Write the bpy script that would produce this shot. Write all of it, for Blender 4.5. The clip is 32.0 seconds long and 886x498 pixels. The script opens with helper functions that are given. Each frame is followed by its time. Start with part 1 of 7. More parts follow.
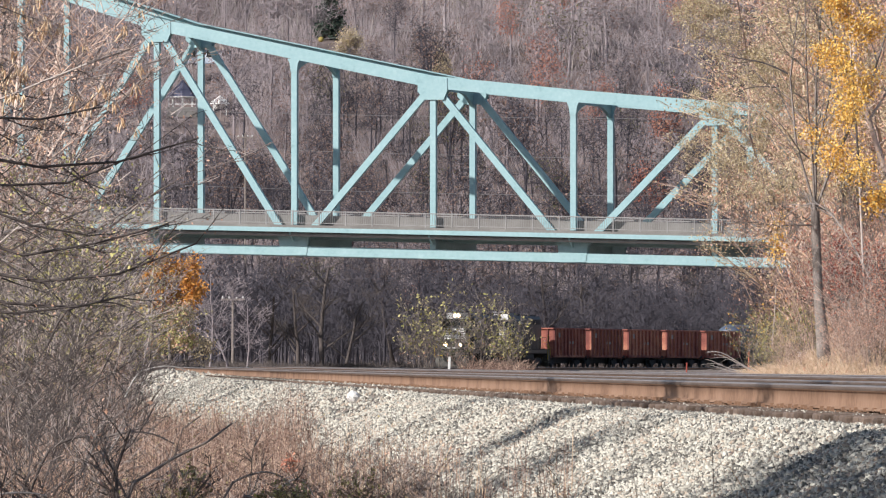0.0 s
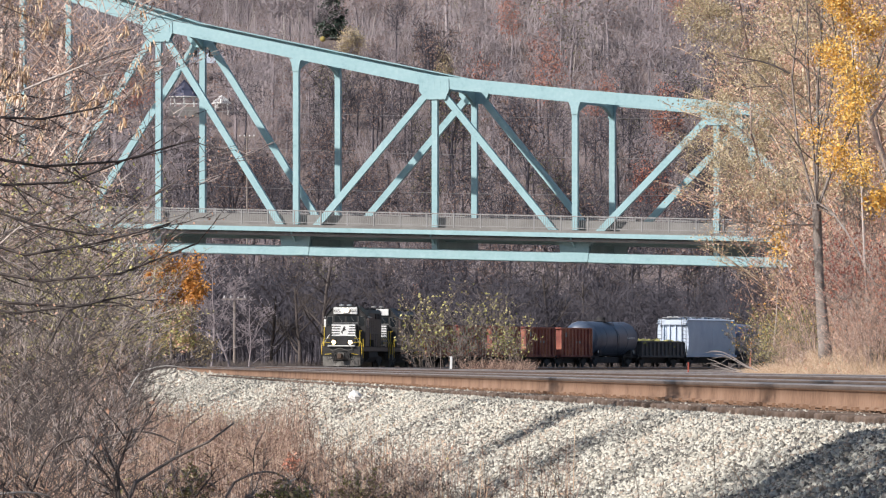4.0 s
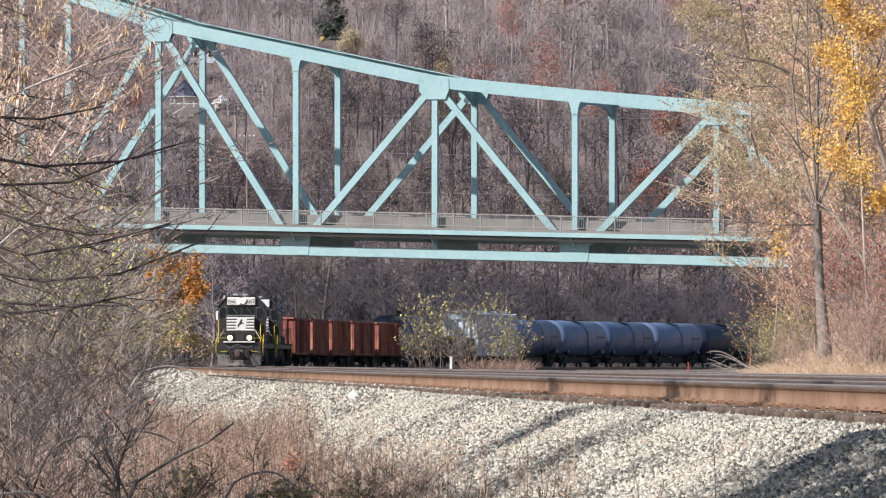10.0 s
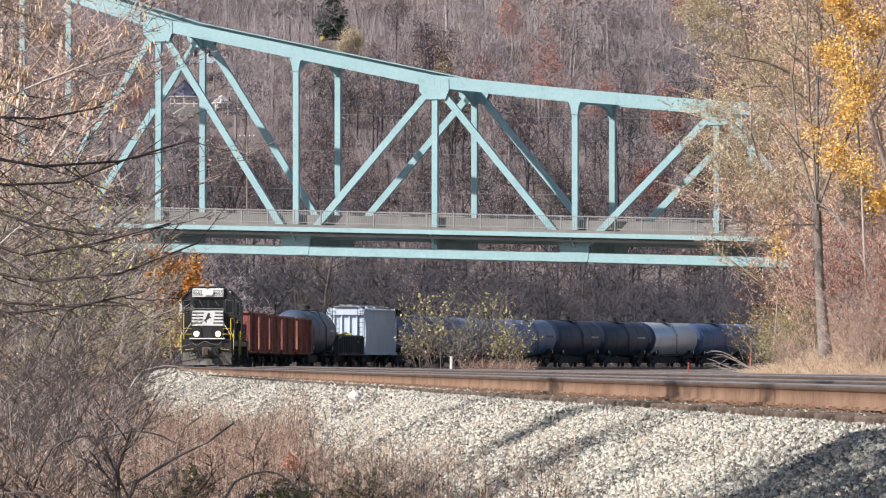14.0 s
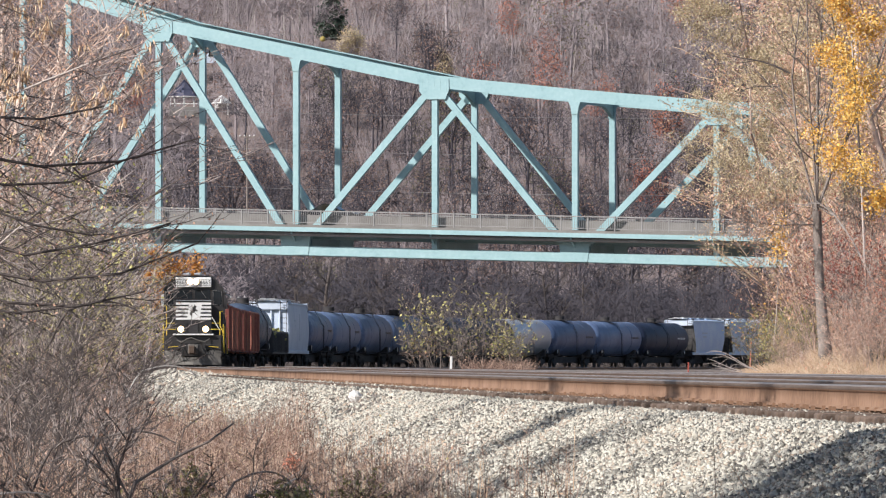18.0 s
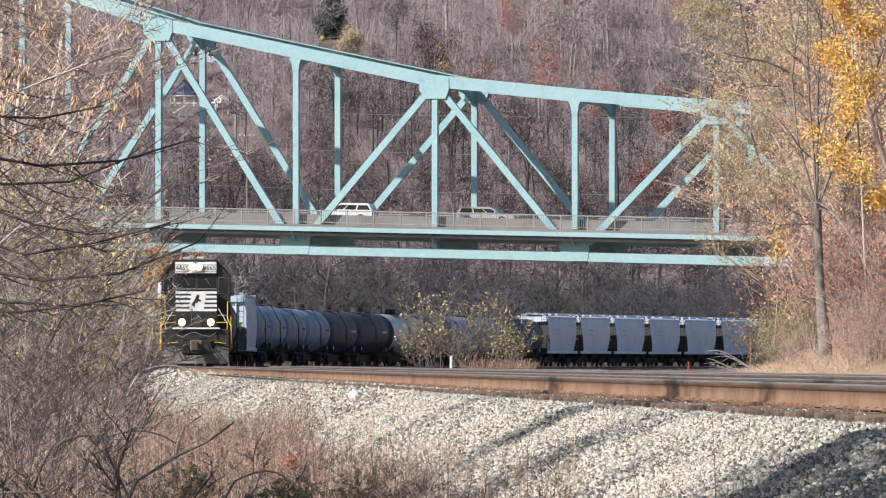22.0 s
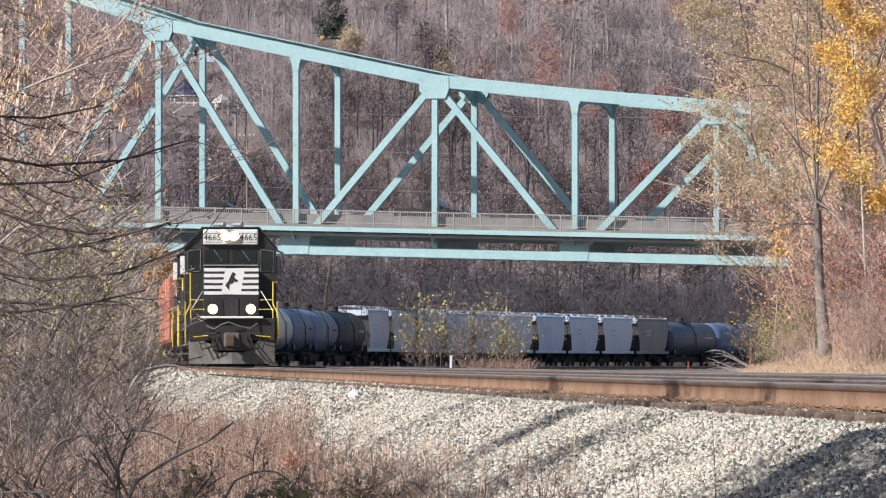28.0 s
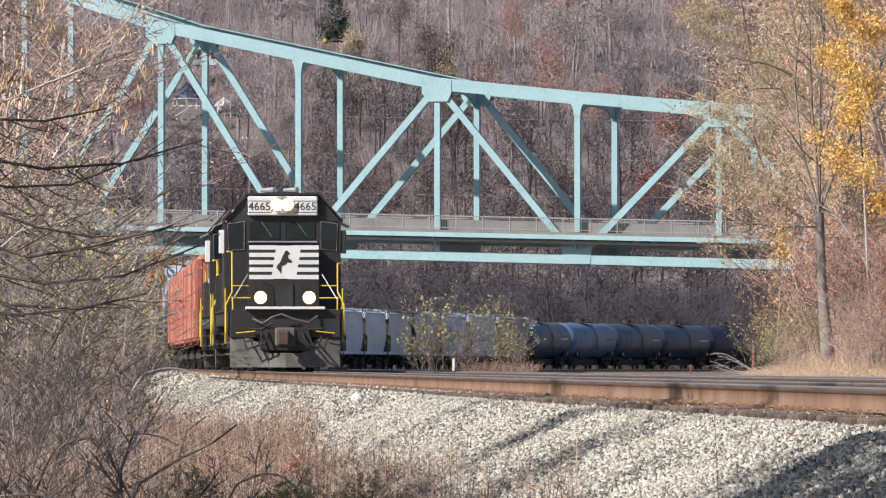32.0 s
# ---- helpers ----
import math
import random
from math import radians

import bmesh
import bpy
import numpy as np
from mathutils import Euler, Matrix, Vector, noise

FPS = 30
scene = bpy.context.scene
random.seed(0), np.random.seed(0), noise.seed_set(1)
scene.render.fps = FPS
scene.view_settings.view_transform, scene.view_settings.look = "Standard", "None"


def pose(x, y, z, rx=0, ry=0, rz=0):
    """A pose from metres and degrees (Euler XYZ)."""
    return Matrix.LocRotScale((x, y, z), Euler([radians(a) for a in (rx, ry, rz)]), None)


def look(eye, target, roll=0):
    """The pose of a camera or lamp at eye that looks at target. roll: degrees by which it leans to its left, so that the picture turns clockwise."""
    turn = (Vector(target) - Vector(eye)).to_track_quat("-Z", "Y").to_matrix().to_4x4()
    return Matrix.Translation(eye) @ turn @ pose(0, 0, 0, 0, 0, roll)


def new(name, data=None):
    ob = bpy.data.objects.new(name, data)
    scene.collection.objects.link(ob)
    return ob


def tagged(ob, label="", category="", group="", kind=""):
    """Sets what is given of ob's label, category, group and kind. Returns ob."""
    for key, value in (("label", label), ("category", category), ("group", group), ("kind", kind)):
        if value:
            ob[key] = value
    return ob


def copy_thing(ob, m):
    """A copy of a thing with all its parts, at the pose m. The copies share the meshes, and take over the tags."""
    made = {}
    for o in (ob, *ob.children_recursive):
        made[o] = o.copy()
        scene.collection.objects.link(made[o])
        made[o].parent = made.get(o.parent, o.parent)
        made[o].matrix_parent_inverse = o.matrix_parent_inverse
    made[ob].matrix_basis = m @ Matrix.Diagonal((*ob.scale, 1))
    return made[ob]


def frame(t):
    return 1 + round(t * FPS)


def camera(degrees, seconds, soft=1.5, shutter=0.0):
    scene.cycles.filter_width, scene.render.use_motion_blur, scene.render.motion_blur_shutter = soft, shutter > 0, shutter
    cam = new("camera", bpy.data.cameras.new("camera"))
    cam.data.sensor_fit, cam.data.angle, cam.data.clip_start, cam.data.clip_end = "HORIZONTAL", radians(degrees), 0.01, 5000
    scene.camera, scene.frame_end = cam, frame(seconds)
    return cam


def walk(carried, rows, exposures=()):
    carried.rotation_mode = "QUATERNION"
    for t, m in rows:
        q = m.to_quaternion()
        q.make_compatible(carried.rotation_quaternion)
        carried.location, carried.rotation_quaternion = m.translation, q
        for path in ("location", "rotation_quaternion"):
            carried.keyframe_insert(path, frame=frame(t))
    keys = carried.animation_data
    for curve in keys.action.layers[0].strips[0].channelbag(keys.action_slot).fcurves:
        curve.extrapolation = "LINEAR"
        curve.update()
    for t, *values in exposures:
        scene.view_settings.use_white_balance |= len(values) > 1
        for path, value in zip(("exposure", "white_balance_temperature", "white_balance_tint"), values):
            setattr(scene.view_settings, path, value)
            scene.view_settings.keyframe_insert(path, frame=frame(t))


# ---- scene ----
cam = camera(6.276, 32.0, soft=1.2)

FOCAL = 784 / math.tan(radians(6.276 / 2))
EYE = (0.0, 0.0, 0.168)
PITCH = 0.8053


def aim(dx, dy):
    """The camera's pose, turned by a small pan (dx) and tilt (dy) of its lens."""
    return pose(*EYE, 90 + PITCH + math.degrees(dy / FOCAL), 0, math.degrees(dx / FOCAL))


walk(cam, [(t, aim(dx, dy)) for t, dx, dy in (
    (0.0, -3.0, 0.8), (0.5, -2.8, 1.0), (1.0, -1.8, 1.2), (1.5, -1.5, 1.1), (2.0, -0.5, 0.9), (2.5, -0.2, 0.6),
    (3.0, 0.0, 0.2), (6.0, 0.0, 0.2), (9.0, -0.2, 0.1), (11.0, 0.1, 0.2), (14.0, 0.0, 0.0), (17.0, 0.1, 0.2),
    (20.0, -0.1, -0.5), (22.0, 0.0, -1.0), (24.0, -0.1, -1.3), (25.5, -0.3, -1.3), (28.0, -0.1, -1.4),
    (29.0, -0.3, -1.1), (29.6, -0.6, -1.8), (30.0, 0.0, -1.8), (30.5, 0.0, -1.2), (31.0, 1.5, -0.9),
    (31.5, 1.7, -4.0), (32.0, 4.4, 3.9))], exposures=((0.0, -0.02), (9.0, 0.0), (25.5, 0.02), (28.0, 0.0), (32.0, -0.04)))

# ---- light ----
SUN_AZ, SUN_EL = radians(232), radians(34)   # compass bearing of the sun, clockwise from +y
world = bpy.data.worlds.new("sky")
scene.world = world
world.use_nodes = True
sky = world.node_tree.nodes.new("ShaderNodeTexSky")
sky.sky_type, sky.ozone_density, sky.sun_disc, sky.sun_elevation, sky.sun_rotation = "NISHITA", 3.0, False, SUN_EL, SUN_AZ
world.node_tree.links.new(sky.outputs[0], world.node_tree.nodes["Background"].inputs[0])
world.node_tree.nodes["Background"].inputs[1].default_value = 0.08
sun = new("sun", bpy.data.lights.new("sun", "SUN"))
sun.data.energy, sun.data.angle, sun.data.color = 5.6, radians(0.6), (1.0, 0.945, 0.905)
sun_way = Vector((math.sin(SUN_AZ) * math.cos(SUN_EL), math.cos(SUN_AZ) * math.cos(SUN_EL), math.sin(SUN_EL)))
sun.matrix_world = look(sun_way * 50, (0, 0, 0))

# ---- materials ----
def material(name, colours, rough=0.7, metal=0.0, scale=8.0, fine=60.0, bump=0.15, vary=0.0, spread=(0.35, 0.65), fine_mix=0.35, island=False, coat=0.0):
    """Two or three colours mixed by a coarse and a fine noise in the thing's own space, with relief."""
    m = bpy.data.materials.new(name)
    m.use_nodes = True
    nt = m.node_tree
    n, l = nt.nodes, nt.links
    b = n["Principled BSDF"]
    b.inputs["Roughness"].default_value, b.inputs["Metallic"].default_value = rough, metal
    b.inputs["Coat Weight"].default_value = coat
    co = n.new("ShaderNodeTexCoord")
    a = n.new("ShaderNodeTexNoise")
    a.inputs["Scale"].default_value, a.inputs["Detail"].default_value = scale, 5
    f = n.new("ShaderNodeTexNoise")
    f.inputs["Scale"].default_value, f.inputs["Detail"].default_value = fine, 3
    l.new(co.outputs["Object"], a.inputs["Vector"])
    l.new(co.outputs["Object"], f.inputs["Vector"])
    mix = n.new("ShaderNodeMix")
    mix.inputs[0].default_value = fine_mix
    l.new(a.outputs["Fac"], mix.inputs[2])
    l.new(f.outputs["Fac"], mix.inputs[3])
    value = mix.outputs[0]
    if vary:
        r = n.new("ShaderNodeNewGeometry" if island else "ShaderNodeObjectInfo")
        mad = n.new("ShaderNodeMath")
        mad.operation = "MULTIPLY_ADD"
        l.new(r.outputs["Random Per Island" if island else "Random"], mad.inputs[0])
        mad.inputs[1].default_value = vary
        add = n.new("ShaderNodeMath")
        add.operation = "SUBTRACT"
        l.new(value, add.inputs[0])
        add.inputs[1].default_value = vary / 2
        l.new(add.outputs[0], mad.inputs[2])
        value = mad.outputs[0]
    ramp = n.new("ShaderNodeValToRGB")
    e = ramp.color_ramp.elements
    e[0].position, e[1].position = spread
    e[0].color, e[1].color = (*colours[0], 1), (*colours[-1], 1)
    for i, c in enumerate(colours[1:-1]):
        k = e.new(spread[0] + (spread[1] - spread[0]) * (i + 1) / (len(colours) - 1))
        k.color = (*c, 1)
    l.new(value, ramp.inputs[0])
    l.new(ramp.outputs[0], b.inputs["Base Color"])
    if bump:
        bp = n.new("ShaderNodeBump")
        bp.inputs["Strength"].default_value, bp.inputs["Distance"].default_value = bump, 0.02
        l.new(f.outputs["Fac"], bp.inputs["Height"])
        l.new(bp.outputs[0], b.inputs["Normal"])
    return m


def lamp_glass(name, colour, strength):
    m = bpy.data.materials.new(name)
    m.use_nodes = True
    b = m.node_tree.nodes["Principled BSDF"]
    b.inputs["Base Color"].default_value = (*colour, 1)
    b.inputs["Emission Color"].default_value, b.inputs["Emission Strength"].default_value = (*colour, 1), strength
    return m


TEAL = material("teal_paint", ((0.225, 0.37, 0.395), (0.30, 0.475, 0.50), (0.335, 0.51, 0.535), (0.41, 0.58, 0.595)), 0.5, 0, 0.5, 3.5, 0.05, 0.0, (0.28, 0.72), 0.45)
# Darker teal for the cross members and floor steel.
TEAL_DARK = material("teal_paint_darker", ((0.22, 0.36, 0.37), (0.32, 0.48, 0.49)), 0.55, 0, 0.5, 6, 0.05)
STEEL_GREY = material("galvanised_steel", ((0.24, 0.235, 0.23), (0.34, 0.335, 0.33)), 0.55, 0.2, 2, 20, 0.05)
CONCRETE = material("concrete", ((0.17, 0.16, 0.15), (0.27, 0.26, 0.245)), 0.9, 0, 0.6, 12, 0.2)
ASPHALT = material("asphalt", ((0.04, 0.04, 0.04), (0.07, 0.07, 0.07)), 0.9, 0, 0.6, 30, 0.2)
RUST = material("rail_rust", ((0.165, 0.092, 0.056), (0.27, 0.162, 0.102), (0.33, 0.21, 0.145)), 0.85, 0, 0.9, 14, 0.1)
RAILTOP = material("rail_head_steel", ((0.40, 0.335, 0.30), (0.62, 0.56, 0.52)), 0.34, 0.7, 1, 30, 0.02)
RAILSIDE = material("rail_head_side", ((0.11, 0.078, 0.062), (0.21, 0.165, 0.14)), 0.6, 0.2, 0.8, 20, 0.05)
TIE = material("old_tie_wood", ((0.08, 0.055, 0.04), (0.19, 0.14, 0.11)), 0.9, 0, 3, 30, 0.4, 0.3)
STONE = material("ballast_stone", ((0.12, 0.114, 0.100), (0.28, 0.266, 0.228), (0.47, 0.448, 0.384), (0.61, 0.585, 0.50), (0.70, 0.675, 0.585), (0.45, 0.365, 0.285)), 0.9, 0, 0.45, 25, 0.3, 0.8, (0.13, 0.87), 0.15, True)
BED = material("ballast_bed", ((0.17, 0.135, 0.115), (0.37, 0.31, 0.265)), 0.95, 0, 1.2, 30, 1.0)
EARTH = material("leaf_litter_ground", ((0.105, 0.082, 0.075), (0.19, 0.148, 0.133), (0.26, 0.20, 0.178)), 0.95, 0, 0.06, 1.2, 0.5)
BARK = material("bark_grey", ((0.11, 0.09, 0.078), (0.26, 0.22, 0.195), (0.40, 0.345, 0.31)), 0.9, 0, 3, 18, 0.9, 0.0, (0.3, 0.7), 0.55)
BARK_PALE = material("bark_pale", ((0.34, 0.30, 0.275), (0.50, 0.46, 0.43)), 0.9, 0, 4, 25, 0.3)
BARK_DARK = material("bark_dark", ((0.06, 0.05, 0.046), (0.14, 0.115, 0.105)), 0.9, 0, 4, 25, 0.5)
# Lilac-grey, low-contrast twigs: the distance haze is put into this colour.
WOODS = material("hazy_bare_twigs", ((0.255, 0.22, 0.234), (0.325, 0.28, 0.290), (0.42, 0.368, 0.375)), 0.9, 0, 0.014, 0.25, 0.0, 0.22, (0.27, 0.72), 0.3, True)
# Darker copy of these twigs; its colour carries the hill foot's shade.
WOODS_SHADED = material("shaded_bare_twigs", ((0.048, 0.044, 0.055), (0.067, 0.061, 0.074), (0.091, 0.083, 0.097)), 0.9, 0, 0.03, 0.3, 0.0, 0.25, (0.2, 0.8), 0.4, True)
WOODS_BROWN = material("far_brown_leaves", ((0.20, 0.125, 0.10), (0.32, 0.21, 0.17)), 0.9, 0, 0.03, 0.3, 0.0, 0.5, (0.2, 0.8), 0.4, True)
WOODS_RED = material("far_rust_leaves", ((0.34, 0.115, 0.085), (0.50, 0.19, 0.125), (0.52, 0.29, 0.20)), 0.9, 0, 0.03, 0.3, 0.0, 0.5, (0.2, 0.8), 0.4, True)
WOODS_OLIVE = material("far_olive_leaves", ((0.10, 0.10, 0.05), (0.20, 0.18, 0.08)), 0.9, 0, 0.03, 0.3, 0.0, 0.5, (0.2, 0.8), 0.4, True)
NEEDLES = material("spruce_needles", ((0.035, 0.06, 0.045), (0.075, 0.11, 0.08)), 0.9, 0, 1, 8, 0.0, 0.3, island=True)
LEAF_YELLOW = material("leaves_yellow", ((0.66, 0.33, 0.05), (0.88, 0.52, 0.10), (0.92, 0.66, 0.24)), 0.7, 0, 0.6, 6, 0.0, 0.7, (0.2, 0.8), 0.3, True)
LEAF_OLIVE = material("leaves_olive", ((0.36, 0.28, 0.15), (0.56, 0.45, 0.27), (0.66, 0.56, 0.38)), 0.8, 0, 0.6, 6, 0.0, 0.7, (0.2, 0.8), 0.3, True)
LEAF_RUST = material("leaves_rust", ((0.46, 0.235, 0.155), (0.70, 0.425, 0.295), (0.82, 0.57, 0.44)), 0.8, 0, 0.6, 6, 0.0, 0.7, (0.2, 0.8), 0.3, True)
LEAF_RED = material("leaves_red", ((0.30, 0.06, 0.04), (0.45, 0.11, 0.08)), 0.8, 0, 0.6, 6, 0.0, 0.7, (0.2, 0.8), 0.3, True)
LEAF_ORANGE = material("leaves_orange", ((0.48, 0.20, 0.04), (0.70, 0.34, 0.08)), 0.8, 0, 0.6, 6, 0.0, 0.7, (0.2, 0.8), 0.3, True)
LEAF_DEEP = material("leaves_deep_green", ((0.05, 0.065, 0.03), (0.11, 0.12, 0.05), (0.17, 0.16, 0.07)), 0.8, 0, 0.6, 6, 0.0, 0.7, (0.2, 0.8), 0.3, True)
LEAF_CORAL = material("leaves_coral", ((0.50, 0.15, 0.095), (0.74, 0.30, 0.19), (0.82, 0.45, 0.31)), 0.8, 0, 0.6, 6, 0.0, 0.7, (0.2, 0.8), 0.3, True)
LEAF_GREEN = material("leaves_green", ((0.22, 0.22, 0.07), (0.46, 0.43, 0.15), (0.60, 0.54, 0.24)), 0.8, 0, 0.6, 6, 0.0, 0.7, (0.2, 0.8), 0.3, True)
STALK = material("dry_stalks", ((0.075, 0.045, 0.035), (0.26, 0.158, 0.120), (0.55, 0.40, 0.31)), 0.9, 0, 0.5, 8, 0.0, 0.8, (0.2, 0.8), 0.3, True)
STRAW = material("dry_grass", ((0.48, 0.32, 0.205), (0.68, 0.49, 0.335), (0.80, 0.64, 0.47)), 0.9, 0, 0.5, 8, 0.0, 0.7, (0.2, 0.8), 0.3, True)
BRUSH = material("brush_twigs", ((0.065, 0.053, 0.049), (0.22, 0.182, 0.165), (0.52, 0.45, 0.41)), 0.9, 0, 0.5, 8, 0.0, 0.8, (0.2, 0.8), 0.3, True)
POD = material("dry_seed_pods", ((0.46, 0.28, 0.16), (0.70, 0.48, 0.30), (0.84, 0.66, 0.46)), 0.8, 0, 2, 8, 0.0, 0.8, (0.2, 0.8), 0.3, True)
TWIG_TAN = material("reddish_tan_twigs", ((0.28, 0.19, 0.155), (0.56, 0.40, 0.325), (0.77, 0.60, 0.50)), 0.9, 0, 0.5, 8, 0.0, 0.8, (0.2, 0.8), 0.3, True)

BLACK = material("black_locomotive_paint", ((0.022, 0.021, 0.021), (0.045, 0.042, 0.040)), 0.45, 0, 0.8, 14, 0.04)
GRIME = material("grimy_running_gear", ((0.026, 0.025, 0.028), (0.062, 0.058, 0.058)), 0.8, 0.1, 1.5, 20, 0.2)
PLOW = material("dusty_grey_plow", ((0.085, 0.080, 0.072), (0.18, 0.17, 0.155)), 0.75, 0.1, 1.5, 20, 0.1)
WHITE = material("white_paint", ((0.72, 0.72, 0.70), (0.82, 0.82, 0.80)), 0.5, 0, 2, 20, 0.03)
YELLOW = material("yellow_handrail_paint", ((0.66, 0.46, 0.03), (0.80, 0.60, 0.06)), 0.5, 0, 3, 20, 0.03)
BALL_YELLOW = material("faded_yellow_ball", ((0.28, 0.22, 0.06), (0.38, 0.30, 0.09)), 0.7, 0, 3, 20, 0.03)
SILVER = material("aluminium_trim", ((0.55, 0.55, 0.55), (0.70, 0.70, 0.70)), 0.35, 0.7, 3, 20, 0.03)
WINDOW = material("dark_window_glass", ((0.012, 0.016, 0.02), (0.02, 0.025, 0.03)), 0.06, 0, 2, 4, 0.0)
RED_CAR = material("oxide_red_gondola_paint", ((0.21, 0.062, 0.050), (0.37, 0.122, 0.085), (0.56, 0.25, 0.155)), 0.75, 0, 0.7, 9, 0.15, 0.25)
GREY_TANK = material("grey_tank_paint", ((0.080, 0.122, 0.225), (0.130, 0.188, 0.325), (0.175, 0.24, 0.385)), 0.40, 0, 0.5, 6, 0.05, 0.3)
BLACK_TANK = material("black_tank_paint", ((0.013, 0.021, 0.045), (0.032, 0.045, 0.084)), 0.5, 0, 0.5, 6, 0.05, 0.2)
BLUE_TANK = material("slate_tank_paint", ((0.045, 0.064, 0.105), (0.085, 0.115, 0.17)), 0.4, 0, 0.5, 6, 0.05, 0.3)
SHINY_TANK = material("polished_tank_shell", ((0.62, 0.65, 0.70), (0.80, 0.82, 0.85)), 0.28, 0.4, 0.5, 6, 0.03)
HOPPER_GREY = material("grey_hopper_paint", ((0.55, 0.70, 0.93), (0.68, 0.82, 0.97), (0.74, 0.86, 0.97)), 0.36, 0, 0.5, 6, 0.06, 0.3)
HOPPER_TAN = material("tan_grey_hopper_paint", ((0.30, 0.28, 0.26), (0.42, 0.40, 0.37)), 0.6, 0, 0.5, 6, 0.06)
HOPPER_PALE = material("pale_hopper_paint", ((0.50, 0.58, 0.70), (0.64, 0.72, 0.82)), 0.55, 0, 0.5, 6, 0.06)
DARK_CAR = material("dark_gondola_paint", ((0.055, 0.056, 0.062), (0.12, 0.115, 0.11)), 0.7, 0, 0.7, 9, 0.1)
SCRAP = material("mixed_load", ((0.14, 0.14, 0.06), (0.36, 0.34, 0.12)), 0.9, 0, 1, 10, 0.3, 0.6, island=True)
TYRE = material("black_rubber", ((0.012, 0.012, 0.012), (0.03, 0.03, 0.03)), 0.85, 0, 5, 30, 0.1)
PAINT_WHITE = material("white_car_paint", ((0.74, 0.75, 0.76), (0.80, 0.80, 0.80)), 0.25, 0, 1, 10, 0.0, coat=0.6)
PAINT_SILVER = material("silver_car_paint", ((0.42, 0.43, 0.45), (0.52, 0.53, 0.55)), 0.28, 0.4, 1, 10, 0.0, coat=0.6)
PAINT_DARK = material("dark_car_paint", ((0.018, 0.02, 0.026), (0.04, 0.042, 0.05)), 0.25, 0.1, 1, 10, 0.0, coat=0.6)
PAINT_RED = material("dark_red_car_paint", ((0.16, 0.025, 0.025), (0.24, 0.04, 0.035)), 0.28, 0.1, 1, 10, 0.0, coat=0.6)
ROOF_BLUE = material("slate_blue_roof", ((0.06, 0.065, 0.11), (0.11, 0.115, 0.17)), 0.7, 0, 1, 8, 0.1)
HEADLIGHT = lamp_glass("headlight_lens", (1.0, 0.90, 0.66), 20)
DITCH = lamp_glass("ditch_light_lens", (1.0, 0.88, 0.62), 16)
# Warm emission for a disc round each lens, imitating the lamp's halo.
LAMP_GLOW = lamp_glass("lamp_glow_ring", (1.0, 0.66, 0.30), 1.7)


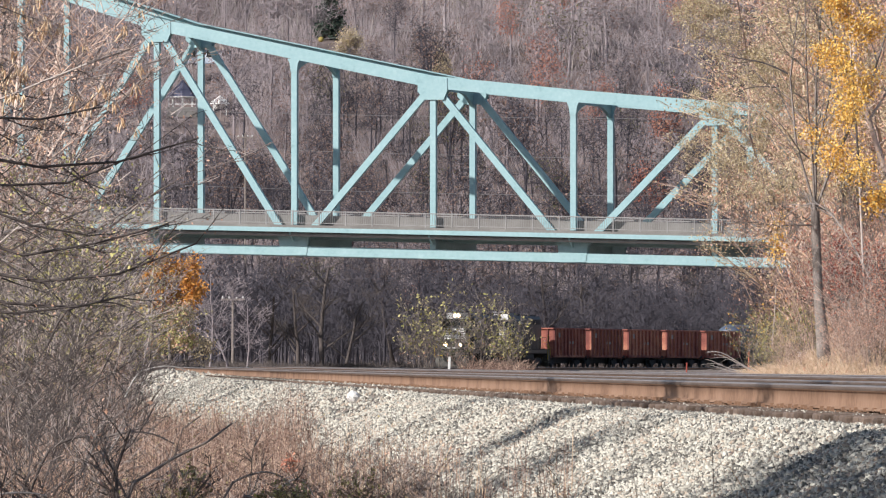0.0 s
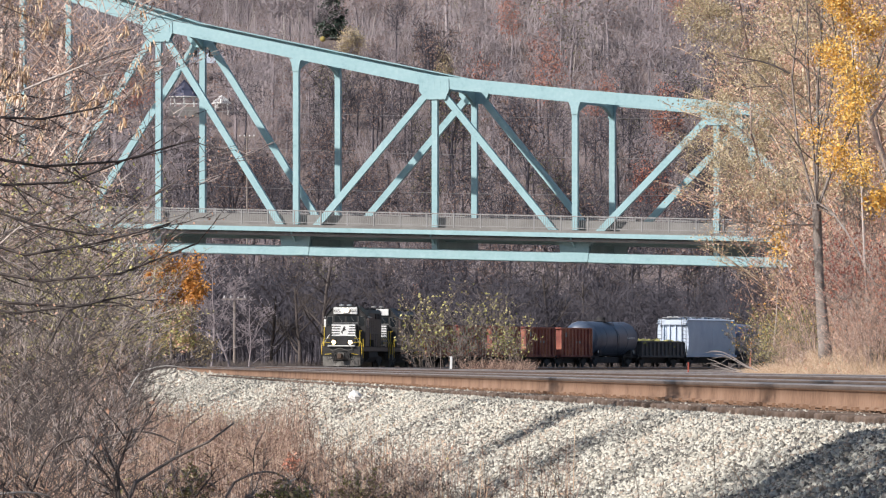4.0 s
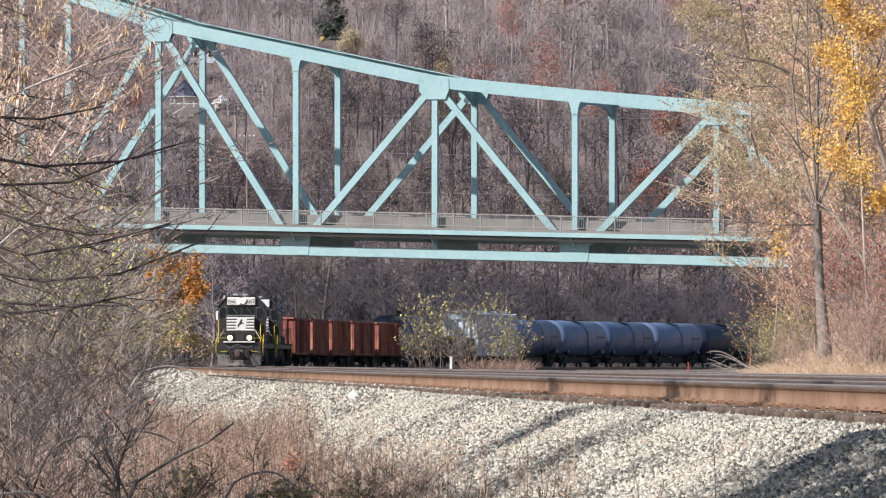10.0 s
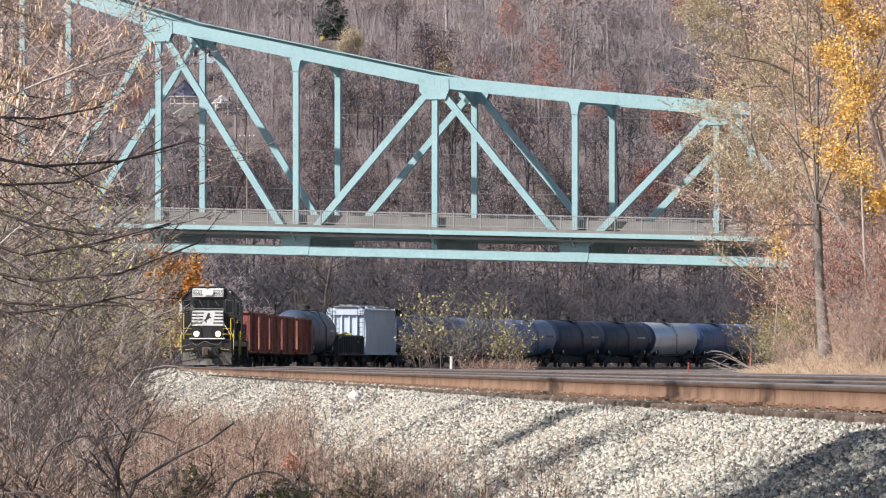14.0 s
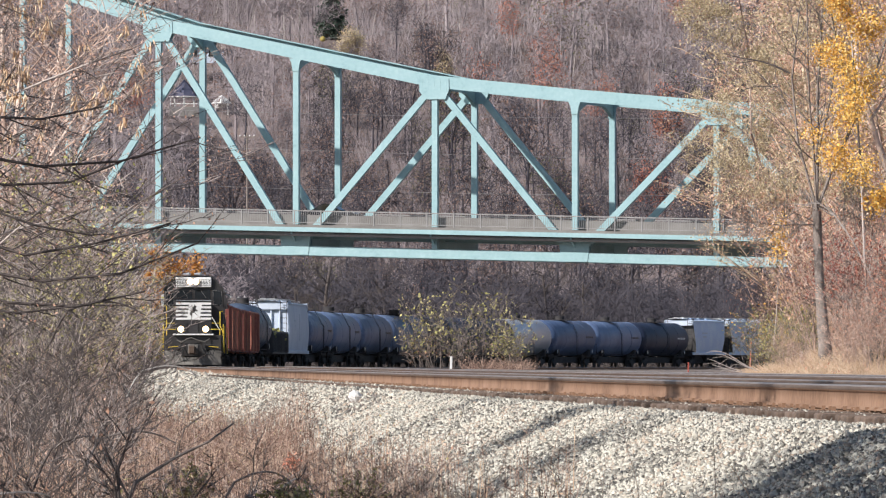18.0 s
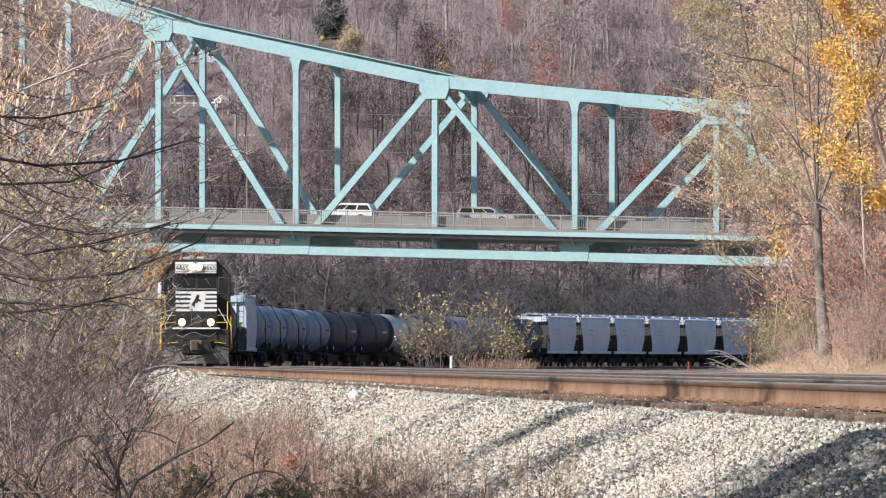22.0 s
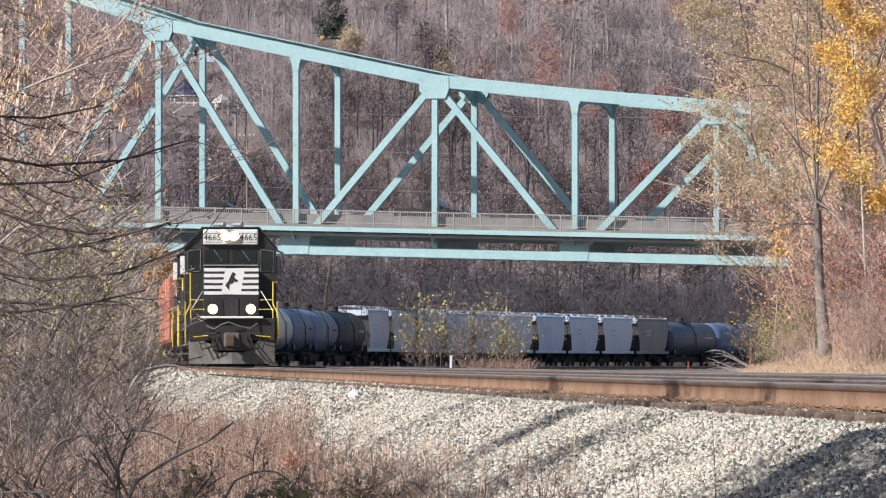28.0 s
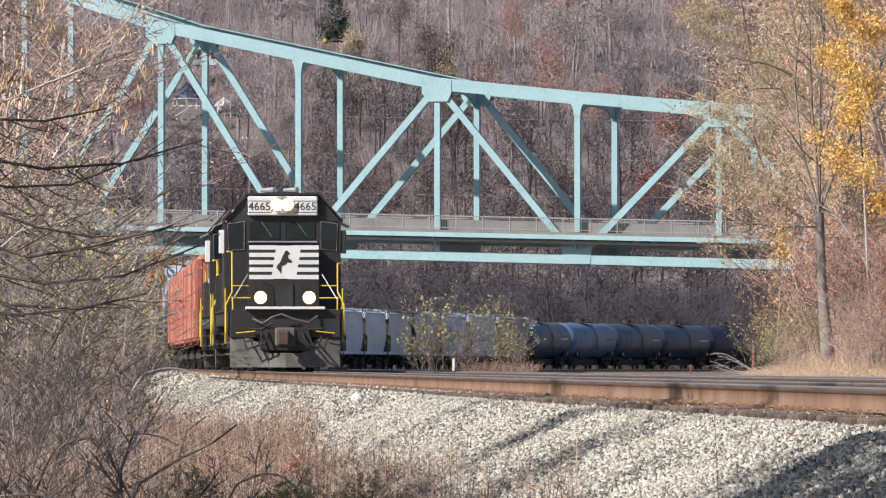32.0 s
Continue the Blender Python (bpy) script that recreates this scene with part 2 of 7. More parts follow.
# ---- mesh tools ----
class Geo:
    """Collects plain vertices and faces."""

    def __init__(self):
        self.v, self.f = [], []

    def add(self, verts, faces):
        o = len(self.v)
        self.v += [tuple(p) for p in verts]
        self.f += [tuple(i + o for i in f) for f in faces]
        return self

    def box(self, c, s, rot=None, bev=0.0):
        """A box with its edges cut off by bev."""
        h = [a / 2 for a in s]
        b = min(bev, *[a * 0.49 for a in h]) if bev else 0
        m = Euler([radians(a) for a in rot]).to_matrix() if rot else None
        if not b:
            vs = [Vector((x * h[0], y * h[1], z * h[2])) for x in (-1, 1) for y in (-1, 1) for z in (-1, 1)]
            fs = [(0, 1, 3, 2), (4, 6, 7, 5), (0, 4, 5, 1), (2, 3, 7, 6), (0, 2, 6, 4), (1, 5, 7, 3)]
        else:
            vs, idx = [], {}
            for x in (-1, 1):
                for y in (-1, 1):
                    for z in (-1, 1):
                        for k in range(3):
                            p = [x * (h[0] - b), y * (h[1] - b), z * (h[2] - b)]
                            p[k] = (x, y, z)[k] * h[k]
                            idx[x, y, z, k] = len(vs)
                            vs.append(Vector(p))
            fs = []
            for k in range(3):
                i, j = (k + 1) % 3, (k + 2) % 3
                for s1 in (-1, 1):
                    q = []
                    for a, c2 in ((-1, -1), (1, -1), (1, 1), (-1, 1)):
                        sg = [0, 0, 0]
                        sg[k], sg[i], sg[j] = s1, a, c2
                        q.append(idx[(*sg, k)])
                    fs.append(q if s1 > 0 else q[::-1])
                for a in (-1, 1):
                    for c2 in (-1, 1):
                        s0, s2 = [0, 0, 0], [0, 0, 0]
                        s0[i] = s2[i] = a
                        s0[j] = s2[j] = c2
                        s0[k], s2[k] = -1, 1
                        q = [idx[(*s0, i)], idx[(*s2, i)], idx[(*s2, j)], idx[(*s0, j)]]
                        fs.append(q if a * c2 > 0 else q[::-1])
            for x in (-1, 1):
                for y in (-1, 1):
                    for z in (-1, 1):
                        q = [idx[x, y, z, k] for k in range(3)]
                        fs.append(q if x * y * z > 0 else q[::-1])
        cc = Vector(c)
        return self.add([(m @ p if m else p) + cc for p in vs], fs)

    def beam(self, a, b, w, h, up=(0, 0, 1)):
        """A bar of width w (sideways) and height h from a to b."""
        a, b = Vector(a), Vector(b)
        d = (b - a).normalized()
        s = d.cross(Vector(up))
        s = s.normalized() if s.length > 1e-4 else Vector((1, 0, 0))
        u = s.cross(d)
        vs = [p + s * x * w / 2 + u * z * h / 2 for p in (a, b) for x, z in ((-1, -1), (1, -1), (1, 1), (-1, 1))]
        return self.add(vs, [(3, 2, 1, 0), (4, 5, 6, 7), (0, 1, 5, 4), (1, 2, 6, 5), (2, 3, 7, 6), (3, 0, 4, 7)])

    def tube(self, pts, r, n=6, r1=None):
        """A round bar along pts."""
        pts = [Vector(p) for p in pts]
        o, vs, fs = len(pts), [], []
        for i, p in enumerate(pts):
            d = (pts[min(i + 1, o - 1)] - pts[max(i - 1, 0)]).normalized()
            s = d.cross(Vector((0, 0, 1)) if abs(d.z) < 0.95 else Vector((1, 0, 0))).normalized()
            u = s.cross(d)
            k = r if r1 is None else r + (r1 - r) * i / max(1, o - 1)
            vs += [p + (s * math.cos(2 * math.pi * a / n) + u * math.sin(2 * math.pi * a / n)) * k for a in range(n)]
        for i in range(o - 1):
            fs += [(i * n + a, i * n + (a + 1) % n, (i + 1) * n + (a + 1) % n, (i + 1) * n + a) for a in range(n)]
        fs += [tuple(range(n))[::-1], tuple(range((o - 1) * n, o * n))]
        return self.add(vs, fs)

    def extrude(self, profile, y0, y1):
        """A prism of the outline (x, z) from y0 to y1."""
        n = len(profile)
        vs = [(x, y, z) for y in (y0, y1) for x, z in profile]
        return self.add(vs, [tuple(range(n)), tuple(range(n, 2 * n))[::-1]] + [(i + n, (i + 1) % n + n, (i + 1) % n, i) for i in range(n)])

    def lathe(self, rings, n=24, centre=(0, 0)):
        """Rings (y, r) turned round the y axis."""
        vs, fs = [], []
        for y, r in rings:
            vs += [(centre[0] + r * math.sin(2 * math.pi * a / n), y, centre[1] + r * math.cos(2 * math.pi * a / n)) for a in range(n)]
        for i in range(len(rings) - 1):
            fs += [(i * n + a, (i + 1) * n + a, (i + 1) * n + (a + 1) % n, i * n + (a + 1) % n) for a in range(n)]
        fs += [tuple(range(n)), tuple(range((len(rings) - 1) * n, len(rings) * n))[::-1]]
        return self.add(vs, fs)

    def mesh(self, name, smooth=False):
        me = bpy.data.meshes.new(name)
        me.from_pydata(self.v, [], self.f)
        if smooth:
            me.shade_smooth()
        return me


def part(name, geo, mat, parent, label="", smooth=False, m=None):
    """Links a mesh as one object under a thing or a part. geo: a Geo, or a mesh to share."""
    me = geo.mesh(name, smooth) if isinstance(geo, Geo) else geo
    if not me.materials:
        me.materials.append(mat)
    ob = new(name, me)
    ob.parent = parent
    if m is not None:
        ob.matrix_basis = m
    if label:
        ob["label"] = label
    return ob


def array_mesh(name, verts, faces, mats, index=None, smooth=False):
    """A mesh from numpy arrays; faces all have the same number of corners."""
    me = bpy.data.meshes.new(name)
    n, k = faces.shape
    me.vertices.add(len(verts))
    me.vertices.foreach_set("co", verts.astype(np.float32).ravel())
    me.loops.add(n * k)
    me.loops.foreach_set("vertex_index", faces.astype(np.int32).ravel())
    me.polygons.add(n)
    me.polygons.foreach_set("loop_start", np.arange(0, n * k, k, dtype=np.int32))
    for m in mats:
        me.materials.append(m)
    if index is not None:
        me.polygons.foreach_set("material_index", index.astype(np.int32))
    me.update(calc_edges=True)
    if smooth:
        me.shade_smooth()
    return me


# ---- the track's line ----
BEND_S = (-700, -210, -140, -55, 25, 110, 190, 275, 340, 400, 450, 510, 580, 660, 760, 900, 1200)
BEND_H = (-0.043, -0.043, -0.0552, -0.0537, -0.049, -0.0446, -0.0314, -0.0045, 0.0338, 0.0972, 0.1608, 0.2273, 0.2976, 0.3679, 0.45, 0.62, 0.9)
LINE_S = np.arange(-700, 1201, 1.0)
_h = np.interp(LINE_S, BEND_S, BEND_H)
LINE_X = np.concatenate([[0], np.cumsum((np.sin(_h)[1:] + np.sin(_h)[:-1]) / 2)])
LINE_Y = np.concatenate([[0], np.cumsum((np.cos(_h)[1:] + np.cos(_h)[:-1]) / 2)])
LINE_X += -4.196 - LINE_X[700]
LINE_Y += 212.2 - LINE_Y[700]


def on_track(s, side=0.0):
    """Place on the track s metres behind the place where the engine ends; side: metres to the right as seen from the camera."""
    s = np.asarray(s, float)
    h = np.interp(s, LINE_S, _h)
    return np.interp(s, LINE_S, LINE_X) + side * np.cos(h), np.interp(s, LINE_S, LINE_Y) - side * np.sin(h)


def grade(s):
    """Height of the rails: the line falls a little round the bend."""
    return np.interp(s, (0, 150, 300, 400, 560, 900), (0, 0, -0.10, -0.19, -0.26, -0.30))


def track_x(y):
    return np.interp(y, LINE_Y, LINE_X)


def noise2(x, y, seed=0):
    """Smooth random relief from a few crossed waves."""
    r = np.random.RandomState(seed)
    z = 0
    for k in range(6):
        a, f, p = r.uniform(0, 6.28), 0.012 * 1.7 ** k, r.uniform(0, 6.28)
        z = z + np.sin((x * np.cos(a) + y * np.sin(a)) * f * 2 + p) / 1.6 ** k
    return z / 2


def ground_z(x, y):
    """Height of the ground sheet."""
    x, y = np.asarray(x, float), np.asarray(y, float)
    o = x - track_x(np.clip(y, -450, 1050))
    left = -1.25 - 0.02 * np.clip(-o - 4, 0, 40)
    right = np.interp(o, (-3.9, -2.0, 6.2, 8.0, 40), (-1.25, -0.75, -0.75, -0.70, -0.60))
    bank = 0.9 * np.clip((x / np.maximum(y, 1) - 0.035) / 0.012, 0, 1) * np.clip((y - 200) / 25, 0, 1) * np.clip((420 - y) / 60, 0, 1)
    z = np.where(o < -3.9, left, right + bank)
    z = z + 0.07 * noise2(x * 9, y * 3, 3) * (np.abs(o - 2) > 7)
    rise = np.clip(y - 905 - 0.16 * x, 0, 2500)
    hill = 0.205 * rise + 0.00006 * rise ** 2 + np.clip(rise / 120, 0, 1) * 5.0 * noise2(x, y, 8)
    hill = np.where(rise > 700, 0.205 * 700 + 30 + 0.02 * (rise - 700), hill)
    return z + np.where(rise > 0, hill, 0)


# ---- ground ----
gx = np.concatenate([np.linspace(-2500, -130, 14), np.linspace(-120, -22, 22), np.arange(-20, 24.1, 0.8), np.linspace(25, 130, 24), np.linspace(150, 2500, 14)])
gy = np.concatenate([np.linspace(-2500, -60, 10), np.arange(-40, 330, 4.0), np.arange(330, 1750, 14), np.linspace(1760, 4800, 20)])
GX, GY = np.meshgrid(gx, gy)
gv = np.stack([GX, GY, ground_z(GX, GY)], -1).reshape(-1, 3)
nx, ny = len(gx), len(gy)
ii, jj = np.meshgrid(np.arange(nx - 1), np.arange(ny - 1))
q = (jj * nx + ii).ravel()
ground = tagged(new("ground", array_mesh("ground", gv, np.stack([q, q + 1, q + nx + 1, q + nx], 1), [EARTH], smooth=True)),
                "brown leaf-littered ground rising into a wooded hillside", "ground", kind="structure")


def sweep(name, profile, s0, s1, step, mats, index=None, side=0.0):
    """A strip of the outline (side, z) drawn along the track."""
    ss = np.arange(s0, s1 + step, step)
    rows = []
    for o, z in profile:
        x, y = on_track(ss, o + side)
        rows.append(np.stack([x, y, z + grade(ss)], 1))
    v = np.stack(rows, 1)
    k, n = len(profile), len(ss)
    a, b = np.meshgrid(np.arange(k - 1), np.arange(n - 1))
    q = (b * k + a).ravel()
    f = np.stack([q, q + k, q + k + 1, q + 1], 1)
    idx = np.tile(np.array(index), n - 1) if index else None
    return array_mesh(name, v.reshape(-1, 3), f, mats, idx)


BED_OUT = ((-4.3, -1.45), (-3.5, -1.12), (-2.6, -0.68), (-1.75, -0.30), (-1.32, -0.262), (-1.2, -0.235), (1.3, -0.235), (2.0, -0.30), (2.7, -0.235), (5.3, -0.235), (5.8, -0.30), (7.6, -0.85))
tagged(new("ballast_bed", sweep("ballast_bed", BED_OUT, -690, 900, 3.0, [BED])), "grey crushed-stone bed under two railway tracks", "ballast", kind="structure")

# ---- rails and ties ----
RAIL_OUT = ((-0.070, -0.186), (-0.070, -0.175), (-0.012, -0.160), (-0.009, -0.050), (-0.035, -0.040), (-0.037, -0.012), (-0.028, 0.0), (0.028, 0.0),
            (0.037, -0.012), (0.035, -0.040), (0.009, -0.050), (0.012, -0.160), (0.070, -0.175), (0.070, -0.186))
RAIL_MAT = (0, 0, 0, 0, 2, 1, 1, 1, 2, 0, 0, 0, 0)
for k, off in enumerate((0.0, 4.0)):
    track = tagged(new("railway_track"), ("main railway track on pale ballast with rusty rails" if k == 0 else "second railway track with rusty rails beside the main track"),
                   "railway track", "railway tracks")
    for side in (-0.7525, 0.7525):
        part("rail", sweep("rail", RAIL_OUT, -690, 900, 3.0, [RUST, RAILTOP, RAILSIDE], RAIL_MAT, side + off), RUST, track, "rusty steel rail with a polished running surface")
# ---- trees ----
def grow(seed, trunk=8.0, r=0.16, levels=4, forks=(7, 5, 4, 3), spread=0.9, droop=0.0, lean=(0, 0), wob=0.12, first=0.25, ratio=0.55, fine=2):
    """Branches of a tree as rows x0 y0 z0 x1 y1 z1 r0 r1 level limb, in the tree's own space."""
    rnd = random.Random(seed)
    out = []

    def shoot(p, d, length, rad, level, limb):
        n = max(fine, 5 - level) if level < levels else fine
        pts = [(p, rad)]
        for i in range(n):
            d = (d + Vector((rnd.gauss(0, wob if level == 0 else 0.12), rnd.gauss(0, wob if level == 0 else 0.12), rnd.gauss(0.03, 0.08) - droop * level * 0.1))).normalized()
            q = p + d * length / n
            r1 = rad * (1 - 0.75 * (i + 1) / n) if level else rad * (1 - 0.6 * (i + 1) / n)
            out.append((*p, *q, pts[-1][1], r1, level, limb))
            p = q
            pts.append((p, r1))
        if level >= levels:
            return
        for k in range(forks[level]):
            u = first + (1 - first) * (k + rnd.random()) / forks[level] if level == 0 else 0.2 + 0.8 * rnd.random()
            i = min(n - 1, int(u * n))
            a, b = pts[i], pts[i + 1]
            w = u * n - i
            base, rb = a[0].lerp(b[0], w), a[1] + (b[1] - a[1]) * w
            ang = rnd.uniform(0, 6.283)
            side = Vector((math.cos(ang), math.sin(ang), rnd.uniform(-0.1, 0.5)))
            dd = (d * (1 - spread * 0.6) + side * spread).normalized()
            shoot(base, dd, length * ratio * rnd.uniform(0.6, 1.15) * (1.15 - 0.5 * u if level == 0 else 1), max(rb * 0.6, 0.004), level + 1, k + 1 if level == 0 else limb)

    shoot(Vector((0, 0, 0)), Vector((lean[0], lean[1], 1)).normalized(), trunk, r, 0, 0)
    return np.array(out)


def bars(seg, sides, thick=1.0, low=0.0):
    """Prisms round the branch rows: vertices and four-cornered faces."""
    a, b, r0, r1 = seg[:, 0:3], seg[:, 3:6], np.maximum(seg[:, 6] * thick, low), np.maximum(seg[:, 7] * thick, low)
    d = b - a
    d /= np.linalg.norm(d, axis=1, keepdims=True) + 1e-9
    ref = np.where(np.abs(d[:, 2:3]) < 0.9, [[0, 0, 1.0]], [[1.0, 0, 0]])
    s = np.cross(d, ref)
    s /= np.linalg.norm(s, axis=1, keepdims=True)
    u = np.cross(s, d)
    ring = []
    for p, r in ((a, r0), (b, r1)):
        for k in range(sides):
            c = 2 * math.pi * k / sides
            ring.append(p + (s * math.cos(c) + u * math.sin(c)) * r[:, None])
    v = np.stack(ring, 1).reshape(-1, 3)
    base = (np.arange(len(seg)) * 2 * sides)[:, None]
    f = np.concatenate([base + np.array([[k, (k + 1) % sides, sides + (k + 1) % sides, sides + k]]) for k in range(sides)])
    return v, f


def leaves_on(seg, count, size, seed, level=2, drop=0.0, jitter=0.1, lo=0.0, hi=99.0, aspect=0.6):
    """Small folded leaves, four corners each, scattered along the outer branches."""
    r = np.random.RandomState(seed)
    pick = seg[(seg[:, 8] >= level) & (seg[:, 5] >= lo) & (seg[:, 5] <= hi)]
    if not len(pick):
        pick = seg
    i = r.randint(0, len(pick), count)
    w = r.rand(count, 1)
    p = pick[i, 0:3] * (1 - w) + pick[i, 3:6] * w + r.normal(0, jitter, (count, 3)) - [0, 0, drop]
    a = r.normal(size=(count, 3))
    a /= np.linalg.norm(a, axis=1, keepdims=True)
    b = np.cross(a, r.normal(size=(count, 3)))
    b /= np.linalg.norm(b, axis=1, keepdims=True)
    n = np.cross(a, b)
    s = size * r.uniform(0.6, 1.3, (count, 1))
    v = np.stack([p - a * s, p - b * s * aspect + n * s * 0.25, p + a * s, p + b * s * aspect + n * s * 0.25], 1).reshape(-1, 3)
    return v, (np.arange(count) * 4)[:, None] + np.array([[0, 1, 2, 3]])


def join(pieces):
    vs, fs, o = [], [], 0
    for v, f in pieces:
        vs.append(v)
        fs.append(f + o)
        o += len(v)
    return np.concatenate(vs), np.concatenate(fs)


def moved(v, x, y, z, turn, size):
    c, s = math.cos(turn), math.sin(turn)
    return np.stack([(v[:, 0] * c - v[:, 1] * s) * size + x, (v[:, 0] * s + v[:, 1] * c) * size + y, v[:, 2] * size + z], 1)


MADE = {}


def wood_mesh(name, seg, sides, mat, low, blade=0.0, smooth=False):
    """A mesh of branch rows, made once and shared by alike trees. blade: half width of the outermost twigs, drawn as thin slivers."""
    key = (id(seg.base if seg.base is not None else seg), len(seg), float(seg[0, 0]), float(seg[-1, 5]), sides, mat.name, low, blade)
    if key not in MADE:
        top = seg[:, 8].max()
        pieces = []
        solid = seg[seg[:, 8] < top] if blade else seg
        if len(solid):
            pieces.append(bars(solid, sides, 1.0, low))
        if blade:
            pieces.append(twig_blades(seg[seg[:, 8] == top], blade))
        MADE[key] = (array_mesh(name, *join(pieces), [mat], smooth=smooth), seg)
    return MADE[key][0]


def twig_blades(seg, w):
    """Thin slivers for the finest twigs."""
    a, b = seg[:, 0:3], seg[:, 3:6]
    d = b - a
    s = np.cross(d, [[0.2, 1.0, 0.1]])
    s /= np.linalg.norm(s, axis=1, keepdims=True) + 1e-9
    v = np.stack([a - s * w, a + s * w, b + s * w * 0.5, b - s * w * 0.5], 1).reshape(-1, 3)
    return v, (np.arange(len(seg)) * 4)[:, None] + np.array([[0, 1, 2, 3]])


def limbs_of(seg):
    """The rows of each limb, kept so that alike trees share them."""
    key = ("limbs", id(seg))
    if key not in MADE:
        MADE[key] = ([np.array(seg[seg[:, 9] == k]) for k in sorted(set(seg[:, 9])) if k > 0], np.array(seg[seg[:, 9] == 0]), seg)
    return MADE[key]


def tree(name, seg, x, y, label, category="tree", bark=None, leaf=None, count=0, size=0.05, turn=0.0, scale=1.0, level=2, sides=(7, 5, 3), sink=0.1, low=0.0, jitter=0.1, lo=0.0, hi=99.0, more=(), seed=1, drop=0.0, group="", blade=0.0):
    """A tree as a thing: its trunk, each limb and its foliage are parts."""
    e = tagged(new(name), label, category, group)
    e.matrix_basis = pose(x, y, float(ground_z(x, y)) - sink, 0, 0, math.degrees(turn)) @ Matrix.Diagonal((scale, scale, scale, 1))
    bark = bark or BARK
    limbs, stem, _ = limbs_of(seg)
    part("trunk", wood_mesh("trunk", stem, sides[0], bark, 0.0, 0.0, True), bark, e)
    for limb in limbs:
        part("limb", wood_mesh("limb", limb, sides[2], bark, low, blade), bark, e)
    for lf, n, sz, lv, l0, h0 in ([(leaf, count, size, level, lo, hi)] if leaf else []) + list(more):
        part("foliage", array_mesh("foliage", *leaves_on(seg, n, sz, seed, lv, drop, jitter, l0, h0), [lf]), lf, e)
    return e


def px_at(px, d):
    """Sideways place at distance d that shows at a part of the picture's width."""
    return (px - 784) / FOCAL * d


def on_hill(px, py):
    """Where the line of sight through that part of the picture meets the slope."""
    for d in np.arange(905, 1500, 1.0):
        z = EYE[2] + (642 - py) / FOCAL * d
        if float(ground_z(px_at(px, d), d)) >= z:
            return px_at(px, d), float(d), z
    return px_at(px, 1400), 1400.0, 0.0


# far woods: a few bare round-crowned trees, repeated over the hillside
def far_kind(seed, tall, wide):
    """A bare tree with a rounded crown of fine twigs, as branch rows."""
    r = np.random.RandomState(seed)
    top = r.uniform(0.50, 0.62) * tall
    rows = [(0, 0, -0.5, 0.05 * r.normal(), 0, top * 0.5, 0.16, 0.13, 0, 0), (0.05 * r.normal(), 0, top * 0.5, 0.2 * r.normal(), 0.2 * r.normal(), top * 1.15, 0.13, 0.06, 0, 0)]
    mid, reach = 0.66 * tall, np.array((wide, wide, 0.36 * tall))
    lobes = r.normal(0, 1, (9, 3))
    lobes = lobes / np.linalg.norm(lobes, axis=1, keepdims=True) * reach * r.uniform(0.45, 0.68, (9, 1)) + [0, 0, mid]
    for k, c in enumerate(lobes):
        foot = np.array((0, 0, top * r.uniform(0.55, 1.0)))
        knee = foot * 0.45 + c * 0.55 + r.normal(0, 0.3, 3) - [0, 0, 0.3]
        rows.append((*foot, *knee, 0.06, 0.05, 1, k + 1))
        rows.append((*knee, *c, 0.05, 0.03, 1, k + 1))
        for q in range(30):
            d = r.normal(0, 1, 3)
            d /= np.linalg.norm(d)
            d = d + 0.45 * (c - [0, 0, 0.35 * tall]) / np.linalg.norm(c - [0, 0, 0.35 * tall]) + [0, 0, 0.25]
            d /= np.linalg.norm(d)
            a = c + r.normal(0, 0.26, 3) * reach * 0.8
            ln = r.uniform(0.5, 1.25)
            b = a + d * ln
            rows.append((*(a - d * ln * 0.6), *b, 0.02, 0.01, 2 if q % 3 == 0 else 3, k + 1))
    return np.array(rows)


FAR = [far_kind(11 + k, 9.5 + 1.1 * (k % 4), 2.7 + 0.4 * (k % 3)) for k in range(8)]


def turned_blades(seg, w, seed):
    """Slivers that face every way."""
    r = np.random.RandomState(seed)
    a, b = seg[:, 0:3], seg[:, 3:6]
    s = np.cross(b - a, r.normal(0, 1, (len(seg), 3)) + [[0, 1.2, 0]])
    s /= np.linalg.norm(s, axis=1, keepdims=True) + 1e-9
    v = np.stack([a - s * w, a + s * w, b + s * w * 0.4, b - s * w * 0.4], 1).reshape(-1, 3)
    return v, (np.arange(len(seg)) * 4)[:, None] + np.array([[0, 1, 2, 3]])


def far_tree_mesh(seg, seed):
    return join([bars(seg[seg[:, 8] == 0], 4), twig_blades(seg[seg[:, 8] == 1], 0.045), turned_blades(seg[seg[:, 8] == 2], 0.034, seed), turned_blades(seg[seg[:, 8] == 3], 0.025, seed + 1)])


FAR_WOOD = [far_tree_mesh(s, 60 + 2 * k) for k, s in enumerate(FAR)]
FAR_LEAF = [leaves_on(s, 430, 0.105, 5 + k, 2, 0, 0.4) for k, s in enumerate(FAR)]
CLEAR = []   # openings in the woods: sideways from, to, distance from, to
for c0, c1, cy, deep, bare in ((296, 414, 199, 40, 26), (356, 394, 108, 36, 22), (562, 614, 72, 50, 50), (590, 655, 142, 24, 10), (766, 798, 178, 24, 10)):
    at = on_hill((c0 + c1) / 2, cy)[1]
    CLEAR.append(((c0 - 784) / FOCAL, (c1 - 784) / FOCAL, at - deep, at + 5, at - bare))
FAR_RED = [leaves_on(s, 1300, 0.12, 15 + k, 2, 0, 0.35) for k, s in enumerate(FAR)]
rs = np.random.RandomState(4)
wood, shaded_wood, brown, red, olive = [], [], [], [], []
y = 712.0
